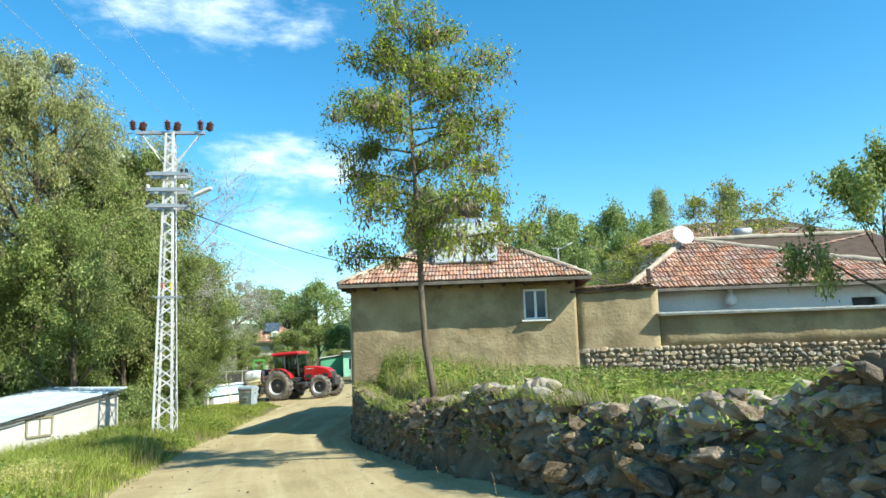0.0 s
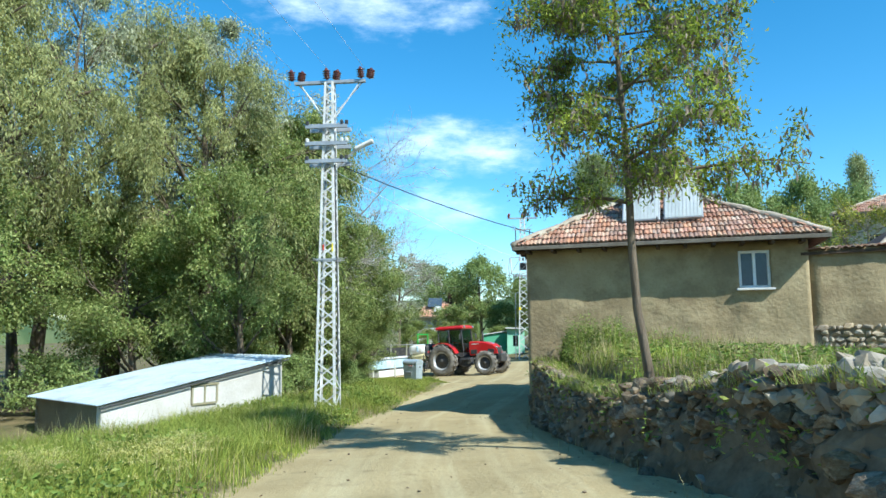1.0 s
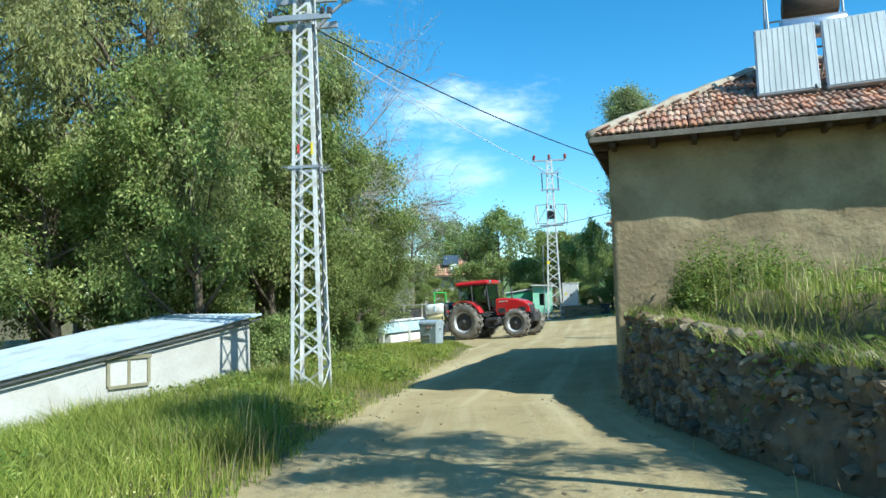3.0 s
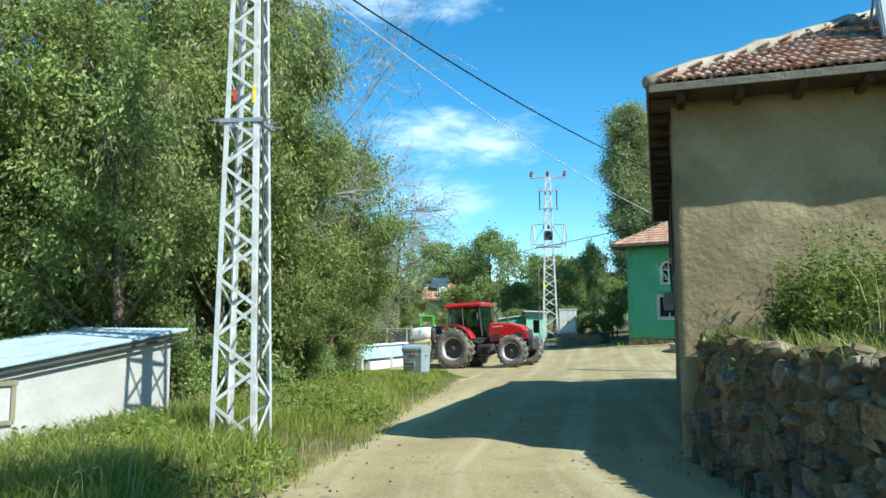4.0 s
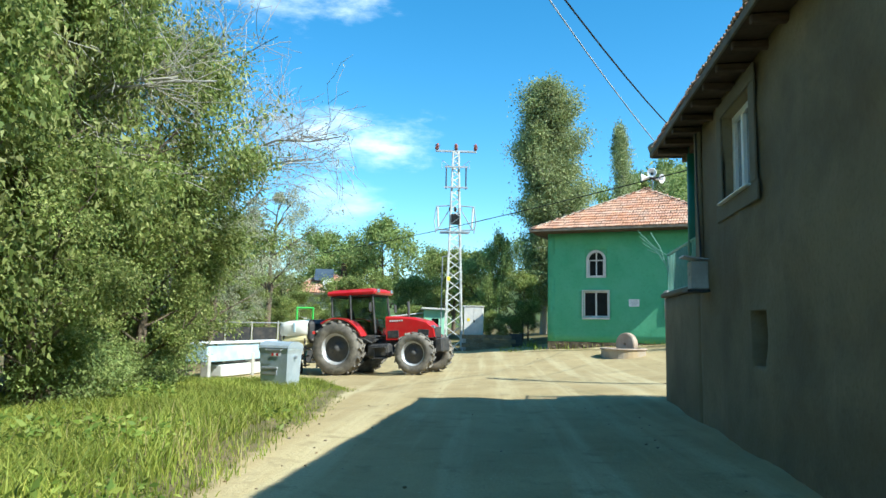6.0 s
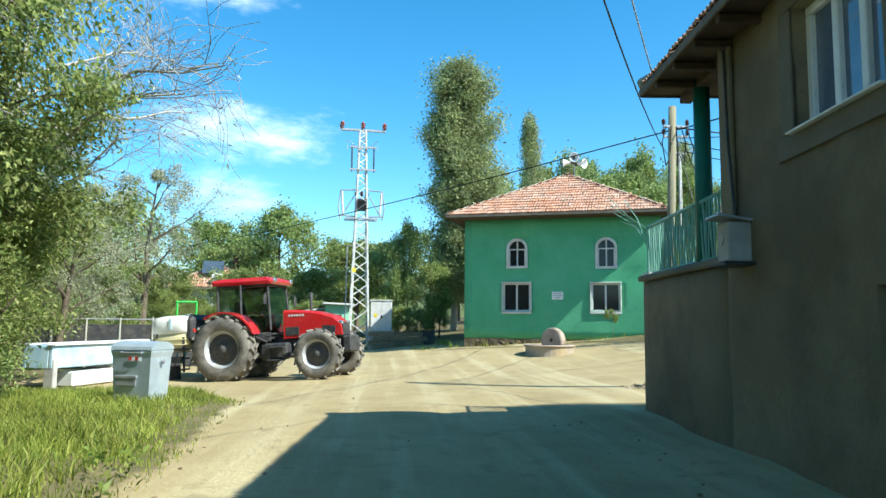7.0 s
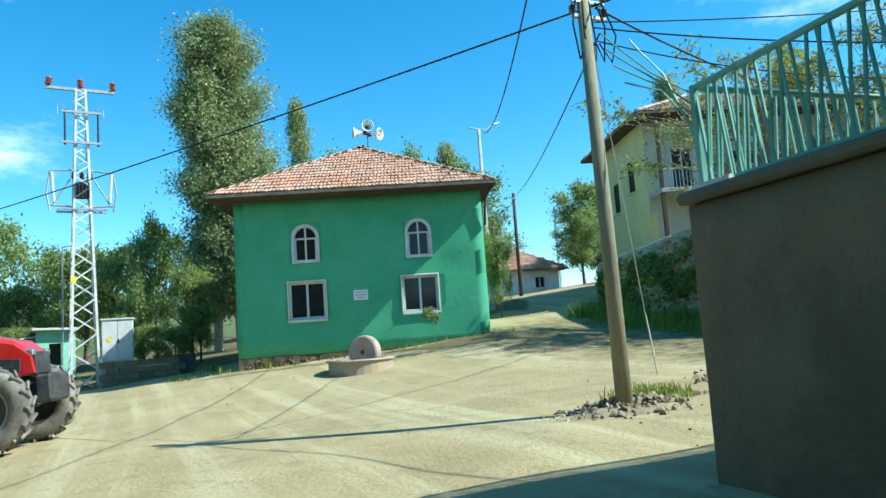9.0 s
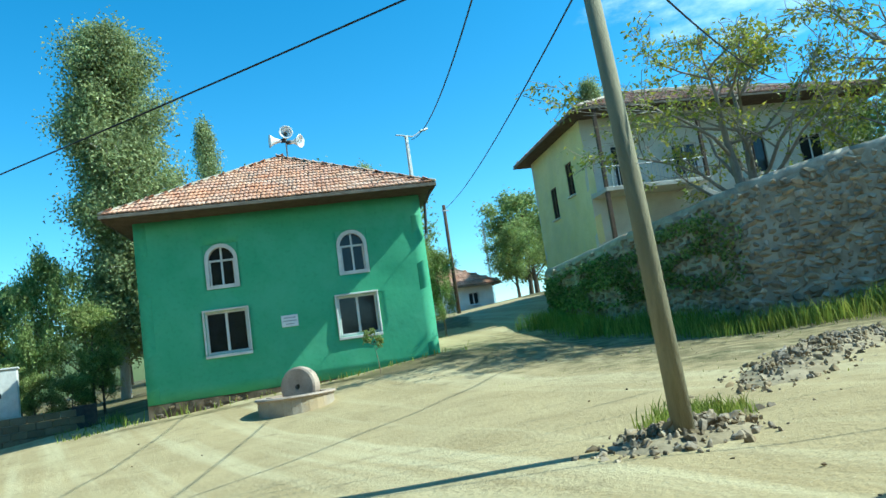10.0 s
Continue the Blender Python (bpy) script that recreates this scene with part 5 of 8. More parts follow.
    part("gate", Geo().box((2.62, 0.05, -0.45), (0.6, 0.05, 1.0), ch=0.01), DARK, b, "dark sheet gate")


def shed():
    m = pose(-11.9, 20.3, -0.04, 0, 0, math.degrees(math.atan2(4.25, 2.2)))
    s = thing("shed", "low white shed with a pale blue sheet metal roof", "shed", m)
    # along x the wall facing the lane, sloping roof from low (near) to high (far)
    L, D = 4.79, 3.4
    wall = Geo()
    wall.add([(0, 0, -1.3), (L - 0.05, 0, -1.3), (L - 0.05, 0, 0.68), (0, 0, -0.12), (0, .2, -1.3), (L - 0.05, .2, -1.3), (L - 0.05, .2, 0.68), (0, .2, -0.12)],
             [(0, 1, 2, 3), (7, 6, 5, 4), (0, 3, 7, 4), (1, 5, 6, 2), (3, 2, 6, 7), (0, 4, 5, 1)])
    part("wall", wall, SHED_WALL, s, "whitewashed wall with grass against it")
    part("wall", Geo().box((0.1, D / 2 + 0.1, -0.72), (0.2, D - 0.2, 1.16)), CEMENT, s, "grey rendered low end")
    part("wall", Geo().box((L - 0.15, D / 2 + 0.1, -0.3), (0.2, D - 0.2, 1.9)), SHED_WALL, s)
    part("wall", Geo().add([(x, y + D - 0.2, z) for x, y, z in wall.v], wall.f), SHED_WALL, s)
    ang = math.atan2(0.8, L)
    cols = 26
    vs, fs = [], []
    for k in range(cols * 4 + 1):
        y = -0.15 + (D + 0.3) * k / (cols * 4)
        dz = (0, 0.025, 0.025, 0)[k % 4]
        for x in (-0.18, L + 0.12):
            vs.append((x, y, -0.07 + (x * 0.8 / L) + dz))
    n = len(vs)
    vs += [(x, y, z - 0.012) for x, y, z in vs]
    for k in range(cols * 4):
        a = k * 2
        fs += [(a, a + 1, a + 3, a + 2), (n + a + 2, n + a + 3, n + a + 1, n + a)]
        fs += [(n + a, a, a + 2, n + a + 2), (a + 1, n + a + 1, n + a + 3, a + 3)]
    part("sheet_roof", Geo().add(vs, fs), SHEET, s, "ribbed pale blue sheet roof")
    part("eave_board", Geo().box((L / 2, -0.12, 0.25), (L + 0.25, 0.03, 0.035), Matrix.Rotation(-ang, 3, "Y"), 0.006), HUB_GREY, s)
    win = part("window", Geo().box((2.45, -0.02, -0.28), (0.66, 0.05, 0.05)).box((2.45, -0.02, 0.17), (0.74, 0.07, 0.06)).box((2.12, -0.02, -0.06), (0.05, 0.05, 0.4)).box((2.78, -0.02, -0.06), (0.05, 0.05, 0.4)).box((2.45, -0.02, -0.06), (0.045, 0.05, 0.4)), POLEWOOD, s, "boarded white window with pale wooden frame")
    for x in (2.29, 2.61):
        part("board", Geo().box((x, -0.01, -0.06), (0.28, 0.03, 0.4)), SHED_WALL, win)


# ---- masts, poles and lines ----


def lattice_mast(name, label, m, z0, z1, half0, half1, iron=0.06):
    """Four angle-iron legs and zigzag bracing on each face."""
    t = thing(name, label, "power pole", m)
    at = lambda z: half0 + (half1 - half0) * (z - z0) / (z1 - z0)
    corners = ((-1, -1), (1, -1), (1, 1), (-1, 1))
    for sx, sy in corners:
        g = Geo()
        for k in range(2):
            off = Vector((-sx * iron / 2, 0, 0)) if k else Vector((0, -sy * iron / 2, 0))
            a = Vector((sx * half0, sy * half0, z0)) + off
            b = Vector((sx * half1, sy * half1, z1)) + off
            d = Vector((iron if k else 0.01, 0.01 if k else iron, 0))
            vs = []
            for p in (a, b):
                for ux, uy in ((-1, -1), (1, -1), (1, 1), (-1, 1)):
                    vs.append((p.x + ux * d.x / 2, p.y + uy * d.y / 2, p.z))
            g.convex([Vector(q) for q in vs], [(0, 1, 2, 3), (4, 5, 6, 7), (0, 1, 5, 4), (1, 2, 6, 5), (2, 3, 7, 6), (3, 0, 4, 7)])
        part("leg", g, GALV, t)
    zs = []
    z = z0 + 0.05
    k = 0
    while z < z1 - 0.05:
        h = at(z) * 2 * 0.72
        zs.append((z, min(z + h, z1)))
        z += h
    for i, (a, b) in enumerate(zs):
        for f in range(4):
            (ax, ay), (bx, by) = corners[f], corners[(f + 1) % 4]
            if (i + f) % 2:
                (ax, ay), (bx, by) = (bx, by), (ax, ay)
            p = Vector((ax * at(a), ay * at(a), a))
            q = Vector((bx * at(b), by * at(b), b))
            d = (q - p)
            rot = d.to_track_quat("X", "Z").to_matrix()
            part("brace", Geo().box((p + q) / 2, (d.length, 0.01, iron * 0.68), rot), GALV, t)
    return t, at


def insulator(name, parent, base, axis, mat, s=1.0):
    prof = [(0.02, 0)]
    for k in range(4):
        prof += [(0.045, 0.02 + k * 0.045), (0.085, 0.035 + k * 0.045), (0.045, 0.05 + k * 0.045)]
    prof += [(0.03, 0.22), (0.001, 0.24)]
    return part(name, Geo().lathe([(r * s, h * s) for r, h in prof], base, axis, 14), mat, parent, smooth=True)


def near_mast():
    m = pose(-7.83, 22.98, 0, 0, 0, 6)
    t, at = lattice_mast("lattice_power_pole", "white galvanised lattice power pole in the grass verge", m, -0.85, 7.5, 0.262, 0.112, 0.054)
    part("cross_arm", Geo().box((0, 0, 7.52), (1.8, 0.1, 0.08), ch=0.006), GREY_STEEL, t, "steel cross arm")
    for s in (-1, 1):
        part("arm_brace", Geo().tube([(s * 0.13, 0, 6.6), (s * 0.75, 0, 7.48)], 0.018, 6), GALV, t)
        part("arm_brace", Geo().tube([(s * 0.13, 0.08, 6.75), (s * 0.8, 0.05, 7.48)], 0.012, 6), GALV, t)
    for x in (-0.9, 0, 0.86):
        for dx, ay in ((-0.06, -0.35), (0.14, 0.3)):
            insulator("insulator", t, (x + dx, ay * 0.1, 7.58), (dx, ay * 0.4, 1), PORCELAIN, 1.25)
    for i, z in enumerate((6.35, 5.92, 5.48)):
        arm = part("bracket", Geo().box((-0.03, -0.2, z), (1.05, 0.06, 0.1), ch=0.006).box((-0.03, 0.2, z), (1.05, 0.06, 0.1), ch=0.006), GREY_STEEL, t, "steel bracket with clamps")
        for x in (-0.5, 0.36, 0.48):
            part("clamp", Geo().box((x, -0.2, z + 0.08), (0.07, 0.09, 0.1), ch=0.01), OFFWHITE if i % 2 else DARK, arm)
    part("collar", Geo().box((0, -0.21, 3.07), (0.5, 0.012, 0.05), ch=0.003).box((0, 0.21, 3.07), (0.5, 0.012, 0.05), ch=0.003).box((-0.21, 0, 3.07), (0.012, 0.4, 0.05), ch=0.003).box((0.21, 0, 3.07), (0.012, 0.4, 0.05), ch=0.003), GREY_STEEL, t, "anti-climb collar")
    for k in range(8):
        for s in (-1, 1):
            part("spike", Geo().tube([(s * 0.21, -0.2 + k * 0.055, 3.07), (s * 0.36, -0.25 + k * 0.07, 3.06 + 0.035 * (k % 3))], 0.005, 4), GREY_STEEL, t)
    part("warning_plate", Geo().box((-0.08, -0.2, 3.36), (0.035, 0.008, 0.14), ch=0.002), STICKER_RED, t, "faded red warning plate")
    part("warning_plate", Geo().box((0.14, -0.2, 3.36), (0.034, 0.008, 0.2), ch=0.002), STICKER_YELLOW, t, "yellow warning plate")
    lamp = part("lamp_arm", Geo().tube([(0.2, 0, 5.35), (0.45, 0.0, 5.6), (0.66, 0.02, 5.78)], 0.025, 8), GREY_STEEL, t)
    part("lamp_head", Geo().box((0.86, 0.03, 5.9), (0.52, 0.16, 0.1), Matrix.Rotation(radians(-24), 3, "Y"), 0.035), OFFWHITE, lamp, "street lamp head")
    part("service_cable", Geo().tube([(0.16, -0.1, 5.4), (0.2, -0.12, 4.0), (0.28, -0.2, 2.0), (0.3, -0.25, 0.3)], 0.014, 6), DARK, t)


def far_mast():
    m = pose(-6.75, 58.0, 0, 0, 0, 7)
    t, at = lattice_mast("lattice_power_pole", "galvanised lattice pole carrying switchgear", m, -1.0, 9.2, 0.46, 0.17, 0.07)
    part("cross_arm", Geo().box((0, 0, 9.22), (2.1, 0.1, 0.1), ch=0.006), GREY_STEEL, t, "steel cross arm")
    for x in (-1.0, 0, 1.0):
        insulator("insulator", t, (x, 0, 9.28), (0.25 if x < 0 else 0, 0, 1), PORCELAIN_R, 1.5)
    for z in (7.3, 8.35):
        part("switch_bar", Geo().box((0, -0.3, z), (1.2, 0.07, 0.08), ch=0.004), GREY_STEEL, t)
    for x in (-0.5, 0.5):
        part("switch_rod", Geo().tube([(x, -0.3, 7.2), (x, -0.3, 8.4)], 0.035, 8), DARK, t)
        part("arm_brace", Geo().tube([(x * 0.3, 0, 8.3), (x * 1.4, 0, 8.75), (x * 1.4, 0, 8.3)], 0.018, 6), GREY_STEEL, t)
    part("platform", Geo().box((0, -0.3, 5.05), (1.5, 0.07, 0.07), ch=0.006).box((0, 0.3, 5.05), (1.5, 0.07, 0.07), ch=0.006), GREY_STEEL, t)
    tr = part("transformer", Geo().box((0, -0.05, 5.72), (0.46, 0.4, 0.52), ch=0.03), HUB_GREY, t, "dark pole-mounted switch box")
    for k in range(5):
        part("fin", Geo().box((-0.2 + k * 0.1, -0.3, 5.7), (0.02, 0.1, 0.5)), DARK, tr)
    for x in (-0.25, 0, 0.25):
        insulator("bushing", tr, (x, -0.05, 6.1), (0, 0, 1), PORCELAIN, 1.1)
    for s in (-1, 1):
        part("fuse_frame", Geo().tube([(s * 0.2, -0.1, 6.4), (s * 0.95, -0.1, 6.35), (s * 1.05, -0.1, 5.6), (s * 0.95, -0.1, 5.0)], 0.032, 6), GREY_STEEL, t)
        part("fuse_frame", Geo().tube([(s * 0.2, -0.1, 5.15), (s * 0.97, -0.1, 5.2)], 0.032, 6), GREY_STEEL, t)
        part("fuse", Geo().tube([(s * 0.9, -0.12, 6.3), (s * 0.84, -0.12, 5.3)], 0.05, 8), OFFWHITE, t)
        part("diagonal", Geo().tube([(s * 0.9, -0.1, 5.15), (s * 0.35, -0.1, 6.1)], 0.025, 6), GREY_STEEL, t)
    part("conduit", Geo().tube([(-0.6, -0.1, 3.8), (-0.62, -0.12, 1.5), (-0.66, -0.15, -0.8)], 0.03, 6), GREY_STEEL, t)
    part("conduit_clip", Geo().tube([(-0.6, -0.1, 3.8), (-0.3, -0.1, 3.85)], 0.02, 6), GREY_STEEL, t)
    part("warning_plate", Geo().box((-0.3, -0.36, 2.7), (0.16, 0.012, 0.2), ch=0.002), STICKER_YELLOW, t)
    c = thing("switch_cabinet", "light grey metal switch cabinet with warning stickers", "cabinet", pose(-5.74, 58.2, -0.06, 0, 0, -2))
    part("body", Geo().box((0, 0, 0.71), (0.96, 0.6, 1.38), ch=0.015), OFFWHITE, c)
    for x in (-0.235, 0.235):
        d = part("door", Geo().box((x, -0.31, 0.71), (0.45, 0.02, 1.28), ch=0.006), OFFWHITE, c)
    part("roof_plate", Geo().box((0, 0, 1.42), (1.04, 0.7, 0.05), ch=0.01), OFFWHITE, c)
    part("sticker", Geo().box((-0.25, -0.325, 0.75), (0.13, 0.008, 0.15)), STICKER_YELLOW, c, "yellow warning sticker")
    part("lock", Geo().box((0.03, -0.33, 0.68), (0.06, 0.03, 0.14)), DARK, c)
    part("plinth", Geo().box((0, 0, -0.45), (1.05, 0.7, 0.94)), CONCRETE, c)


def wooden_pole():
    p = thing("utility_pole", "bare round wooden utility pole with a tangle of cables", "utility pole", pose(0.0, 38.8, 0))
    part("shaft", Geo().tube([(-0.45, -0.68, -1.2), (-0.29, -0.44, 1.5), (-0.02, -0.02, 4.72)], [0.096, 0.085, 0.074], 14), POLEWOOD, p, smooth=True)
    for z in (4.1, 4.3):
        part("bracket", Geo().box((0, -0.1, z), (0.5, 0.05, 0.05), ch=0.006), GREY_STEEL, p)
    for x, z in ((-0.24, 4.36), (0.24, 4.36), (-0.24, 4.16), (0.24, 4.16)):
        insulator("insulator", p, (x, -0.1, z - 0.03), (0, 0, 1), PORCELAIN, 0.55)
    for k in range(5):
        a = -0.2 + 0.1 * k
        part("drop_cable", Geo().tube([(a, -0.13, 4.3), (a * 1.6, -0.2, 3.95 - 0.1 * (k % 3)), (a * 1.2, -0.18, 3.5), (a * 0.5, -0.14, 3.75)], 0.012, 5), CABLE, p)
    s = thing("stay_wire", "thin stay wire anchored beside the wooden pole", "stay wire")
    part("wire", Geo().tube([(0.05, 38.8, 4.2), (2.1, 40.6, float(land(2.1, 40.6)))], 0.008, 5), GREY_STEEL, s)
    part("guard", Geo().tube([(1.72, 40.27, 0.3), (2.06, 40.57, -0.35)], 0.011, 6), WHITE, s, "white plastic guard")
    for x, y, top, r in ((13.3, 64.0, 7.1, 0.085), (20.5, 80, 8.0, 0.09)):
        q = thing("utility_pole", "weathered wooden utility pole along the side road", "utility pole", pose(x, y, 0))
        part("shaft", Geo().tube([(0, 0, 0.5), (0, 0, top)], [r * 1.2, r], 10), OLDWOOD, q, smooth=True)
        part("bracket", Geo().box((0, -0.1, top - 0.3), (0.4, 0.05, 0.05)), GREY_STEEL, q)
    lp, _ = lattice_mast("lattice_street_lamp", "slim lattice street lamp behind the green house", pose(8.4, 58.0, 0, 0, 0, 10), 0.0, 8.6, 0.085, 0.045, 0.03)
    part("lamp_arm", Geo().tube([(-0.5, 0, 8.6), (0.35, 0, 8.6), (0.75, 0, 8.85)], 0.03, 6), GREY_STEEL, lp)
    part("lamp_head", Geo().box((0.95, 0, 8.93), (0.45, 0.14, 0.09), Matrix.Rotation(radians(-20), 3, "Y"), 0.03), OFFWHITE, lp)
    lp2, _ = lattice_mast("lattice_street_lamp", "slim far street lamp along the side road", pose(23.6, 76.0, 0, 0, 0, 10), 1.2, 8.6, 0.085, 0.05, 0.03)
    part("lamp_arm", Geo().tube([(0, 0, 8.55), (0.6, 0, 8.9)], 0.03, 6), GREY_STEEL, lp2)


def span(label, a, b, sag, r, mat, n=14):
    a, b = Vector(a), Vector(b)
    pts = [a + (b - a) * (k / n) - Vector((0, 0, sag * 4 * (k / n) * (1 - k / n))) for k in range(n + 1)]
    ob = new("overhead_cable", mesh_of("overhead_cable", Geo().tube(pts, r, 5), mat, True))
    return tagged(ob, label, "cable", "overhead cables")


def lines():
    span("thick black cable slung from the lattice pole to a street lamp", (-8.3, 22.95, 5.75), (8.6, 58.0, 8.45), 2.15, 0.014, CABLE, 28)
    span("thin pale wire slung from the lattice pole to a house eave", (-7.75, 23.25, 5.3), (-2.6, 33.2, 3.3), 0.25, 0.008, CABLE_PALE)
    span("long black cable slung across the square", (0.1, 38.8, 4.3), (-22, 77, 5.2), 0.35, 0.014, CABLE, 20)
    span("black cable from wooden pole toward the hillside", (0.2, 38.8, 4.3), (14.2, 46.0, 6.5), 0.3, 0.016, CABLE)
    span("thin wire up to the far utility pole", (0.22, 38.8, 3.95), (13.3, 64, 6.9), 0.35, 0.012, CABLE)
    span("thin wire from the lamp to the far utility pole", (8.4, 58.0, 8.5), (20.5, 80, 7.7), 1.4, 0.012, CABLE)
    span("black cable from wooden pole over the house terrace", (0.0, 38.8, 4.25), (2.5, 31.0, 4.6), 0.25, 0.014, CABLE)
    span("thin drop wire from wooden pole to the terrace", (0.1, 38.75, 4.0), (3.6, 34.4, 2.5), 0.15, 0.01, CABLE)
    span("thin slack wire from wooden pole past the terrace", (0.15, 38.8, 3.85), (5.2, 36.0, 2.9), 0.3, 0.009, CABLE)
    span("level wire from wooden pole past the terrace", (0.15, 38.8, 4.1), (6.5, 36.5, 4.3), 0.1, 0.009, CABLE)
    for x in (-0.9, 0, 0.9):
        span("thin line wire on the lattice pole", (-7.83 + x, 22.98 + x * 0.1, 7.8), (-6.0 + x, -30, 12.0), 0.6, 0.004, CABLE_PALE, 20)


# ---- loose things ----


def barrel(c, size, rings, n=28):
    """A rounded moulding: rounded-square rings (height, share of the size) stacked up from c and closed at both ends."""
    vs, fs = [], []
    for z, k in rings:
        for q in range(n):
            a = 2 * math.pi * q / n
            u, v = math.cos(a), math.sin(a)
            r = (abs(u) ** 4 + abs(v) ** 4) ** -0.25
            vs.append((c[0] + u * r * size[0] / 2 * k, c[1] + v * r * size[1] / 2 * k, c[2] + z))
    for i in range(len(rings) - 1):
        for q in range(n):
            fs.append((i * n + q, i * n + (q + 1) % n, (i + 1) * n + (q + 1) % n, (i + 1) * n + q))
    fs += [tuple(reversed(range(n))), tuple((len(rings) - 1) * n + q for q in range(n))]
    return Geo().add(vs, fs)


def wheel(parent, c, r, w, rim_r, side, lugs, label):
    """A tyre with angled lugs, a dished rim and a hub; the axle lies along y and side is the outer side."""
    c = Vector(c)
    tyre = part("tyre", Geo().lathe([(rim_r, -w / 2 * 0.8), (rim_r + 0.06, -w / 2), (r * 0.9, -w / 2), (r * 0.955, -w / 2 * 0.75), (r * 0.965, 0), (r * 0.955, w / 2 * 0.75), (r * 0.9, w / 2), (rim_r + 0.06, w / 2), (rim_r, w / 2 * 0.8)], c, (0, 1, 0), 40), TYRE, parent, label, smooth=True)
    for k in range(lugs):
        for s in (-1, 1):
            a = 2 * math.pi * (k + (0.25 if s > 0 else -0.25)) / lugs
            rad = Vector((math.cos(a), 0, math.sin(a)))
            tan = Vector((-math.sin(a), 0, math.cos(a)))
            ax = Vector((0, 1, 0))
            d = (ax * s * 0.8 + tan * 0.6).normalized()
            rot = Matrix((d, rad.cross(d), rad)).transposed()
            part("lug", Geo().box(c + rad * (r * 0.985) + ax * s * w * 0.26, (w * 0.56, r * 0.065, r * 0.075), rot, 0.008), TYRE, tyre)
    o = side * w / 2
    rim = part("rim", Geo().lathe([(rim_r, o * 0.85), (rim_r * 0.97, o * 0.8), (rim_r * 0.9, o * 0.55), (rim_r * 0.8, o * 0.25), (rim_r * 0.55, o * 0.15), (rim_r * 0.5, o * 0.45), (rim_r * 0.2, o * 0.5), (rim_r * 0.18, o * 0.75), (0.001, o * 0.8)], c, (0, 1, 0), 32), RIM, tyre, "dusty grey rim", smooth=True)
    part("hub_disc", Geo().lathe([(rim_r * 0.84, o * 0.36), (rim_r * 0.6, o * 0.3), (rim_r * 0.52, o * 0.52), (rim_r * 0.24, o * 0.56), (rim_r * 0.2, o * 0.8), (0.001, o * 0.84)], c, (0, 1, 0), 28), HUB_GREY, tyre, "dark dusty wheel disc", smooth=True)
    part("rim_back", Geo().lathe([(rim_r, -o * 0.85), (rim_r * 0.8, -o * 0.3), (0.001, -o * 0.3)], c, (0, 1, 0), 32), DARK, tyre, smooth=True)
    for k in range(8):
        a = 2 * math.pi * k / 8
        part("bolt", Geo().lathe([(0.001, o * 0.5 + side * 0.03), (0.022, o * 0.5 + side * 0.03), (0.022, o * 0.4)], c + Vector((math.cos(a), 0, math.sin(a))) * rim_r * 0.36, (0, 1, 0), 6), DARK, tyre)
    return tyre


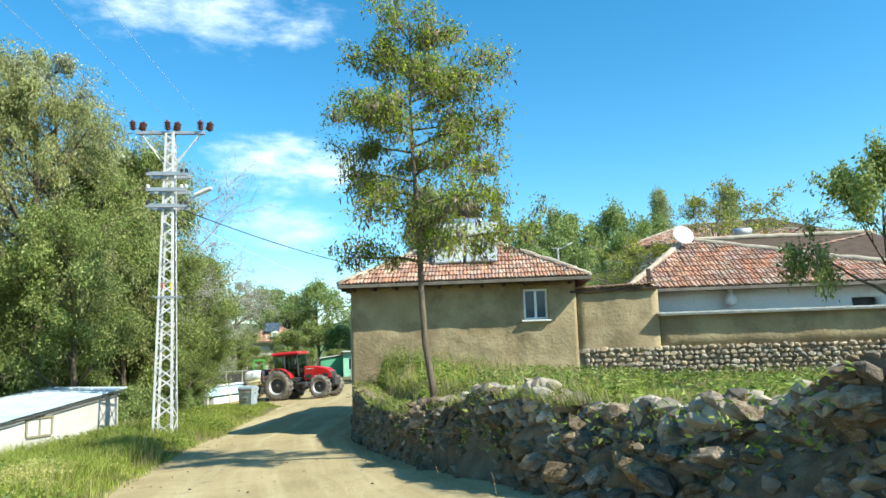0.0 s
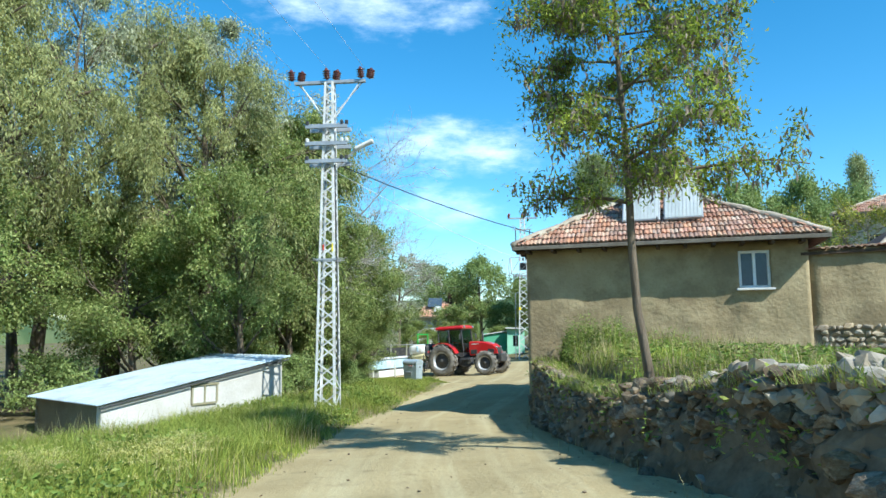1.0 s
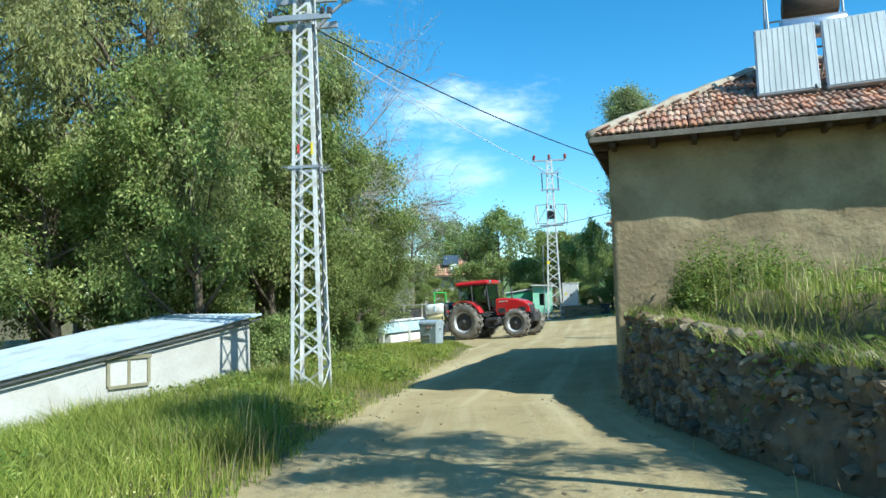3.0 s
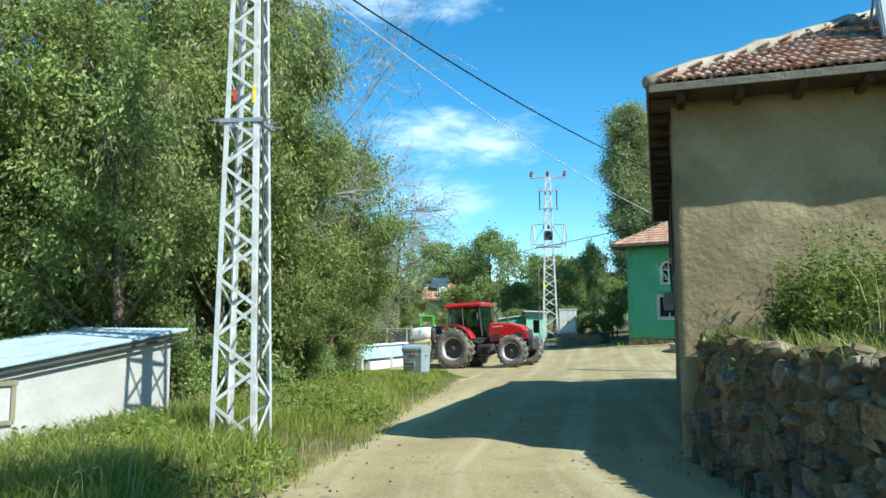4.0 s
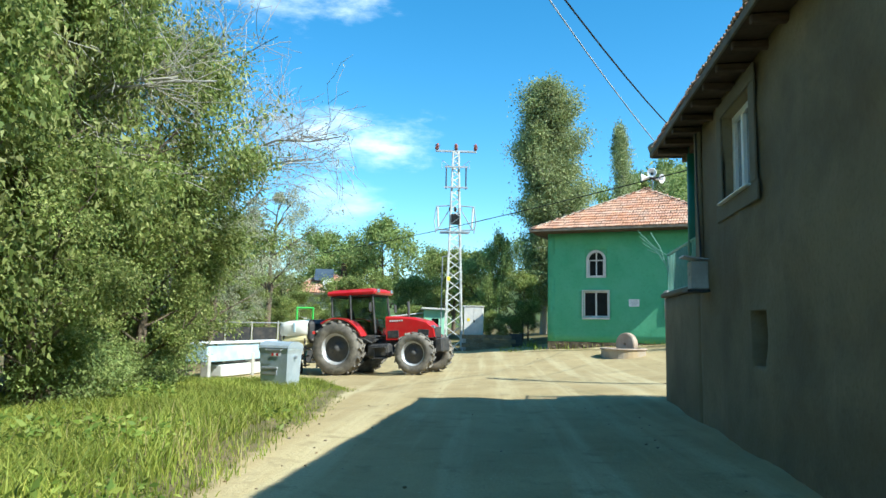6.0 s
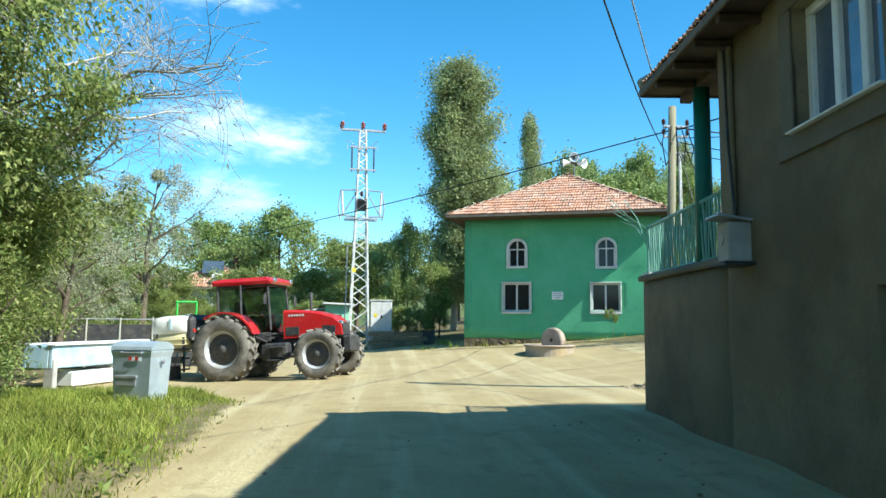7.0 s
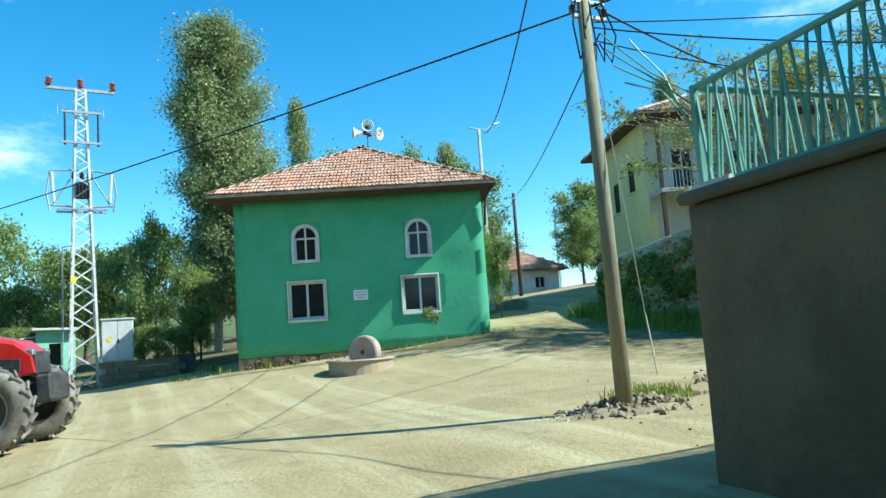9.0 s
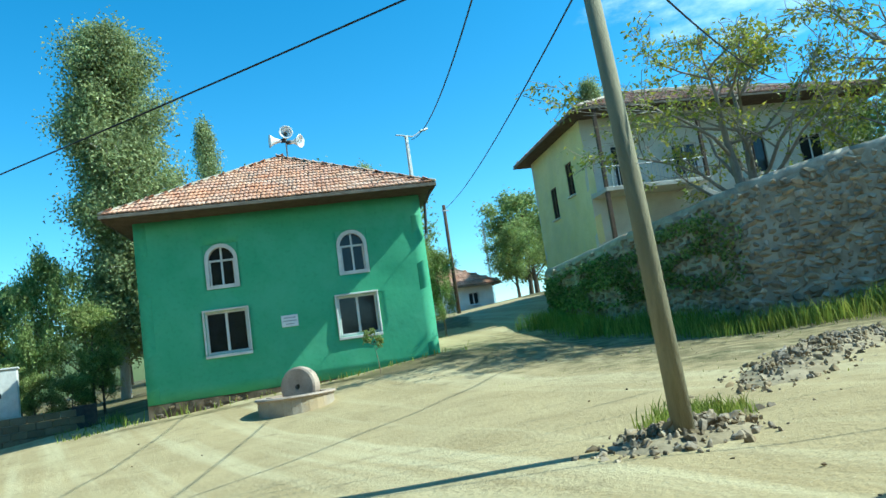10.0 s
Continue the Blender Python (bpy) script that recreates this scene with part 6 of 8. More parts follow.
def tractor():
    ang = math.degrees(math.atan2(-0.7, 2.4))
    m = pose(-9.36, 44.76, -1.16, 0, -3.6, ang)
    t = thing("tractor", "red farm tractor with glazed cab parked on the square", "tractor", m)
    for s in (-1, 1):
        wheel(t, (0, s * 0.84, 0.83), 0.83, 0.46, 0.47, s, 18, "dusty rear tyre")
        wheel(t, (2.48, s * 0.82, 0.61), 0.61, 0.36, 0.36, s, 16, "dusty front tyre")
    # chassis
    body = part("chassis", Geo().box((1.3, 0, 0.78), (2.9, 0.46, 0.5), ch=0.05).box((0.1, 0, 0.85), (0.7, 0.8, 0.55), ch=0.06).box((2.48, 0, 0.62), (0.3, 1.4, 0.18), ch=0.04).box((0, 0, 0.83), (0.2, 1.5, 0.2), ch=0.04), DARK, t, "dusty black engine and gearbox")
    part("fuel_tank", Geo().box((1.25, -0.55, 0.72), (0.75, 0.3, 0.42), ch=0.06), DARK, body)
    part("step", Geo().box((1.35, -0.78, 0.5), (0.42, 0.22, 0.04), ch=0.01).box((1.35, -0.78, 0.82), (0.42, 0.2, 0.04), ch=0.01).box((1.15, -0.78, 0.66), (0.03, 0.05, 0.36)).box((1.55, -0.78, 0.66), (0.03, 0.05, 0.36)), DARK, body)
    weight = part("front_weight", Geo().box((3.32, 0, 0.82), (0.24, 0.7, 0.42), ch=0.04), DARK, t, "front ballast weights")
    nose_frame = part("front_frame", Geo().box((3.08, 0, 0.78), (0.35, 0.42, 0.3), ch=0.03), DARK, t)
    # bonnet, drawn out from a side outline
    prof = [(1.64, 1.02), (1.64, 1.75), (1.95, 1.75), (2.5, 1.69), (2.95, 1.56), (3.16, 1.38), (3.2, 1.06)]
    sec = Geo()
    k = len(prof)
    vs = []
    for y, shrink in ((-0.36, 0.0), (-0.3, 0.055), (0.3, 0.055), (0.36, 0.0)):
        for x, z in prof:
            zz = z if z < 1.1 else z - (0.06 - shrink)
            vs.append((x, y * (1 - 0.12 * (x - 1.42) / 1.8), zz))
    fs = [tuple(range(k - 1, -1, -1)), tuple(range(3 * k, 4 * k))]
    for j in range(3):
        for i in range(k):
            a, b = j * k + i, j * k + (i + 1) % k
            fs.append((a, b, b + k, a + k))
    sec.add(vs, fs)
    hood = part("bonnet", sec, RED, t, "glossy red bonnet")
    part("side_grille", Geo().box((2.75, -0.315, 1.22), (0.55, 0.03, 0.2), Matrix.Rotation(radians(6), 3, "Y"), 0.01), DARK, hood)
    part("side_grille", Geo().box((1.88, -0.352, 1.2), (0.36, 0.02, 0.22), ch=0.006), DARK, hood)
    part("nose", Geo().box((3.19, 0, 1.2), (0.06, 0.5, 0.34), ch=0.02), DARK, hood)
    for s in (-1, 1):
        part("headlight", Geo().box((3.14, s * 0.24, 1.36), (0.14, 0.14, 0.1), ch=0.02), CHROME, hood, "clear headlight")
    for k in range(6):
        part("lettering_bar", Geo().box((1.8 + k * 0.075, -0.357 + k * 0.0016, 1.6), (0.05, 0.006, 0.05)), OFFWHITE, hood)
    stack = part("exhaust", Geo().tube([(2.15, 0.28, 1.3), (2.15, 0.3, 2.2)], 0.04, 10), DARK, t, "black exhaust stack", smooth=True)
    # rear fenders
    for s in (-1, 1):
        arc = Geo()
        pts = []
        for k in range(11):
            a = radians(22 + 100 * k / 10)
            pts.append((math.cos(a), math.sin(a)))
        vs, fs = [], []
        for (cx, cz) in pts:
            for rr in (0.9, 0.94):
                for y in (0.55, 1.02):
                    vs.append((cx * rr, s * y, 0.83 + cz * rr))
        for k in range(10):
            o = k * 4
            for q in ((0, 1, 5, 4), (2, 6, 7, 3), (0, 4, 6, 2), (1, 3, 7, 5)):
                fs.append(tuple(o + i for i in q))
        fs += [(0, 2, 3, 1), (40, 41, 43, 42)]
        part("fender", arc.add(vs, fs), RED, t, "red rear fender", smooth=False)
        part("tail_light", Geo().box((-0.78, s * 0.9, 1.35), (0.06, 0.16, 0.09), ch=0.01), STICKER_RED, t)
    # cab
    g = Geo()
    posts = [((-0.2, 0.7), (-0.28, 0.62)), ((0.55, 0.74), (0.5, 0.68)), ((1.4, 0.6), (1.3, 0.55))]
    for (x0, y0), (x1, y1) in posts:
        for s in (-1, 1):
            g.tube([(x0, s * y0, 1.25), (x1, s * y1, 2.48)], 0.038, 6)
    for s in (-1, 1):
        g.tube([(-0.24, s * 0.7, 1.3), (1.4, s * 0.62, 1.1)], 0.035, 6)
        g.tube([(-0.28, s * 0.62, 2.46), (1.3, s * 0.55, 2.46)], 0.035, 6)
        g.tube([(0.62, s * 0.76, 1.25), (1.3, s * 0.68, 0.95), (1.42, s * 0.62, 1.1)], 0.03, 6)
    for x, y, z in ((-0.24, 0.66, 1.3), (-0.28, 0.6, 2.46), (1.3, 0.54, 2.46), (1.4, 0.6, 1.15)):
        g.tube([(x, -y, z), (x, y, z)], 0.03, 6)
    cab = part("cab_frame", g, DARK, t, "black cab posts")
    for s in (-1, 1):
        q = Geo()
        q.add([(0.57, s * 0.735, 1.18), (1.36, s * 0.6, 1.15), (1.28, s * 0.55, 2.42), (0.52, s * 0.68, 2.42)], [(0, 1, 2, 3)])
        q.add([(0.57, s * 0.729, 1.18), (1.36, s * 0.594, 1.15), (1.28, s * 0.544, 2.42), (0.52, s * 0.674, 2.42)], [(3, 2, 1, 0)])
        part("door_glass", q, CAB_GLASS, cab, tidy=False)
        q = Geo()
        q.add([(-0.18, s * 0.7, 1.32), (0.52, s * 0.735, 1.25), (0.48, s * 0.68, 2.42), (-0.25, s * 0.62, 2.42)], [(0, 1, 2, 3)])
        q.add([(-0.18, s * 0.694, 1.32), (0.52, s * 0.729, 1.25), (0.48, s * 0.674, 2.42), (-0.25, s * 0.614, 2.42)], [(3, 2, 1, 0)])
        part("side_glass", q, CAB_GLASS, cab, tidy=False)
        part("lower_door", Geo().box((1.04, s * 0.665, 1.08), (0.74, 0.05, 0.24), Matrix.Rotation(radians(-s * 9), 3, "Z"), 0.015), DARK, cab)
        part("mirror", Geo().box((1.42, s * 0.95, 2.05), (0.04, 0.16, 0.26), ch=0.015), DARK, cab)
        part("mirror_arm", Geo().tube([(1.34, s * 0.58, 2.25), (1.42, s * 0.95, 2.2)], 0.012, 6), DARK, cab)
    for x0, x1, y0, y1, z0 in ((-0.215, -0.27, 0.64, 0.58, 1.34), (1.39, 1.3, 0.56, 0.51, 1.2)):
        q = Geo().add([(x0, -y0, z0), (x0, y0, z0), (x1, y1, 2.42), (x1, -y1, 2.42)], [(0, 1, 2, 3)])
        q.add([(x0 + .006, -y0, z0), (x0 + .006, y0, z0), (x1 + .006, y1, 2.42), (x1 + .006, -y1, 2.42)], [(3, 2, 1, 0)])
        part("end_glass", q, CAB_GLASS, cab, tidy=False)
    roof = part("cab_roof", Geo().box((0.52, 0, 2.56), (1.95, 1.42, 0.15), Matrix.Rotation(radians(0.5), 3, "Y"), 0.06).box((0.5, 0, 2.645), (1.6, 1.15, 0.06), ch=0.025), RED, t, "red cab roof")
    lamps = []
    for s in (-1, 1):
        lamps.append(part("work_lamp", Geo().box((1.5, s * 0.5, 2.54), (0.06, 0.16, 0.1), ch=0.015), CHROME, t))
    part("floor", Geo().box((0.6, 0, 1.05), (1.5, 1.2, 0.06), ch=0.01), DARK, cab)
    part("seat", Geo().box((0.3, 0, 1.45), (0.48, 0.5, 0.14), ch=0.05).box((0.1, 0, 1.78), (0.13, 0.48, 0.6), Matrix.Rotation(radians(-8), 3, "Y"), 0.05).box((0.3, 0, 1.22), (0.3, 0.3, 0.34), ch=0.02), DARK, cab, "black driver's seat")
    st = Geo().lathe([(0.17, -0.012), (0.19, 0), (0.17, 0.012), (0.155, 0)], (0.85, 0, 1.82), (-0.5, 0, 0.85), 20)
    part("steering_wheel", st, DARK, cab)
    part("steering_column", Geo().tube([(0.85, 0, 1.82), (1.05, 0, 1.2)], 0.035, 8), DARK, cab)
    part("dashboard", Geo().box((1.15, 0, 1.5), (0.25, 0.6, 0.4), ch=0.05), DARK, cab)
    # the cab and bonnet are short on this model
    for ob in (cab, roof):
        ob.matrix_local = pose(-0.06, 0, 0.045) @ Matrix.Diagonal((0.86, 1, 0.965, 1))
    for ob in (hood, stack, weight, nose_frame, *lamps):
        ob.matrix_local = pose(-0.26, 0, 0)
    # mounted sprayer
    s = thing("crop_sprayer", "white plastic sprayer tank mounted behind the tractor", "sprayer", m @ pose(-0.28, 0, 0))
    tank = part("tank", barrel((-1.4, 0, 1.26), (1.04, 1.36), [(0.0, 0.9), (0.06, 0.99), (0.3, 1.0), (0.4, 0.9), (0.44, 0.62), (0.45, 0.2)]), TANK_WHITE, s, "white plastic tank", smooth=True)
    tank.matrix_local = pose(0.22, 0, -0.12) @ Matrix.Diagonal((1.16, 1.05, 1.11, 1))
    part("tank_lower", barrel((-1.4, 0, 0.84), (1.0, 1.3), [(0.0, 0.5), (0.04, 0.78), (0.12, 0.93), (0.3, 1.0), (0.42, 0.97)]), TANK_YELLOW, tank, "yellowed lower half", smooth=True)
    for z in (0.96, 1.08):
        part("tank_rib", barrel((-1.4, 0, z + 0.04), (1.04, 1.34), [(0.0, 0.96), (0.015, 1.0), (0.03, 0.96)]), TANK_YELLOW, tank, smooth=True)
    part("tank_lid", Geo().lathe([(0.001, 0.07), (0.14, 0.06), (0.15, 0), (0.001, 0)], (-1.4, 0.1, 1.66), (0, 0, 1), 16), TEAL, tank)
    part("tank_gauge", Geo().box((-1.32, -0.69, 1.5), (0.06, 0.02, 0.26), ch=0.006), TROUGH_BLUE, tank, "pale blue level strip")
    for k, (x, z) in enumerate(((-1.7, 0.55), (-1.45, 0.48), (-1.2, 0.6), (-1.0, 0.5))):
        part("hose", Geo().tube([(x, -0.6, 0.8), (x + 0.05, -0.72, z), (x + 0.2, -0.7, z - 0.08), (x + 0.26, -0.6, z + 0.2)], 0.018, 6), BLACK if k % 2 else TEAL, s)
    part("valve_block", Geo().box((-1.15, -0.7, 0.62), (0.3, 0.14, 0.16), ch=0.02), DARK, s)
    part("side_tank", Geo().box((-0.86, -0.05, 1.4), (0.36, 1.1, 0.75), ch=0.14), DARK, s, "dark pump casing")
    fr = Geo()
    for y in (-0.62, 0.62):
        fr.tube([(-1.75, y, 0.3), (-1.75, y, 1.6)], 0.03, 6).tube([(-1.75, y, 0.88), (-0.8, y, 0.88)], 0.03, 6).tube([(-1.0, y, 0.3), (-1.0, y, 1.2)], 0.03, 6)
    fr.tube([(-1.75, -0.9, 0.62), (-1.75, 0.9, 0.62)], 0.03, 6).tube([(-1.75, -0.9, 0.32), (-1.75, 0.9, 0.32)], 0.025, 6)
    part("frame", fr, DARK, s)
    part("link_arm", Geo().tube([(-0.9, -0.35, 0.5), (-0.1, -0.3, 0.65)], 0.035, 6).tube([(-0.9, 0.35, 0.5), (-0.1, 0.3, 0.65)], 0.035, 6).tube([(-0.9, 0, 0.95), (-0.2, 0, 1.05)], 0.03, 6), DARK, s)
    part("boom", Geo().tube([(-1.8, -0.95, 0.15), (-1.8, -0.95, 0.95), (-1.55, -0.98, 0.4)], 0.022, 6), GREY_STEEL, s)
    part("drip_box", Geo().box((-1.7, -0.5, 0.26), (0.8, 0.55, 0.4), ch=0.04), DARK, s)


def rubbish_bin():
    b = thing("rubbish_bin", "dented galvanised rubbish container in the grass", "container", pose(-9.42, 36.95, float(land(-9.42, 36.95)) - 0.24, 0, 0, -19) @ Matrix.Diagonal((0.7, 0.64, 0.99, 1)))
    lo, hi, d0, d1 = 0.42, 0.48, 0.34, 0.4
    g = Geo()
    vs = []
    for z, hx, hy in ((0.1, lo, d0), (0.12, lo + .01, d0 + .01), (0.92, hi, d1), (1.0, hi + 0.03, d1 + 0.03), (1.03, hi + 0.03, d1 + 0.03)):
        vs += [(-hx, -hy, z), (hx, -hy, z), (hx, hy, z), (-hx, hy, z)]
    fs = [(3, 2, 1, 0), (16, 17, 18, 19)]
    for k in range(4):
        for i in range(4):
            fs.append((k * 4 + i, k * 4 + (i + 1) % 4, k * 4 + 4 + (i + 1) % 4, k * 4 + 4 + i))
    part("body", g.add(vs, fs), BIN_STEEL, b, "galvanised steel body")
    lid = Geo()
    vs, fs = [], []
    for k in range(9):
        a = math.pi * k / 8
        y, z = -math.cos(a) * 0.44, 1.035 + math.sin(a) * 0.13
        vs += [(-0.52, y, z), (0.52, y, z)]
    for k in range(8):
        fs.append((2 * k, 2 * k + 1, 2 * k + 3, 2 * k + 2))
    fs += [tuple(range(0, 18, 2)), tuple(range(17, 0, -2)), (0, 16, 17, 1)]
    part("lid", lid.add(vs, fs), BIN_STEEL, b, "rounded lid")
    part("lid_handle", Geo().tube([(-0.22, -0.43, 1.0), (-0.22, -0.5, 0.99), (0.3, -0.5, 0.99), (0.3, -0.43, 1.0)], 0.014, 6), GREY_STEEL, b)
    part("pocket", Geo().box((-0.12, -0.405, 0.62), (0.56, 0.06, 0.05), ch=0.01).box((-0.12, -0.4, 0.54), (0.52, 0.03, 0.12), ch=0.01), GREY_STEEL, b, "lifting pocket")
    for k in range(4):
        part("reflector", Geo().box((-0.02 + k * 0.08, -0.425, 0.9), (0.07, 0.008, 0.055)), STICKER_RED if k % 2 == 0 else WHITE, b)
    for s in (-1, 1):
        part("lifting_pin", Geo().lathe([(0.001, 0), (0.035, 0), (0.035, 0.1), (0.001, 0.1)], (s * 0.47, 0, 0.85), (s, 0, 0), 10), GREY_STEEL, b)
        for q in (-0.26, 0.26):
            part("castor", Geo().lathe([(0.001, -0.025), (0.07, -0.025), (0.07, 0.025), (0.001, 0.025)], (s * 0.32, q, 0.07), (0, 1, 0), 12), BLACK, b)


def trough():
    m = pose(-13.1, 41.6, -1.15, 0, 0, 74.7)
    t = thing("water_trough", "long pale blue and white concrete water trough", "water trough", m)
    L = 4.5
    g = Geo()
    g.box((L / 2, -0.32, 0.72), (L, 0.1, 0.5), ch=0.02).box((L / 2, 0.32, 0.72), (L, 0.1, 0.5), ch=0.02)
    g.box((0.05, 0, 0.72), (0.1, 0.54, 0.5), ch=0.02).box((L - 0.05, 0, 0.72), (0.1, 0.54, 0.5), ch=0.02).box((L / 2, 0, 0.5), (L - 0.2, 0.54, 0.08))
    part("basin", g, TROUGH_BLUE, t, "pale blue painted basin")
    part("rim", Geo().box((L / 2, -0.34, 0.985), (L + 0.06, 0.2, 0.04), ch=0.012).box((L / 2, 0.34, 0.985), (L + 0.06, 0.2, 0.04), ch=0.012), WHITE, t, "white rim")
    part("base", Geo().box((L / 2 + 0.1, -0.1, 0.2), (L - 1.2, 0.5, 0.34), ch=0.03), WHITE_WALL, t, "whitewashed base")
    for x in (0.08, 2.2, 4.3):
        part("support", Geo().box((x, -0.28, 0.3), (0.14, 0.24, 0.75), ch=0.015), CONCRETE, t)
    part("water", Geo().box((L / 2, 0, 0.86), (L - 0.22, 0.52, 0.01)), GLASS_BLUE, t, "still water")


def mill_stone():
    m = pose(-0.12, 49.0, -0.66, 0, 0, -18)
    f = thing("millstone_fountain", "old millstone upright on a low round concrete basin", "millstone", m)
    part("basin", Geo().lathe([(0.001, -0.1), (0.8, -0.1), (0.8, 0.3), (0.66, 0.3), (0.64, 0.14), (0.001, 0.14)], (0, 0, 0), (0, 0, 1), 28), BASIN, f, "low rounded cement basin stained with earth")
    part("rim", Geo().lathe([(0.64, 0.304), (0.84, 0.304), (0.86, 0.33), (0.84, 0.36), (0.64, 0.36), (0.64, 0.304)], (0, 0, 0), (0, 0, 1), 28), PINK_STONE, f, "worn pinkish stone rim")
    part("stone", Geo().lathe([(0.06, -0.12), (0.38, -0.13), (0.42, -0.1), (0.43, 0), (0.42, 0.1), (0.38, 0.13), (0.06, 0.12), (0.06, -0.12)], (0.12, 0.0, 0.5), (-0.62, -1, 0.06), 32), PINK_STONE, f, "worn pinkish round millstone")


def fence():
    t = thing("yard_fence", "dark wire fence with pale posts behind the trough", "fence", pose(-17.5, 47.5, -1.1, 0, 0, 18))
    for k in range(9):
        part("post", Geo().box((k * 0.95, 0, 0.75), (0.05, 0.05, 1.5 + 0.08 * (k % 3)), ch=0.008), CONCRETE, t)
    part("top_rail", Geo().tube([(0, 0, 1.5), (7.6, 0, 1.5)], 0.02, 6), GREY_STEEL, t)
    for k in range(8):
        part("sheet", Geo().box((k * 0.95 + 0.475, 0.03, 0.68), (0.86, 0.02, 1.3), ch=0.004), DARK, t)
    g = thing("green_gate_frame", "bright green tubular gate frame", "gate", pose(-12.6, 50.2, -1.1, 0, 0, 10))
    for x in (0, 0.62):
        part("upright", Geo().tube([(x, 0, 0), (x, 0, 2.1)], 0.035, 8), GREEN_TRIM, g)
    part("lintel", Geo().tube([(-0.03, 0, 2.1), (0.65, 0, 2.1)], 0.035, 8), GREEN_TRIM, g)


# ---- banks and rubble ----


def rubble_wall():
    t = thing("rubble_wall", "crumbling bank of earth and loose rubble stones beside the lane", "wall", kind="structure")

    def face(y, v):
        """A point of the ragged face: v runs from the foot (0) over the crest (1) to the back (1.4)."""
        x, low = float(wall_x(y)), float(land(wall_x(y) - 0.4, y)) - 0.12
        top = float(wall_top(y)) - 0.05 + 0.15 * noise.noise(Vector((y * 0.9, 3, 0))) + 0.08 * noise.noise(Vector((y * 3.1, 8, 0)))
        top = max(top, low + 0.3)
        near = min(1.0, max(0.0, (y - 17.0) / 3.0))
        lean = (0.34 - 0.22 * near) * min(v, 1) ** 1.6
        z = low + (top - low) * min(v, 1) - max(0, v - 1) * 0.35
        q = Vector((y * 1.2, z * 1.6, 0))
        d = (0.2 * noise.noise(q) + 0.1 * noise.noise(q * 2.7) + 0.05 * noise.noise(q * 6.5)) * (1 - 0.75 * near)
        return Vector((x + lean + max(0, v - 1) * 1.6 - d * (0.35 + 0.65 * min(1, v * 3)) * (1 if v <= 1 else 0.4), y, z + (0.5 * d if 0.6 < v < 1.3 else 0)))

    ys = np.arange(23.55, -6, -0.11)
    vs = [face(float(y), k / 12) for y in ys for k in range(18)]
    fs = [(i * 18 + k, i * 18 + k + 1, (i + 1) * 18 + k + 1, (i + 1) * 18 + k) for i in range(len(ys) - 1) for k in range(17)]
    part("earth_face", Geo().add(vs, fs), BANK_EARTH, t, "crumbling brown earth packed with stones", tidy=False)
    rest = Geo()
    singles = 0
    spots = []
    for _ in range(2900):
        y = random.uniform(0, 20.4)
        v = random.uniform(0.0, 1.12)
        if y > 12.3 and random.random() < 0.7:
            v = random.uniform(0.6, 1.12)
        s = random.choice((0.03, 0.04, 0.055, 0.075)) * random.uniform(0.8, 1.3)
        if random.random() < 0.12:
            s = random.uniform(0.09, 0.17)
        if y < 12:
            s *= 1.15
        elif y > 16:
            s = min(s, 0.08)
        spots.append((face(y, v), s))
    spots.sort(key=lambda q: -q[1] * (2 if 8.5 < q[0].y < 20 else 1))
    for p, s in spots:
        st = big_rocks[random.randrange(8)] if s > 0.1 else rock_meshes[random.randrange(8)]
        m = pose(p.x - s * 0.15, p.y, p.z, random.uniform(-30, 30), random.uniform(-30, 30), random.uniform(0, 360)) @ Matrix.Diagonal((s * random.uniform(.8, 1.2), s * random.uniform(.9, 1.5), s * random.uniform(.5, .85), 1))
        if singles < 170 and p.y > 6:
            piece("stone", st, t, m)
            singles += 1
        else:
            rest.add([m @ v.co for v in st.vertices], [tuple(q.vertices) for q in st.polygons])
    # roughly coursed stones of the wall that meets the house corner
    low0 = -0.75
    while low0 < 0.95:
        hgt = random.uniform(0.11, 0.2)
        y = 23.52 + random.uniform(-0.1, 0)
        while y > 18.6:
            wid = random.choice((0.1, 0.15, 0.2, 0.26, 0.36)) * random.uniform(0.85, 1.15)
            yc = y - wid / 2
            foot, top = float(land(wall_x(yc) - 0.4, yc)) - 0.1, float(wall_top(yc)) + random.uniform(-0.05, 0.06)
            z = low0 + hgt / 2
            if z > top - 0.22:
                wid = min(wid, 0.17)
            if foot < z < top and not (yc < 20 and random.random() < (20 - yc) / 1.6):
                p = face(yc, min(1, (z - foot) / max(0.3, top - foot)))
                st = (big_rocks if z > top - 0.22 else random.choice((block_stones, big_rocks)))[random.randrange(8)]
                m = pose(p.x + 0.05 + random.uniform(-.05, .04), yc, z + random.uniform(-.035, .035), random.uniform(-24, 24), random.uniform(-12, 12), random.uniform(-12, 12)) @ Matrix.Diagonal((0.11, wid * random.uniform(0.44, 0.58), hgt * random.uniform(0.45, 0.62), 1))
                if singles < 300:
                    piece("stone", st, t, m)
                    singles += 1
                else:
                    rest.add([m @ v.co for v in st.vertices], [tuple(q.vertices) for q in st.polygons])
            y -= wid + 0.012
        low0 += hgt + 0.01
    # broken stones along the crest, coloured pale for sunlit tops, heaped where the bank humps
    crest = Geo()
    for _ in range(520):
        y = random.choice((random.uniform(6.5, 20.0), random.gauss(12.6, 0.9), random.gauss(10.4, 0.8)))
        s = random.choice((0.035, 0.05, 0.07, 0.1)) * random.uniform(0.8, 1.3)
        hump = math.exp(-((y - 12.6) / 0.8) ** 2) + 0.8 * math.exp(-((y - 10.4) / 0.7) ** 2)
        if hump > 0.4 and random.random() < 0.35:
            s = random.uniform(0.1, 0.16)
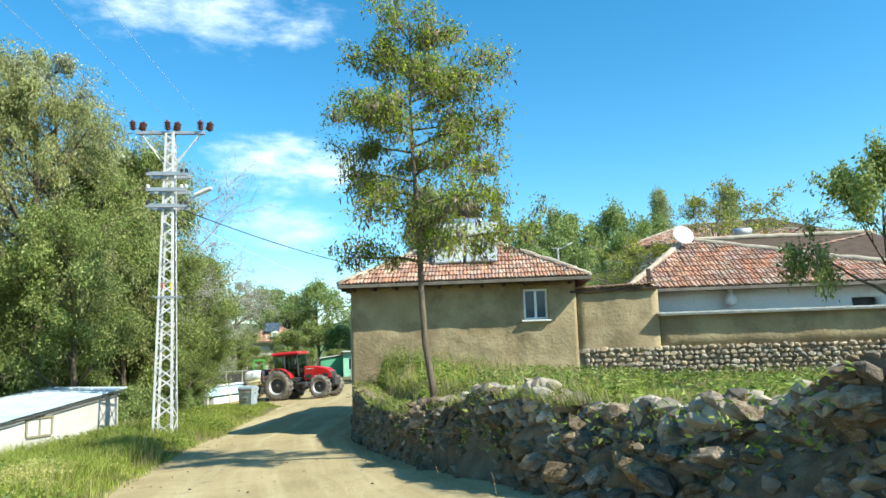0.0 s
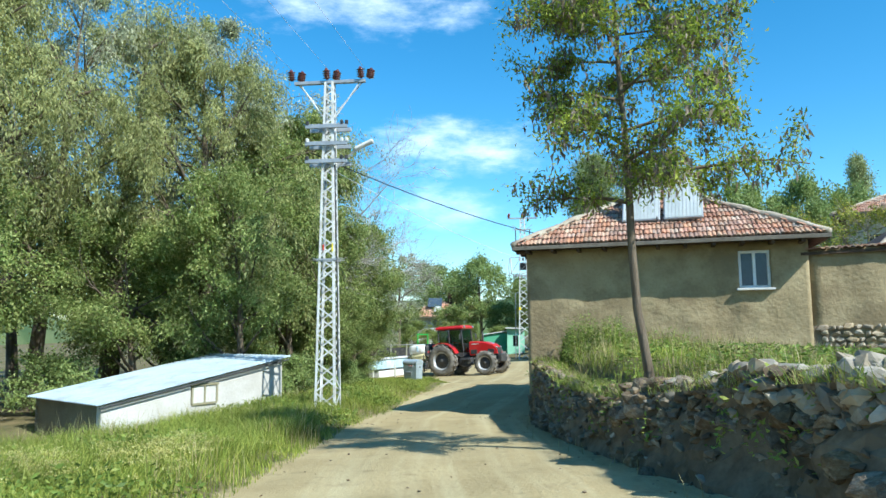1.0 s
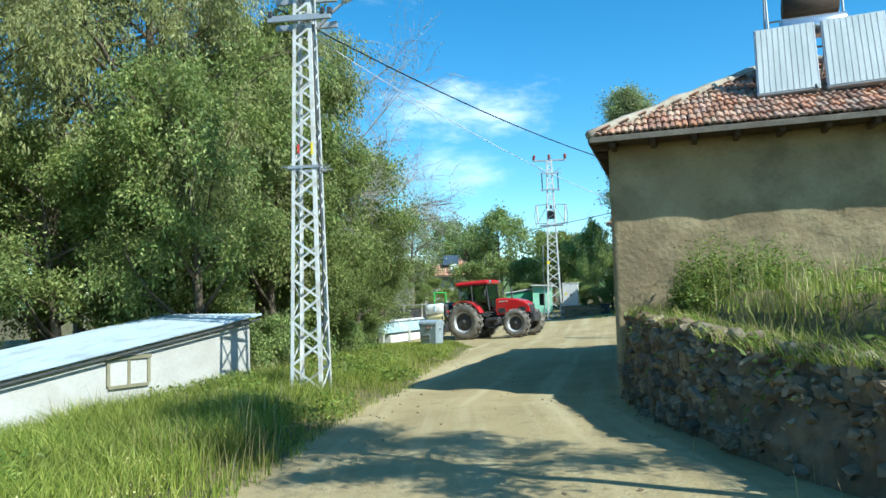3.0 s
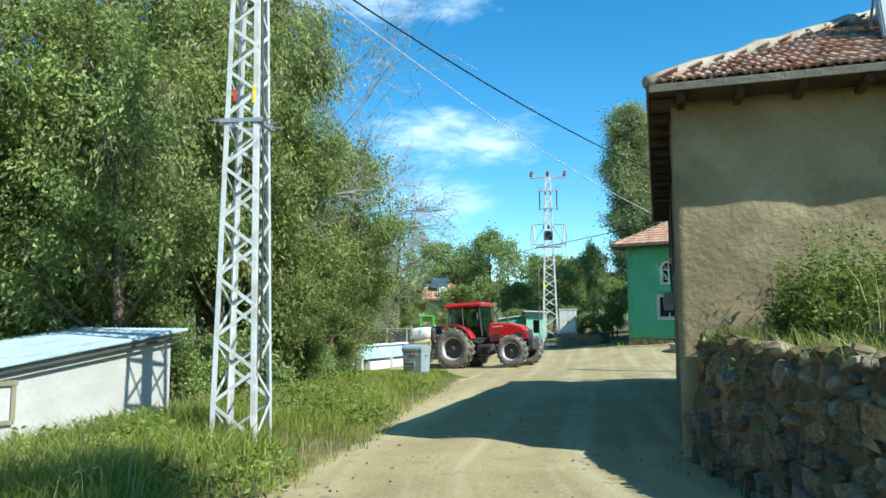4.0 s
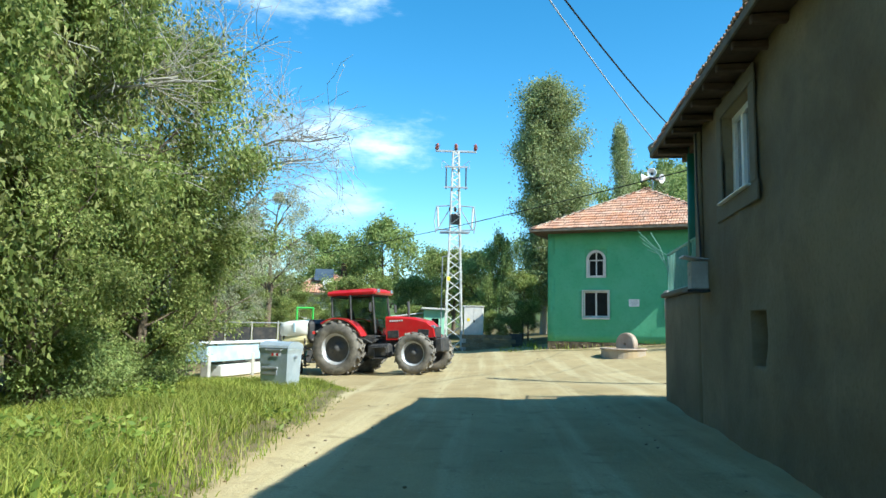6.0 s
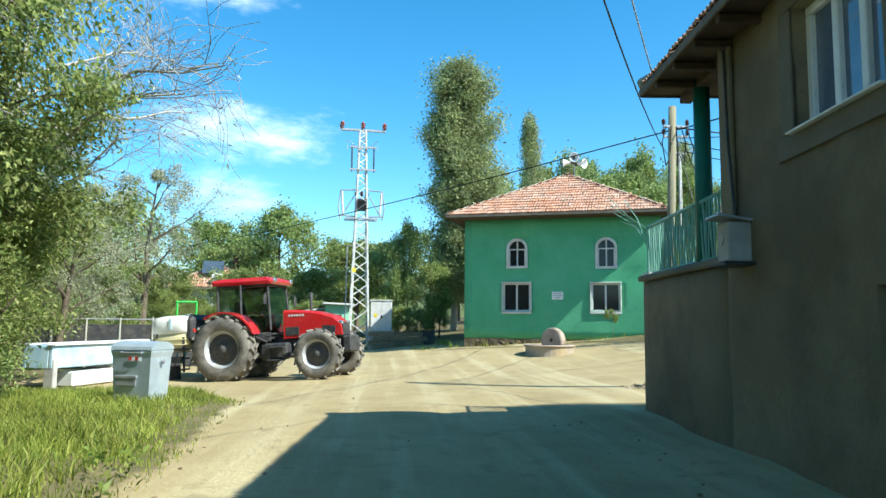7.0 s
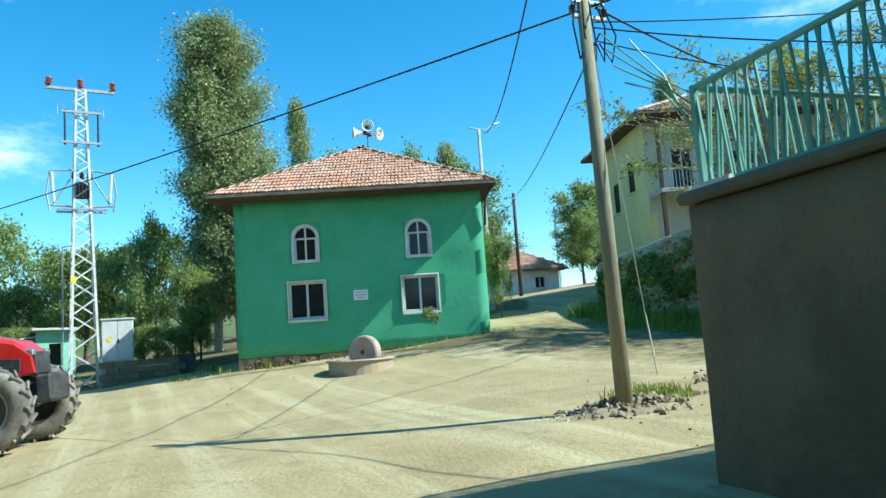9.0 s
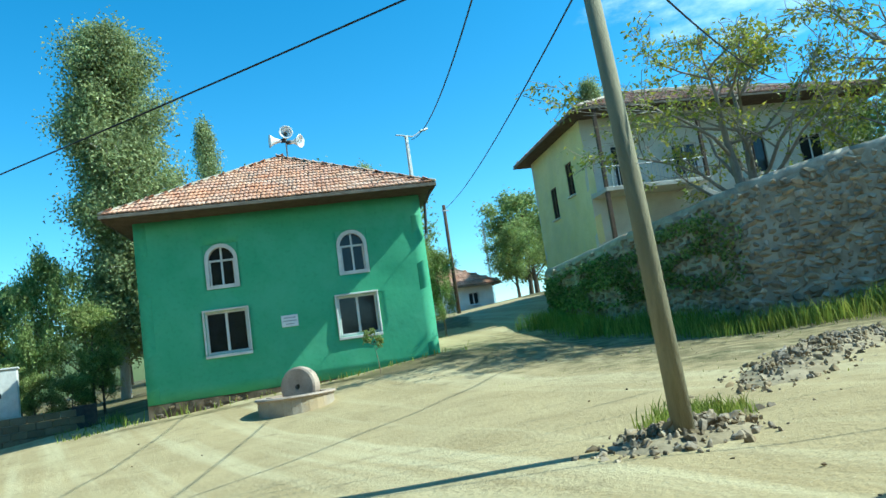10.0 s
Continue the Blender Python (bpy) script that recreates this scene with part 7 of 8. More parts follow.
        p = face(y, random.uniform(0.8, 1.1))
        st = big_rocks[random.randrange(8)]
        m = pose(p.x, p.y, p.z + random.uniform(-0.6, 0.7) * 0.12 * hump, random.uniform(-40, 40), random.uniform(-40, 40), random.uniform(0, 360)) @ Matrix.Diagonal((s, s * random.uniform(.9, 1.4), s * random.uniform(.55, .85), 1))
        crest.add([m @ v.co for v in st.vertices], [tuple(q.vertices) for q in st.polygons])
    tagged(part("crest_stones", crest, CREST, t, "weathered stones along the crest, coloured pale for sunlit tops", tidy=False), kind="stuff")
    # large boulders where the bank steps up
    for y, v, s in ((9.4, 0.75, 0.2), (10.3, 0.85, 0.18), (8.5, 0.9, 0.19), (7.8, 0.95, 0.26), (7.5, 0.7, 0.24), (9.9, 0.35, 0.18), (11.3, 0.95, 0.15), (7.0, 0.5, 0.3)):
        p = face(y, v)
        piece("boulder", big_rocks[random.randrange(8)], t, pose(p.x + s * 0.3, p.y, p.z, random.uniform(-25, 25), random.uniform(-25, 25), random.uniform(0, 360)) @ Matrix.Diagonal((s, s * 1.25, s * 0.75, 1)))
    tagged(part("stones", rest, ROCK_J, t, "loose rubble", tidy=False), kind="stuff")
    w = new("white_stone", mesh_of("white_stone", Geo().add([v.co.copy() for v in big_rocks[2].vertices], [tuple(q.vertices) for q in big_rocks[2].polygons]), OFFWHITE))
    w.matrix_world = pose(-4.85, 11.4, float(land(-4.85, 11.4)) + 0.1, 0, 0, 40) @ Matrix.Diagonal((0.2, 0.16, 0.16, 1))
    tagged(w, "whitewashed boulder in the grass of the verge", "stone")


def far_stone_wall():
    t = thing("retaining_wall", "old stone retaining wall with a pale mortar coping", "wall", kind="structure")
    line = [(10.35, 53.2, 0.5, 2.1), (9.7, 48.5, 0.1, 2.45), (9.15, 44.3, -0.3, 2.72), (10.6, 42.4, -0.3, 3.1), (13.8, 39.0, -0.2, 3.5), (18, 35, 0.2, 3.9)]
    rest = Geo()
    core = Geo()
    for (x0, y0, b0, t0), (x1, y1, b1, t1) in zip(line, line[1:]):
        d = Vector((x1 - x0, y1 - y0, 0))
        L = d.length
        d.normalize()
        k = Vector((d.y, -d.x, 0))
        if k.dot(Vector((x0 + 4, y0 - 38, 0))) > 0:
            k = -k
        a, b = Vector((x0, y0, 0)), Vector((x1, y1, 0))
        off = k * -0.5
        core.convex([a + Vector((0, 0, b0 - .8)), b + Vector((0, 0, b1 - .8)), b + Vector((0, 0, t1)), a + Vector((0, 0, t0)), a + off + Vector((0, 0, b0 - .8)), b + off + Vector((0, 0, b1 - .8)), b + off + Vector((0, 0, t1)), a + off + Vector((0, 0, t0))],
                    [(0, 1, 2, 3), (4, 5, 6, 7), (0, 1, 5, 4), (3, 2, 6, 7), (0, 3, 7, 4), (1, 2, 6, 5)])
        u = 0.0
        while u < L:
            bz, tz = b0 + (b1 - b0) * u / L, t0 + (t1 - t0) * u / L
            z = bz - 0.3 - random.uniform(0, 0.12)
            while z < tz - 0.06:
                w = random.choice((0.1, 0.14, 0.18, 0.24, 0.3)) * random.uniform(0.85, 1.15)
                st = small_rocks[random.randrange(6)]
                p = a + d * (u + random.uniform(-.06, .06)) + k * random.uniform(-0.03, 0.04)
                m = pose(p.x, p.y, z + 0.07, random.uniform(-25, 25), random.uniform(-25, 25), math.degrees(math.atan2(d.y, d.x)) + random.uniform(-10, 10)) @ Matrix.Diagonal((w * 0.62, 0.1, random.uniform(.055, .12), 1))
                rest.add([m @ v.co for v in st.vertices], [tuple(q.vertices) for q in st.polygons])
                z += random.uniform(0.11, 0.19)
            u += random.uniform(0.17, 0.23)
        k2 = max(2, int(L / 0.5))
        pts = [a + d * (L * j / k2) - k * 0.2 + Vector((0, 0, t0 + (t1 - t0) * j / k2 + 0.02 + random.uniform(-.03, .03))) for j in range(k2 + 1)]
        part("coping", Geo().tube(pts, 0.2, 8), MORTAR, t, "pale mortar coping", smooth=True)
    part("core", core, WALL_BED, t, "crumbling mortar between the stones")
    tagged(part("stones", rest, RUBBLE, t, "irregular wall stones", tidy=False), kind="stuff")


def rubble_heaps():
    for label, cx, cy, sx, sy, n, h in (("heap of dug earth and stones beside the wooden pole", -0.3, 38.3, 0.9, 0.62, 430, 0.2), ("spread of broken stones along the side road", 4.4, 40.0, 3.4, 0.75, 1000, 0.26)):
        g = Geo()
        ang = radians(18) if sx > 3 else 0
        for _ in range(n):
            u, v = random.gauss(0, 0.45), random.gauss(0, 0.45)
            x = cx + u * sx * math.cos(ang) - v * sy * math.sin(ang)
            y = cy + u * sx * math.sin(ang) + v * sy * math.cos(ang)
            z = float(land(x, y)) + h * math.exp(-(u * u + v * v) * 2.2) * random.uniform(0.3, 0.8) - 0.01
            s = random.choice((0.016, 0.024, 0.034, 0.056)) * random.uniform(0.8, 1.3)
            st = small_rocks[random.randrange(6)]
            m = pose(x, y, z, random.uniform(0, 360), random.uniform(0, 360), 0) @ Matrix.Diagonal((s, s * random.uniform(.7, 1.2), s * 0.7, 1))
            g.add([m @ q.co for q in st.vertices], [tuple(p.vertices) for p in st.polygons])
        ob = new("rubble_heap", mesh_of("rubble_heap", g, HEAP))
        tagged(ob, label, "rubble", kind="stuff")
        e = Geo()
        k = 24
        vs = [(cx, cy, float(land(cx, cy)) + h * 0.5)]
        fs = []
        for r in range(1, 5):
            for j in range(k):
                a = 2 * math.pi * j / k
                u, v = math.cos(a) * r / 4 * 0.95, math.sin(a) * r / 4 * 0.95
                x = cx + u * sx * math.cos(ang) - v * sy * math.sin(ang)
                y = cy + u * sx * math.sin(ang) + v * sy * math.cos(ang)
                vs.append((x, y, float(land(x, y)) + (h * 0.5 * math.exp(-(u * u + v * v) * 2.5) if r < 4 else -0.05) + 0.05 * noise.noise(Vector((x * 4, y * 4, 0)))))
        for j in range(k):
            fs.append((0, 1 + j, 1 + (j + 1) % k))
            for r in range(3):
                o = 1 + r * k
                fs.append((o + j, o + k + j, o + k + (j + 1) % k, o + (j + 1) % k))
        ob = new("earth_mound", mesh_of("earth_mound", e.add(vs, fs), HEAP_EARTH, True, True))
        tagged(ob, "low mound of turned brown earth under loose stones", "mound", kind="structure")
    # pebbles strewn over the lane and square
    g = Geo()
    for _ in range(330):
        y = random.uniform(8, 52)
        lo = float(left_edge(y)) + 0.1
        hi = float(wall_x(y)) - 0.1 if y < 23.5 else (-2.8 if y < 35 else 6)
        x = random.choice((lo + abs(random.gauss(0, 0.5)), hi - abs(random.gauss(0, 0.5)), random.uniform(lo, hi)))
        s = random.uniform(0.01, 0.026)
        st = small_rocks[random.randrange(6)]
        m = pose(x, y, float(land(x, y)) + s * 0.2, 0, 0, random.uniform(0, 360)) @ Matrix.Diagonal((s, s, s * 0.6, 1))
        g.add([m @ q.co for q in st.vertices], [tuple(p.vertices) for p in st.polygons])
    tagged(new("pebbles", mesh_of("pebbles", g, ROCK_J)), "loose pebbles on the dirt lane", "pebbles", kind="stuff")

# ---- plants ----


def grow(seed, height, trunk_r, first, limbs, reach, rise, subs, twigs, droop=0.0, lean=(0, 0), shape=None, wander=0.12, stems=1, strand=1.0):
    """A skeleton: trunk, limbs, branches and twigs as (points, radii); returns wood and the twigs that bear leaves."""
    r = random.Random(seed)
    wood, bearing = [], []
    shape = shape or (lambda f: math.sin(math.pi * min(0.98, 0.25 + 0.75 * f)) ** 0.7)

    def bough(p, d, length, rad, n, bend, up, taper=0.75):
        pts, d = [p.copy()], d.normalized()
        for _ in range(n):
            d = (d + Vector((r.gauss(0, bend), r.gauss(0, bend), r.gauss(0, bend * 0.6) + up))).normalized()
            p = p + d * (length / n)
            pts.append(p.copy())
        return pts, [rad * (1 - taper * k / n) for k in range(n + 1)]

    for s in range(stems):
        base = Vector((r.gauss(0, 0.25), r.gauss(0, 0.25), 0)) if stems > 1 else Vector()
        lx = Vector((lean[0] + (r.gauss(0, 0.12) if stems > 1 else 0), lean[1] + (r.gauss(0, 0.12) if stems > 1 else 0), 1))
        trunk, radii = bough(base, lx, height * r.uniform(0.85, 1.0) if stems > 1 else height, trunk_r, 9, wander * 0.35, 0.06, 0.96)
        wood.append((trunk, radii))
        for k in range(limbs):
            f = first + (1 - first) * (k + r.random()) / limbs
            i = min(8, int(f * 9))
            p = trunk[i].lerp(trunk[i + 1], f * 9 - i) if i < 9 else trunk[9]
            a = k * 2.4 + r.uniform(-.5, .5)
            ln = reach * shape((f - first) / (1 - first)) * r.uniform(0.75, 1.2)
            d = Vector((math.cos(a), math.sin(a), rise + r.uniform(-.2, .2)))
            lp, lr = bough(p, d, ln, max(0.012, trunk_r * 0.42 * (1 - f * 0.6)), 5, wander, 0.04 - droop * 0.25)
            wood.append((lp, lr))
            for j in range(subs):
                g = r.uniform(0.3, 1.0)
                ii = min(4, int(g * 5))
                q = lp[ii].lerp(lp[ii + 1], g * 5 - ii)
                dd = (lp[ii + 1] - lp[ii]).normalized() + Vector((r.gauss(0, .6), r.gauss(0, .6), r.gauss(0.1, .4)))
                sp, sr = bough(q, dd, ln * r.uniform(0.3, 0.5), max(0.008, lr[ii] * 0.55), 4, wander * 1.2, -droop * 0.5)
                wood.append((sp, sr))
                for _ in range(twigs):
                    h = r.uniform(0.2, 1.0)
                    i3 = min(3, int(h * 4))
                    o = sp[i3].lerp(sp[i3 + 1], h * 4 - i3)
                    td = (sp[i3 + 1] - sp[i3]).normalized() + Vector((r.gauss(0, .7), r.gauss(0, .7), r.gauss(0, .5)))
                    tp, tr = bough(o, td, ln * strand * r.uniform(0.14, 0.28), 0.006, 3, wander, -droop * strand)
                    bearing.append(tp)
    return wood, bearing


def wood_geo(wood, bearing=(), least=0.0, twig_r=0.005):
    g = Geo()
    for pts, radii in wood:
        if radii[0] >= least:
            g.tube(pts, radii, 8 if radii[0] > 0.08 else (5 if radii[0] > 0.03 else 3), caps=False)
    for pts in bearing:
        g.tube(pts, twig_r, 3, caps=False)
    return g


def leaves_on(name, bearing, per, spread, size, ratio, mat, hang=0.0, outward=0.5, share=1.0, small=True, level=0.0):
    """Leaves scattered along the twigs: hang pulls their tips down."""
    arr = np.array([[tuple(p) for p in tp] for tp in bearing])
    if share < 1:
        arr = arr[rng.random(len(arr)) < share]
    n, k, _ = arr.shape
    t = rng.random((n, per)) * (k - 1)
    i = np.minimum(t.astype(int), k - 2)
    fr = (t - i)[..., None]
    a = np.take_along_axis(arr, i[..., None].repeat(3, 2), 1)
    b = np.take_along_axis(arr, (i + 1)[..., None].repeat(3, 2), 1)
    base = (a + (b - a) * fr).reshape(-1, 3)
    way = (b - a).reshape(-1, 3)
    base = base + rng.normal(scale=spread, size=base.shape)
    way = unit(way) * outward + rng.normal(scale=0.55, size=way.shape) + np.array([0, 0, -hang])
    ln = size * rng.uniform(0.6, 1.35, len(base))
    return leaf_mesh(name, base, way, ln, ln * ratio, mat, small=small, level=level)


def tree(name, label, m, wood, bearing, bark, crown_meshes, group="", twig_r=0.005, bare=()):
    t = thing(name, label, "tree", m, group)
    part("trunk", wood_geo(wood, list(bearing[::7]) + list(bare), 0.0, twig_r), bark, t, smooth=True, tidy=False)
    for nm, me in crown_meshes:
        o = new(nm, me)
        o.parent = t
    return t


def place(src, x, y, s, turn, dz=0.0, sz=None):
    z = float(land(x, y)) - 0.05 + dz
    o = copy_thing(src, pose(x, y, z, 0, 0, turn))
    o.scale = (s, s, sz or s)
    return o


def settle(src, x, y, s, turn, sz=None):
    src.matrix_world = pose(x, y, float(land(x, y)) - 0.05, 0, 0, turn) @ Matrix.Diagonal((s, s, sz or s, 1))


def left_trees():
    # willows: tall, loose, with drooping narrow leaves
    w, b = grow(11, 9.2, 0.26, 0.14, 16, 3.4, 0.85, 7, 5, 0.3, strand=2.0)
    a = tree("willow_tree", "tall olive-green willow with drooping twigs", None, w, b, BARK, [("crown", leaves_on("crown", b, 118, 0.085, 0.1, 0.22, WILLOW, 0.8))], "willows beside the lane", 0.006)
    w, b = grow(23, 9.6, 0.22, 0.2, 14, 3.2, 0.95, 6, 6, 0.22, strand=1.5)
    c = tree("willow_tree", "tall grey-green willow with thin open crown", None, w, b, BARK, [("crown", leaves_on("crown", b, 44, 0.09, 0.1, 0.3, SILVER, 0.5))], "willows beside the lane", 0.007)
    w, b = grow(37, 5.6, 0.13, 0.06, 16, 2.5, 0.75, 6, 6, 0.1, stems=1)
    d = tree("poplar_bush", "dense bright green young poplar thicket beside the verge", None, w, b, BARK, [("crown", leaves_on("crown", b, 88, 0.13, 0.085, 0.55, ASPEN, 0.5))], "thicket along the verge", 0.005)
    settle(a, -13.6, 27.6, 1.25, 20)
    for x, y, s, r, sz in ((-18.4, 23.4, 1.35, 130, 1.4), (-18.4, 29.0, 1.45, 250, 1.5), (-15.0, 33.0, 1.2, 310, 1.25), (-20.5, 19.5, 1.35, 40, 1.4), (-22.5, 24.5, 1.35, 200, 1.45), (-14.8, 38.6, 0.72, 160, 0.7), (-15.2, 43.5, 0.62, 30, 0.62)):
        place(a, x, y, s, r, 0, sz)
    settle(c, -15.2, 30.5, 1.15, 0, 1.4)
    for x, y, s, r, sz in ((-18.5, 25.6, 1.1, 90, 1.42), (-13.9, 35.2, 0.85, 200, 1.05), (-17.5, 38.5, 1.0, 300, 1.1), (-13.4, 43.0, 0.55, 70, 0.5), (-16.2, 47.0, 0.8, 40, 0.72), (-14.8, 53.5, 0.85, 140, 0.78), (-19.5, 57.0, 0.75, 240, 0.7)):
        place(c, x, y, s, r, 0, sz)
    settle(d, -11.7, 29.4, 1.05, 0, 1.35)
    for x, y, s, r, sz in ((-11.9, 26.4, 1.0, 75, 1.15), (-11.7, 32.6, .95, 150, 1.1), (-12.9, 30.9, 1.2, 210, 1.7), (-13.3, 35.4, 0.8, 280, 0.85), (-14.8, 26.8, 0.9, 330, 0.95), (-15.2, 26.0, 1.1, 20, 1.0), (-18.2, 21.6, 1.15, 120, 1.05), (-15.5, 39.0, 0.7, 66, 0.7), (-12.5, 36.6, .72, 33, .72), (-11.3, 34.5, .74, 205, .62), (-10.9, 31.0, .62, 80, .6), (-13.9, 40.3, .62, 250, .78), (-16.6, 45.6, .8, 100, .8), (-15.3, 50.6, .72, 10, .62), (-14.4, 55.5, .62, 190, .5), (-18.5, 51.0, .9, 310, .8)):
        place(d, x, y, s, r, 0, sz)
    # half-dead tree whose bare grey limbs reach out over the thicket
    w, b = grow(51, 7.6, 0.14, 0.3, 24, 3.7, 0.5, 9, 9, 0.0, wander=0.3)
    t = tree("dead_tree", "half-dead tree with bare pale grey branches", None, w, b, BARK_GREY, [("crown", leaves_on("crown", b, 4, 0.1, 0.09, 0.3, SILVER, 0.4, share=0.22))], "", 0.0045, b)
    settle(t, -11.8, 36.3, 0.95, 40, 1.0)
    place(t, -12.0, 33.0, 0.95, 190, 0, 1.3)
    # leafy young tree that leans out over the verge
    w, b = grow(43, 6.2, 0.11, 0.36, 14, 1.95, 0.6, 6, 6, 0.06, lean=(0.05, 0.0))
    tree("young_poplar", "leafy young poplar leaning out over the verge", pose(-11.7, 35.2, float(land(-11.7, 35.2)) - 0.05), w, b, BARK, [("crown", leaves_on("crown", b, 80, 0.13, 0.08, 0.6, ASPEN, 0.45))], "", 0.005)
    # shaded stems and undergrowth in front of the willows
    w, b = grow(77, 1.5, 0.03, 0.05, 12, 1.0, 0.7, 5, 5, 0.1, stems=2)
    u = tree("shrub", "low dark green undergrowth beneath the willows", None, w, b, BARK, [("crown", leaves_on("crown", b, 17, 0.12, 0.09, 0.6, DEEP, 0.3))], "undergrowth", 0.004)
    settle(u, -14.0, 27.0, 1.0, 0)
    for x, y, s, r in ((-11.2, 26.8, .7, 50), (-10.6, 27.8, .75, 100), (-10.6, 31.2, .6, 160), (-11.4, 33.9, .55, 230), (-11.6, 35.0, .5, 80), (-11.0, 32.6, .55, 10), (-16.0, 23.8, 1.0, 20), (-16.9, 20.2, 1.2, 75), (-16.8, 21.8, .8, 140), (-18.4, 18.6, 1.2, 260), (-11.9, 35.9, .7, 300), (-12.3, 37.3, .75, 20), (-16.3, 49.2, .9, 200), (-14.9, 51.5, .8, 90)):
        place(u, x, y, s, r)


def locust_tree():
    """The slim locust on the bank: a leaning trunk, tiers of feathery sprays and hanging dry pods."""
    r = random.Random(5)
    x0, y0 = -0.84, 16.5
    z0 = float(land(x0, y0)) - 0.08
    k = (7.55 - z0) / 6.8
    trunk = [Vector(p) for p in ((0.04, 0, 0), (-0.03, -0.04, 0.5), (-0.12, -0.06, 1.1), (-0.16, -0.08, 1.9), (-0.17, -0.1, 2.7), (-0.2, -0.1, 3.5), (-0.25, -0.12, 4.3), (-0.27, -0.1, 5.1), (-0.26, -0.05, 5.8), (-0.24, 0, 6.7))]
    radii = [0.08, 0.064, 0.059, 0.056, 0.051, 0.043, 0.035, 0.027, 0.018, 0.008]
    wood, bearing = [(trunk, radii)], []

    def along(pts, f):
        f = min(f, 0.999) * (len(pts) - 1)
        return pts[int(f)].lerp(pts[int(f) + 1], f - int(f))

    def limb(p, d, length, rad, n, bend, up):
        pts, d = [p.copy()], d.normalized()
        for _ in range(n):
            d = (d + Vector((r.gauss(0, bend), r.gauss(0, bend), r.gauss(0, bend * 0.6) + up))).normalized()
            pts.append(pts[-1] + d * (length / n))
        return pts, [rad * (1 - 0.75 * q / n) for q in range(n + 1)]

    # height, way (turned from +x), length, rise
    tiers = [(2.45, 178, 1.35, 0.1), (2.75, 5, 2.35, 0.25), (2.6, 285, 0.9, 0.2), (3.0, 330, 1.5, 0.2), (3.1, 80, 1.5, 0.3), (3.2, 235, 1.2, 0.25), (3.4, 20, 1.45, 0.3),
             (3.55, 165, 1.2, 0.1), (3.8, 190, 1.6, 0.25), (3.9, 300, 1.2, 0.3), (4.0, 350, 1.25, 0.35), (4.1, 110, 1.3, 0.35), (4.3, 170, 1.65, 0.25), (4.4, 10, 1.45, 0.4), (4.5, 260, 1.3, 0.3),
             (4.7, 60, 1.1, 0.4), (4.85, 205, 1.35, 0.4), (4.9, 340, 1.35, 0.45), (4.7, 160, 2.0, 0.95), (5.1, 130, 1.2, 0.5), (5.2, 15, 1.2, 0.5), (5.35, 280, 1.0, 0.45), (5.4, 0, 1.65, 0.55),
             (5.6, 190, 1.0, 0.6), (5.8, 90, 0.9, 0.7), (5.9, 330, 0.8, 0.8), (6.0, 160, 0.7, 0.8), (6.2, 30, 0.6, 1.0), (6.3, 240, 0.55, 1.1)]
    for h, turn, length, rise in tiers:
        p = along(trunk, np.interp(h, [q.z for q in trunk], np.linspace(0, 1, len(trunk))))
        a = radians(turn + r.uniform(-8, 8))
        length *= 0.84 if 120 < turn < 240 and h < 4.6 else 1.0
        lp, lr = limb(p, Vector((math.cos(a), math.sin(a), rise)), length, 0.012 + 0.022 * (7 - h) / 4.5, 6, 0.13, -0.02)
        wood.append((lp, lr))
        for j in range(int(5 + length * 5)):
            f = r.uniform(0.22, 1.0)
            q = along(lp, f)
            d = (lp[-1] - lp[0]).normalized() * 0.7 + Vector((r.gauss(0, .7), r.gauss(0, .7), r.gauss(0.1, .42)))
            sp, sr = limb(q, d, r.uniform(0.22, 0.62), 0.008, 3, 0.2, -0.03)
            wood.append((sp, sr))
            for _ in range(6):
                o = along(sp, r.uniform(0.15, 1.0))
                td = (sp[-1] - sp[0]).normalized() * 0.6 + Vector((r.gauss(0, .8), r.gauss(0, .8), r.gauss(0.02, .28)))
                tp, _ = limb(o, td, r.uniform(0.14, 0.34), 0.004, 3, 0.15, -0.12)
                bearing.append(tp)
    tree("locust_tree", "slim locust tree with bright leaves and hanging dry pods", pose(x0, y0, z0) @ Matrix.Diagonal((1, 1, k, 1)), wood, bearing, BARK,
         [("crown", leaves_on("crown", bearing, 21, 0.075, 0.066, 0.48, LOCUST, 0.15, 0.35, level=0.6)), ("dry_foliage", leaves_on("dry_foliage", bearing, 7, 0.06, 0.11, 0.24, PODS, 2.4, 0.1, 0.55))], "", 0.003)


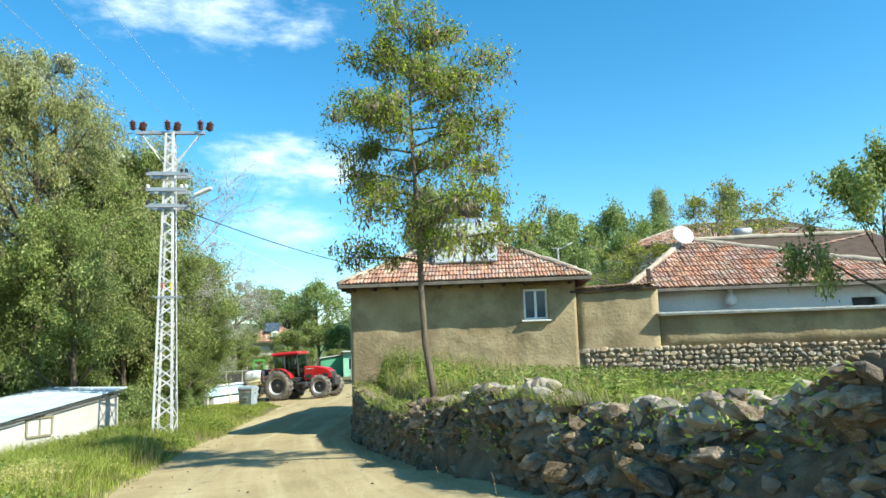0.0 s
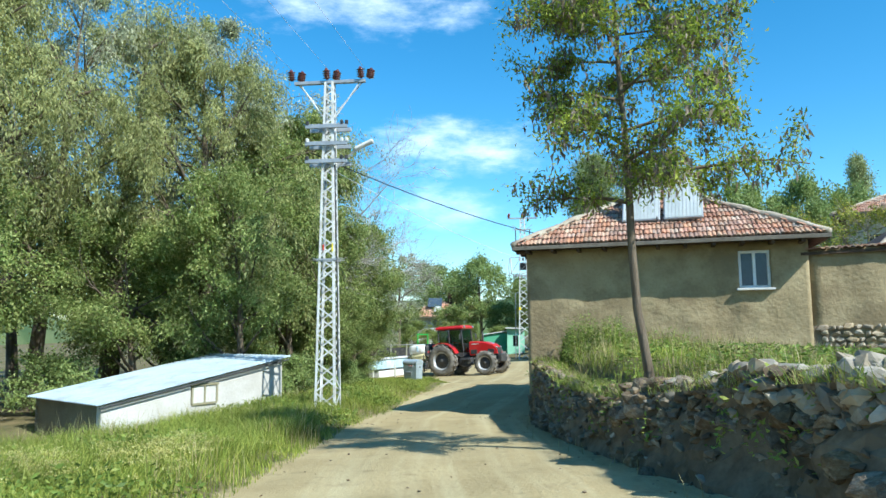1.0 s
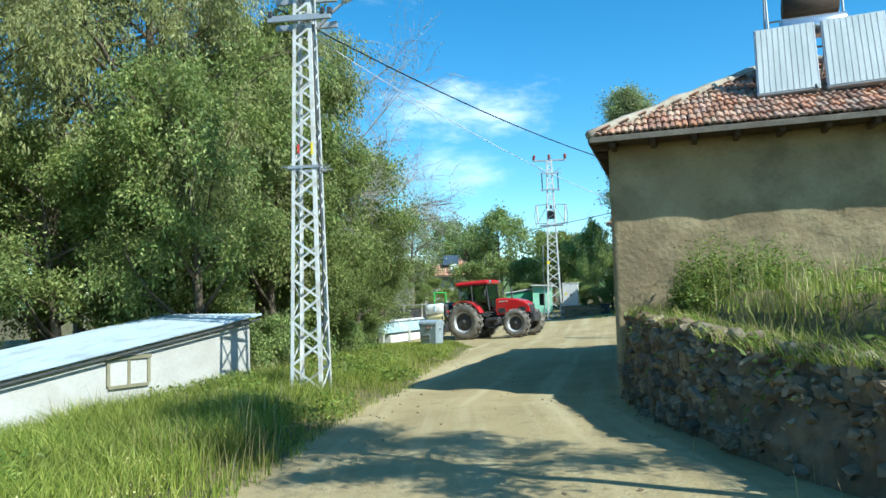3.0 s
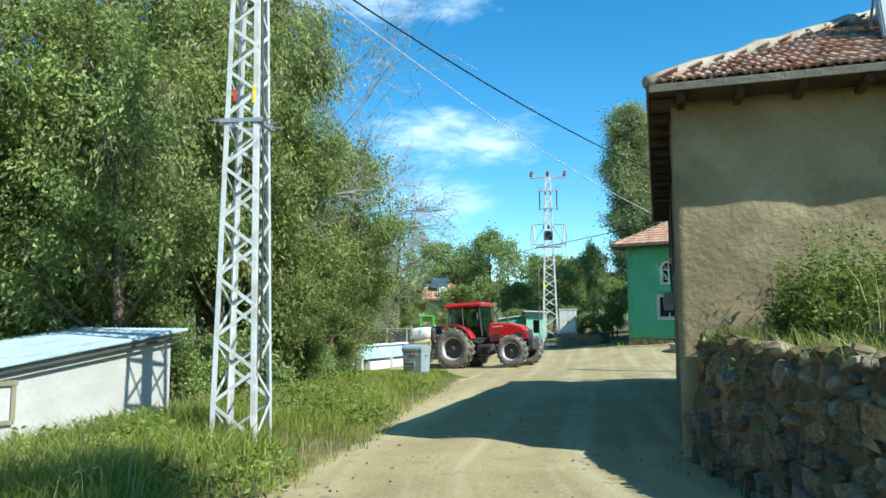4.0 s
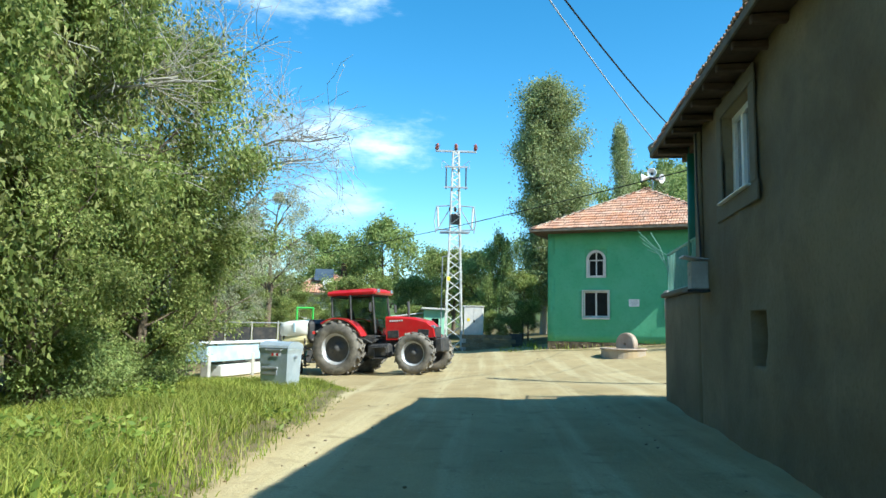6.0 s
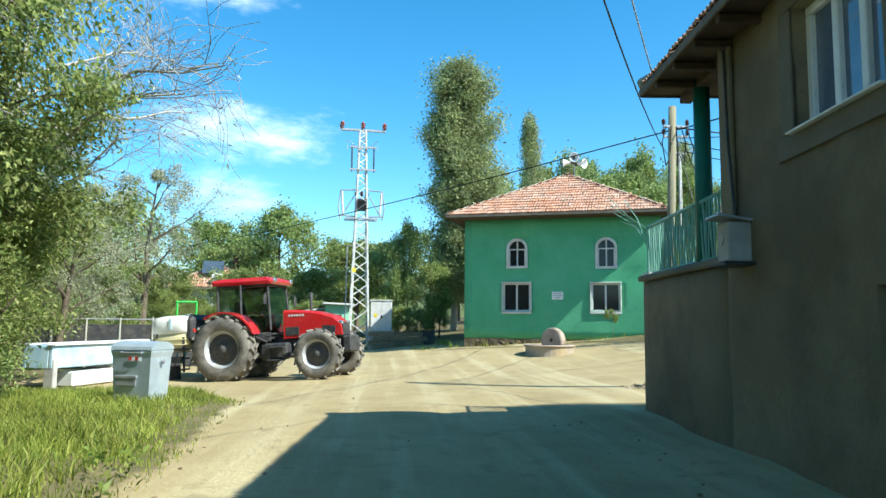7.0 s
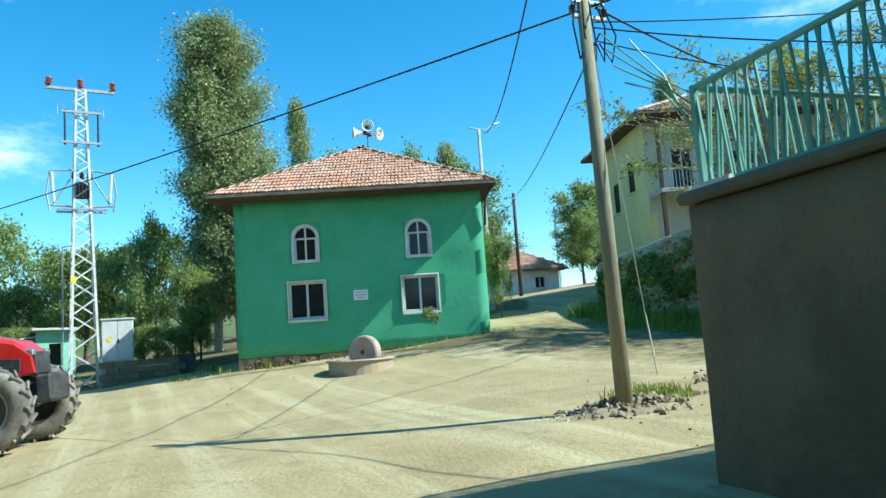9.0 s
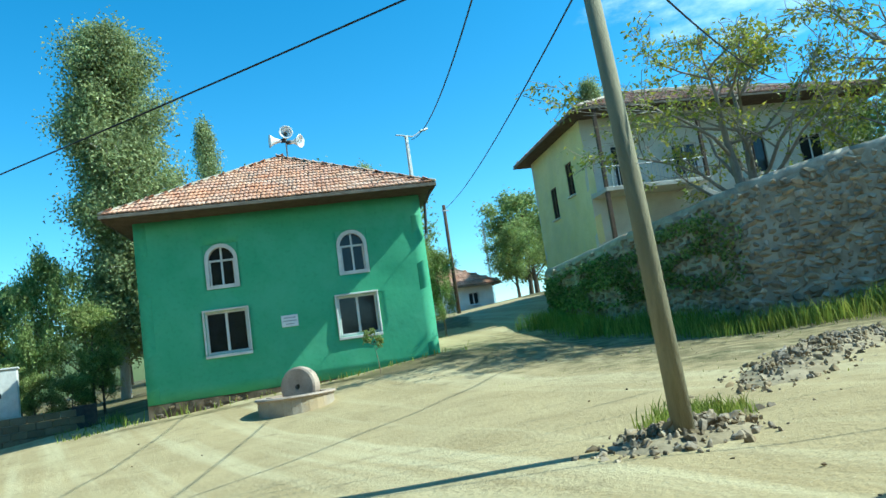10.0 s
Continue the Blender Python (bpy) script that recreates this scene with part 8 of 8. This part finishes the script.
def right_trees():
    w, b = grow(61, 3.6, 0.11, 0.35, 12, 1.7, 0.8, 5, 5, 0.05)
    t = tree("fruit_tree", "young green fruit tree behind the rubble wall", pose(6.5, 15.4, float(land(6.5, 15.4)) - 0.05) @ Matrix.Diagonal((0.66, 0.66, 0.98, 1)), w, b, BARK, [("crown", leaves_on("crown", b, 60, 0.09, 0.1, 0.6, ASPEN, 0.4))])
    w, b = grow(67, 7.6, 0.2, 0.16, 12, 3.6, 0.7, 6, 6, 0.0, wander=0.22, stems=2)
    t = tree("walnut_tree", "open walnut tree with pale limbs and yellowing leaves", pose(11.1, 45.2, 0.9), w, b, WALNUT_BARK, [("crown", leaves_on("crown", b, 15, 0.12, 0.15, 0.55, WALNUT, 0.6, share=0.5))], "", 0.009, b)
    t.scale = (0.98, 0.98, 0.8)
    o = copy_thing(t, pose(15.2, 42.2, 1.3, 0, 0, 140))
    o.scale = (1.05, 1.05, 1.0)
    # sapling before the green house
    w, b = grow(71, 1.1, 0.014, 0.55, 6, 0.28, 0.6, 3, 3, 0.0)
    tree("sapling", "thin sapling beside the green house", pose(2.5, 50.3, float(land(2.5, 50.3)) - 0.03), w, b, BARK, [("crown", leaves_on("crown", b, 10, 0.03, 0.07, 0.5, ASPEN, 0.3))], "", 0.003)


def poplar_mesh(seed, height, reach, limbs, blunt, name, label, bark, leaf, per, size):
    w, b = grow(seed, height, height * 0.018, 0.05, limbs, reach, 2.5, 7, 5, 0.0, shape=lambda f: min(1.0, 0.62 + 1.5 * f) * (1 - f ** blunt) ** 0.7 + 0.06, wander=0.09)
    return tree(name, label, None, w, b, bark, [("crown", leaves_on("crown", b, per, size * 1.0, size * 0.5, 0.75, leaf, 0.3))], "", 0.01)


def far_trees():
    p = poplar_mesh(81, 13.2, 2.95, 62, 3.6, "poplar_tree", "tall dense columnar poplar behind the green house", BARK_GREY, POPLAR, 64, 0.25)
    settle(p, -0.85, 64.0, 1.06, 0, 1.055)
    q = poplar_mesh(83, 14.5, 2.5, 34, 2.4, "poplar_tree", "slim far columnar poplar", BARK_GREY, POPLAR, 24, 0.36)
    settle(q, 6.2, 80, .62, 60, 1.04)
    for x, y, s, r, sz in ((-1.75, 65.0, .78, 120, 0.84), (8.9, 82, .55, 200, 0.8), (37.6, 122, 1.3, 10, 1.55), (24.5, 64.0, 0.7, 90, 0.75)):
        place(q, x, y, s, r, 0, sz)
    w, b = grow(91, 7.5, 0.2, 0.14, 14, 3.0, 0.8, 6, 5, 0.05)
    d = tree("deep_green_tree", "dense dark green broadleaf tree", None, w, b, BARK, [("crown", leaves_on("crown", b, 38, 0.28, 0.2, 0.7, DEEP, 0.3))], "trees round the square", 0.008)
    w, b = grow(95, 7.0, 0.2, 0.14, 14, 3.0, 0.8, 6, 5, 0.05)
    e = tree("light_green_tree", "loose light green broadleaf tree", None, w, b, BARK, [("crown", leaves_on("crown", b, 38, 0.28, 0.2, 0.65, ASPEN, 0.3))], "trees round the square", 0.008)
    settle(d, -12.6, 74.5, .95, 0, 1.05)
    settle(e, -10.0, 69.5, .6, 0, 0.55)
    for x, y, s, r, sz in ((-15.5, 78, .95, 40, .85), (-8.4, 80, .85, 90, .8), (-4.3, 64.6, .42, 150, .74), (-5.4, 68, .6, 200, .66), (-24, 74, 1.2, 250, 1.1), (-31, 66, 1.3, 10, 1.2), (2.5, 76, .8, 100, .9), (-19, 84, 1.2, 60, 1.1), (0.5, 84, 1.0, 20, 1.0),
                           (19.5, 56, .6, 70, 0.5), (23, 47, .7, 160, .68), (18.0, 36.5, .65, 300, 0.6), (17, 84, .9, 35, 0.75), (24, 88, 1.0, 95, 0.85), (22.2, 71, .6, 120, .55), (-30, 44, 1.4, 30, 1.3), (-25, 27, 1.3, 70, 1.2), (-27, 34, 1.4, 170, 1.3), (-24.5, 20, 1.2, 260, 1.1), (-23.5, 40, 1.2, 10, 1.1), (7.0, 57.5, .45, 140, .45), (13, 77.5, 1.0, 25, 1.25), (8.8, 71, .8, 80, 1.1), (20, 84, 1.1, 140, 1.35), (26, 74, 1.0, 10, 0.9), (14, 112, 1.7, 20, 2.2), (19.5, 113, 1.8, 95, 2.3), (25.5, 111, 1.7, 170, 2.25), (31, 112, 1.6, 250, 2.0)):
        place(d, x, y, s, r, 0, sz)
    for x, y, s, r, sz in ((-7.4, 73, .8, 80, .8), (-3.2, 60.5, .38, 140, .5), (-13.5, 66, .62, 210, .55), (-17.8, 66.5, .6, 260, .6), (-22, 62, .9, 20, .85), (5.5, 70, .75, 66, .8), (10.5, 78, .7, 170, .7), (7.4, 55.3, .22, 220, .4), (30, 80, 1.1, 45, .9), (14.5, 92, 1.0, 75, .8), (-26, 56, 1.1, 15, 1.1), (26, 36, .75, 15, 0.65), (21.5, 31, 0.65, 200, 0.6), (-11.5, 62, .3, 30, .35), (-4.9, 60.2, .24, 10, .24), (-3.9, 59.4, .22, 90, .2), (-2.9, 60.4, .26, 200, .28), (-5.6, 61.5, .28, 150, .3), (-9.8, 66, .3, 40, .3), (-14.5, 62, .32, 110, .3)):
        place(e, x, y, s, r, 0, sz)
    # far hills of woods that close the view
    hills = Geo()
    for cx, cy, rx, ry, h, seed in ((-60, 170, 70, 25, 9, 1), (30, 190, 80, 28, 14, 4), (-140, 90, 40, 80, 12, 7), (130, 120, 50, 80, 18, 9), (0, -160, 160, 30, 12, 12)):
        k, l = 28, 7
        vs, fs = [], []
        for i in range(l + 1):
            for j in range(k):
                a = 2 * math.pi * j / k
                f = i / l
                q = math.cos(f * math.pi / 2)
                z = h * math.sin(f * math.pi / 2) + 1.6 * noise.noise(Vector((j * 0.9, i * 0.7, seed)))
                vs.append((cx + rx * q * math.cos(a), cy + ry * q * math.sin(a), z - 1.5))
        for i in range(l):
            for j in range(k):
                fs.append((i * k + j, i * k + (j + 1) % k, (i + 1) * k + (j + 1) % k, (i + 1) * k + j))
        hills.add(vs, fs)
    tagged(new("far_hills", mesh_of("far_hills", hills, FAR_WOOD, True)), "low wooded hills in the distance", "hills", kind="structure")


FAR_WOOD = surface("far_woods", (0.05, 0.085, 0.03), (0.1, 0.135, 0.05), 0.2, 0.95, 0.6, 1.5, third=(0.15, 0.17, 0.08), third_scale=0.05)


def scatter(n, x0, x1, y0, y1, keep):
    x, y = rng.uniform(x0, x1, n), rng.uniform(y0, y1, n)
    k = keep(x, y)
    k = rng.random(n) < k
    x, y = x[k], y[k]
    return np.stack([x, y, land(x, y) - 0.02], 1)


def patch(x, y, s, off=0.0):
    """A soft patchiness between 0 and 1."""
    return np.clip(0.5 + 0.5 * np.sin(x * s + 1.3 * np.sin(y * s * 0.7 + off)) * np.cos(y * s * 1.2 + 0.9 * np.sin(x * s * 0.6 + off)), 0, 1)


def grass():
    def verge(x, y):
        off = left_edge(y) - x
        inside = np.clip((off + 0.2) / 0.3, 0, 1) * (y < 41.5)
        thin = np.clip(1.25 - np.maximum(0, off - 3.0) / 6, 0.12, 1)
        # keep the shed and the thicket floor clear
        sx, sy = x + 11.9, y - 20.3
        u, v = sx * 0.4766 + sy * 0.8791, -sx * 0.8791 + sy * 0.4766
        shed_free = ~((u > -0.1) & (u < 4.7) & (v > 0.02) & (v < 3.4))
        dense = np.where(y < 24, 1.0, np.where(y < 40, 1.0, 0.5))
        return inside * thin * shed_free * dense

    def emit(name, label, p, h0, h1, w, mat, lean=0.12):
        n = len(p)
        far = np.clip((p[:, 1] - 8) / 30, 0, 1)
        hgt = rng.uniform(h0, h1, n) * (0.75 + 0.5 * patch(p[:, 0], p[:, 1], 1.7)) * np.where(p[:, 0] < -3.2, np.interp(p[:, 1], [24, 34], [1.0, 0.5]), 1.0) * np.interp(p[:, 0], [-0.5, 2.5], [1.0, 0.55]) * (1 + 0.6 * np.exp(-((p[:, 0] + 11) / 2.6) ** 2 - ((p[:, 1] - 18) / 4.0) ** 2))
        me = blades(name, p, hgt, rng.normal(scale=lean, size=(n, 2)) * hgt[:, None] * 2, w * (0.9 + 0.45 * far) * rng.uniform(0.7, 1.4, n), mat)
        tagged(new(name, me), label, "grass", kind="stuff")

    p = scatter(270000, -13.5, -3.2, 6.5, 41.5, lambda x, y: verge(x, y) * np.where(patch(x, y, 0.9, 2.0) > 0.25, 1, 0.55))
    short = (left_edge(p[:, 1]) - p[:, 0]) < 0.3
    emit("verge_grass", "fresh green meadow grass along the verge", p[~short], 0.12, 0.36, 0.01, GRASS, 0.24)
    emit("short_grass", "short worn grass at the lane's edge", p[short], 0.05, 0.16, 0.01, GRASS)
    p = scatter(9000, -13, -3.6, 6.5, 30, lambda x, y: verge(x, y) * (patch(x, y, 1.3, 5.0) > 0.6))
    emit("seed_grass", "taller pale seed heads among the grass", p, 0.3, 0.52, 0.007, STRAW, 0.09)
    # broad weeds and cream flower heads
    p = scatter(9000, -11, -4.2, 8, 34, lambda x, y: verge(x, y) * (patch(x, y, 1.1, 1.0) > 0.62))
    k = len(p)
    n = 5
    base = np.repeat(p, n, 0) + np.array([0, 0, 0.04])
    base[:, 2] += rng.uniform(0, 0.25, len(base))
    way = np.concatenate([rng.normal(size=(len(base), 2)), rng.uniform(0.1, 0.8, (len(base), 1))], 1)
    ln = rng.uniform(0.04, 0.1, len(base))
    tagged(new("verge_weeds", leaf_mesh("verge_weeds", base, way, ln, ln * 0.45, WEED)), "broad-leaved weeds in the verge", "weeds", kind="stuff")
    p = scatter(15000, -10.5, -4.6, 8.5, 22, lambda x, y: verge(x, y) * np.clip(1.25 - np.hypot((x + 6.9) / 1.3, (y - 14.2) / 2.6), 0, 1) * 0.55 * (patch(x, y, 2.4, 3.4) > 0.52) + 0.03 * verge(x, y) * np.clip((patch(x, y, 0.75, 3.4) - 0.6) * 4, 0, 1))
    heads = []
    for q in p:
        c = q + np.array([0, 0, rng.uniform(0.16, 0.36)])
        heads.append(c + rng.normal(scale=(0.045, 0.045, 0.012), size=(34, 3)))
    if heads:
        base = np.concatenate(heads)
        ln = rng.uniform(0.008, 0.018, len(base))
        tagged(new("verge_flowers", leaf_mesh("verge_flowers", base, np.concatenate([rng.normal(size=(len(base), 2)), np.full((len(base), 1), 0.4)], 1), ln, ln * 0.9, FLOWER, 0.0)), "cream-white flower heads in the verge", "flowers", kind="stuff")

    def bank(x, y):
        right = x - wall_x(y)
        return np.clip((right - 0.24) / 0.25, 0, 1) * np.where(y > 17, 1.0, 0.85) * (y < np.where(x < 2.95, 23.45 - (x + 3.1) * 0.094, 23.0))

    p = scatter(66000, -2.9, 12.5, 8.5, 23.5, lambda x, y: bank(x, y) * np.clip(1.3 - x / 14, 0.3, 1))
    tall = patch(p[:, 0], p[:, 1], 1.2, 4.0) > 0.62
    emit("bank_grass", "lush grass on the bank before the mud house", p[~tall], 0.06, 0.2, 0.011, GRASS)
    emit("bank_tall_grass", "tall green grass on the bank", p[tall], 0.14, 0.33, 0.01, GRASS, 0.2)
    p = scatter(17000, -2.9, 11, 11, 23.4, lambda x, y: bank(x, y) * (patch(x, y, 1.5, 0.5) > 0.55))
    emit("bank_seed_grass", "dry yellow stems on the bank", p, 0.2, 0.55, 0.008, STRAW, 0.1)
    p = scatter(5200, -2.9, 11, 9.5, 23.4, lambda x, y: bank(x, y) * np.clip((patch(x, y, 1.0, 2.5) - 0.3) * 2.5, 0, 1))
    base = np.repeat(p, 9, 0)
    base[:, 2] += rng.uniform(0.02, 0.28, len(base))
    base[:, :2] += rng.normal(scale=0.06, size=(len(base), 2))
    way = np.concatenate([rng.normal(size=(len(base), 2)), rng.uniform(-0.2, 0.7, (len(base), 1))], 1)
    ln = rng.uniform(0.04, 0.12, len(base))
    tagged(new("bank_weeds", leaf_mesh("bank_weeds", base, way, ln, ln * 0.3, WEED)), "leafy weeds on the bank", "weeds", kind="stuff")
    # rank growth by the corner of the mud house: upright stems set with leaves, thinner toward the tip
    p = scatter(1800, -2.95, 0.6, 21.6, 23.4, lambda x, y: bank(x, y) * np.clip(1.2 - np.abs(y - 22.9) / 1.1, 0, 1) * np.interp(x, [-2.6, -1.0, 0.6], [1, 0.7, 0.1]))
    stem = (0.18 + 0.8 * rng.random(len(p)) ** 2.6) * np.interp(p[:, 0], [-2.0, -0.4], [1.0, 0.6])
    up = rng.random((len(p), 34)) ** 0.8
    base = np.repeat(p, 34, 0)
    base[:, 2] += (up * stem[:, None]).ravel()
    base[:, :2] += rng.normal(scale=0.035, size=(len(base), 2))
    way = np.concatenate([rng.normal(size=(len(base), 2)), rng.uniform(-0.3, 0.9, (len(base), 1))], 1)
    ln = rng.uniform(0.05, 0.12, len(base)) * (1.1 - 0.7 * up.ravel())
    tagged(new("corner_weeds", leaf_mesh("corner_weeds", base, way, ln, ln * 0.36, WEED)), "rank leafy weeds against the mud house", "weeds", kind="stuff")
    p = scatter(1300, -3.05, 3.0, 21.2, 23.4, lambda x, y: bank(x, y) * (patch(x, y, 2.1, 1.5) > 0.4))
    emit("corner_stems", "tall yellowing stems against the mud house", p[::2], 0.2, 0.7, 0.008, GRASS, 0.1)
    emit("corner_straw", "dry pale stalks against the mud house", p[1::2], 0.25, 0.75, 0.006, STRAW, 0.1)
    # grass that hangs over the crest of the bank
    n = 6000
    y = rng.uniform(11.5, 23.4, n)
    keep = rng.random(n) < 0.25 + 0.75 * (patch(y * 0, y, 1.9, 0.8) > 0.45)
    y = y[keep]
    n = len(y)
    x = wall_x(y) + rng.uniform(0.06, 0.55, n)
    base = np.stack([x, y, wall_top(y) - 0.1 + 0.12 * (x - wall_x(y) - 0.2)], 1)
    hgt = rng.uniform(0.05, 0.2, n)
    lean = np.stack([rng.normal(-0.07, 0.08, n), rng.normal(0, 0.1, n)], 1)
    for nm, lab, sl, mat in (("crest_grass", "green grass hanging over the crest of the bank", slice(0, None, 2), GRASS), ("crest_straw", "dry grass hanging over the crest of the bank", slice(1, None, 4), STRAW), ("crest_weeds", "rank weeds along the crest of the bank", slice(3, None, 4), WEED)):
        tagged(new(nm, blades(nm, base[sl], hgt[sl], lean[sl], rng.uniform(0.005, 0.01, len(hgt[sl])), mat)), lab, "grass", kind="stuff")
    # tufts in the joints of the rubble wall
    p = scatter(7000, -3.2, 2.6, 8.0, 23.2, lambda x, y: (np.abs(x - wall_x(y) - 0.1) < 0.14) * (patch(x, y, 2.6, 0.3) > 0.45))
    p[:, 2] = np.interp(rng.random(len(p)), [0, 1], [0.35, 1.0]) * (wall_top(p[:, 1]) - land(p[:, 0] - 0.6, p[:, 1])) + land(p[:, 0] - 0.6, p[:, 1])
    base = np.repeat(p, 5, 0) + rng.normal(scale=0.05, size=(len(p) * 5, 3))
    way = rng.normal(size=(len(base), 3)) + np.array([-0.8, 0, -0.1])
    ln = rng.uniform(0.03, 0.09, len(base))
    tagged(new("wall_weeds", leaf_mesh("wall_weeds", base, way, ln, ln * 0.4, WEED)), "small weeds rooted between the rubble stones", "weeds", kind="stuff")
    # tufts: wall foot, pole, stone wall foot, green house plinth
    p = scatter(5000, -3.4, 2.4, 8.5, 23, lambda x, y: (np.abs(x - wall_x(y) + 0.25) < 0.3) * 0.16 * patch(x, y, 2.2, 1.0))
    emit("wall_foot_grass", "sparse dry stalks at the foot of the rubble wall", p, 0.08, 0.32, 0.008, STRAW, 0.08)
    p = scatter(5000, -0.3, 1.6, 38.0, 39.6, lambda x, y: np.clip(1.1 - np.hypot((x - 0.4) / 0.6, (y - 38.75) / 0.5), 0, 1))
    emit("pole_grass", "green tuft beside the wooden pole", p, 0.1, 0.27, 0.012, GRASS)
    p = scatter(60000, 6.8, 14, 38.0, 53, lambda x, y: np.clip(1.2 - np.abs(x - np.interp(y, [38, 41, 44.3, 53], [13.2, 10.3, 8.5, 9.7])) / 1.1, 0, 1) * (x < np.interp(y, [38, 41, 44.3, 53], [14.0, 11.2, 9.05, 10.2])) * np.where(patch(x, y, 2.3, 1.0) > 0.3, 1, 0.35))
    emit("wall_side_grass", "long grass along the foot of the stone wall", p, 0.35, 1.05, 0.013, GRASS)
    p = scatter(2600, 1.5, 9.5, 38.5, 53, lambda x, y: np.clip((x - 1.5) / 4, 0, 1) * (patch(x, y, 1.5, 2.0) > 0.45) * (x < np.interp(y, [38, 41, 44.3, 53], [14.0, 11.2, 9.05, 10.2])))
    emit("slope_grass", "thin trodden grass on the bare slope", p, 0.03, 0.09, 0.01, GRASS)
    p = scatter(5000, -4.5, 5, 50, 57.5, lambda x, y: 0.5 * (np.abs(y - (53.0 - (x + 2.5) * 0.366)) < 0.28) + 0.5 * ((x < -2.7) & (y > 53.5)))
    emit("plinth_grass", "weeds along the plinth of the green house", p, 0.08, 0.35, 0.02, GRASS)
    # ivy over the dark part of the stone wall
    s = rng.random(9000)
    t = rng.random(9000)
    x = 10.3 - 1.15 * s
    y = 53.0 - 8.7 * s
    z = 0.7 + (1.2 + 0.7 * s) * t
    keep = (patch(y, z * 3, 1.5, 0.7) > 0.36) & (y > 44.9 + rng.normal(scale=0.7, size=9000))
    base = np.stack([x - 0.12 + rng.normal(scale=0.06, size=9000), y, z], 1)[keep]
    ln = rng.uniform(0.07, 0.15, len(base))
    tagged(new("wall_creeper", leaf_mesh("wall_creeper", base, rng.normal(size=(len(base), 3)) + np.array([-0.6, -0.2, -0.3]), ln, ln * 0.6, DEEP)), "dark creeper hanging on the stone wall", "creeper", kind="stuff")


# ---- the place, from the largest to the smallest ----
green_house()
yellow_house()
far_houses()
shed()
left_trees()
far_trees()
right_trees()
locust_tree()
near_mast()
far_mast()
wooden_pole()
lines()
tractor()
rubbish_bin()
trough()
fence()
mill_stone()
solar_heater()
terrace_railing()
far_stone_wall()
rubble_heaps()
grass()
mud_house()
yard_wall_and_house()
rubble_wall()
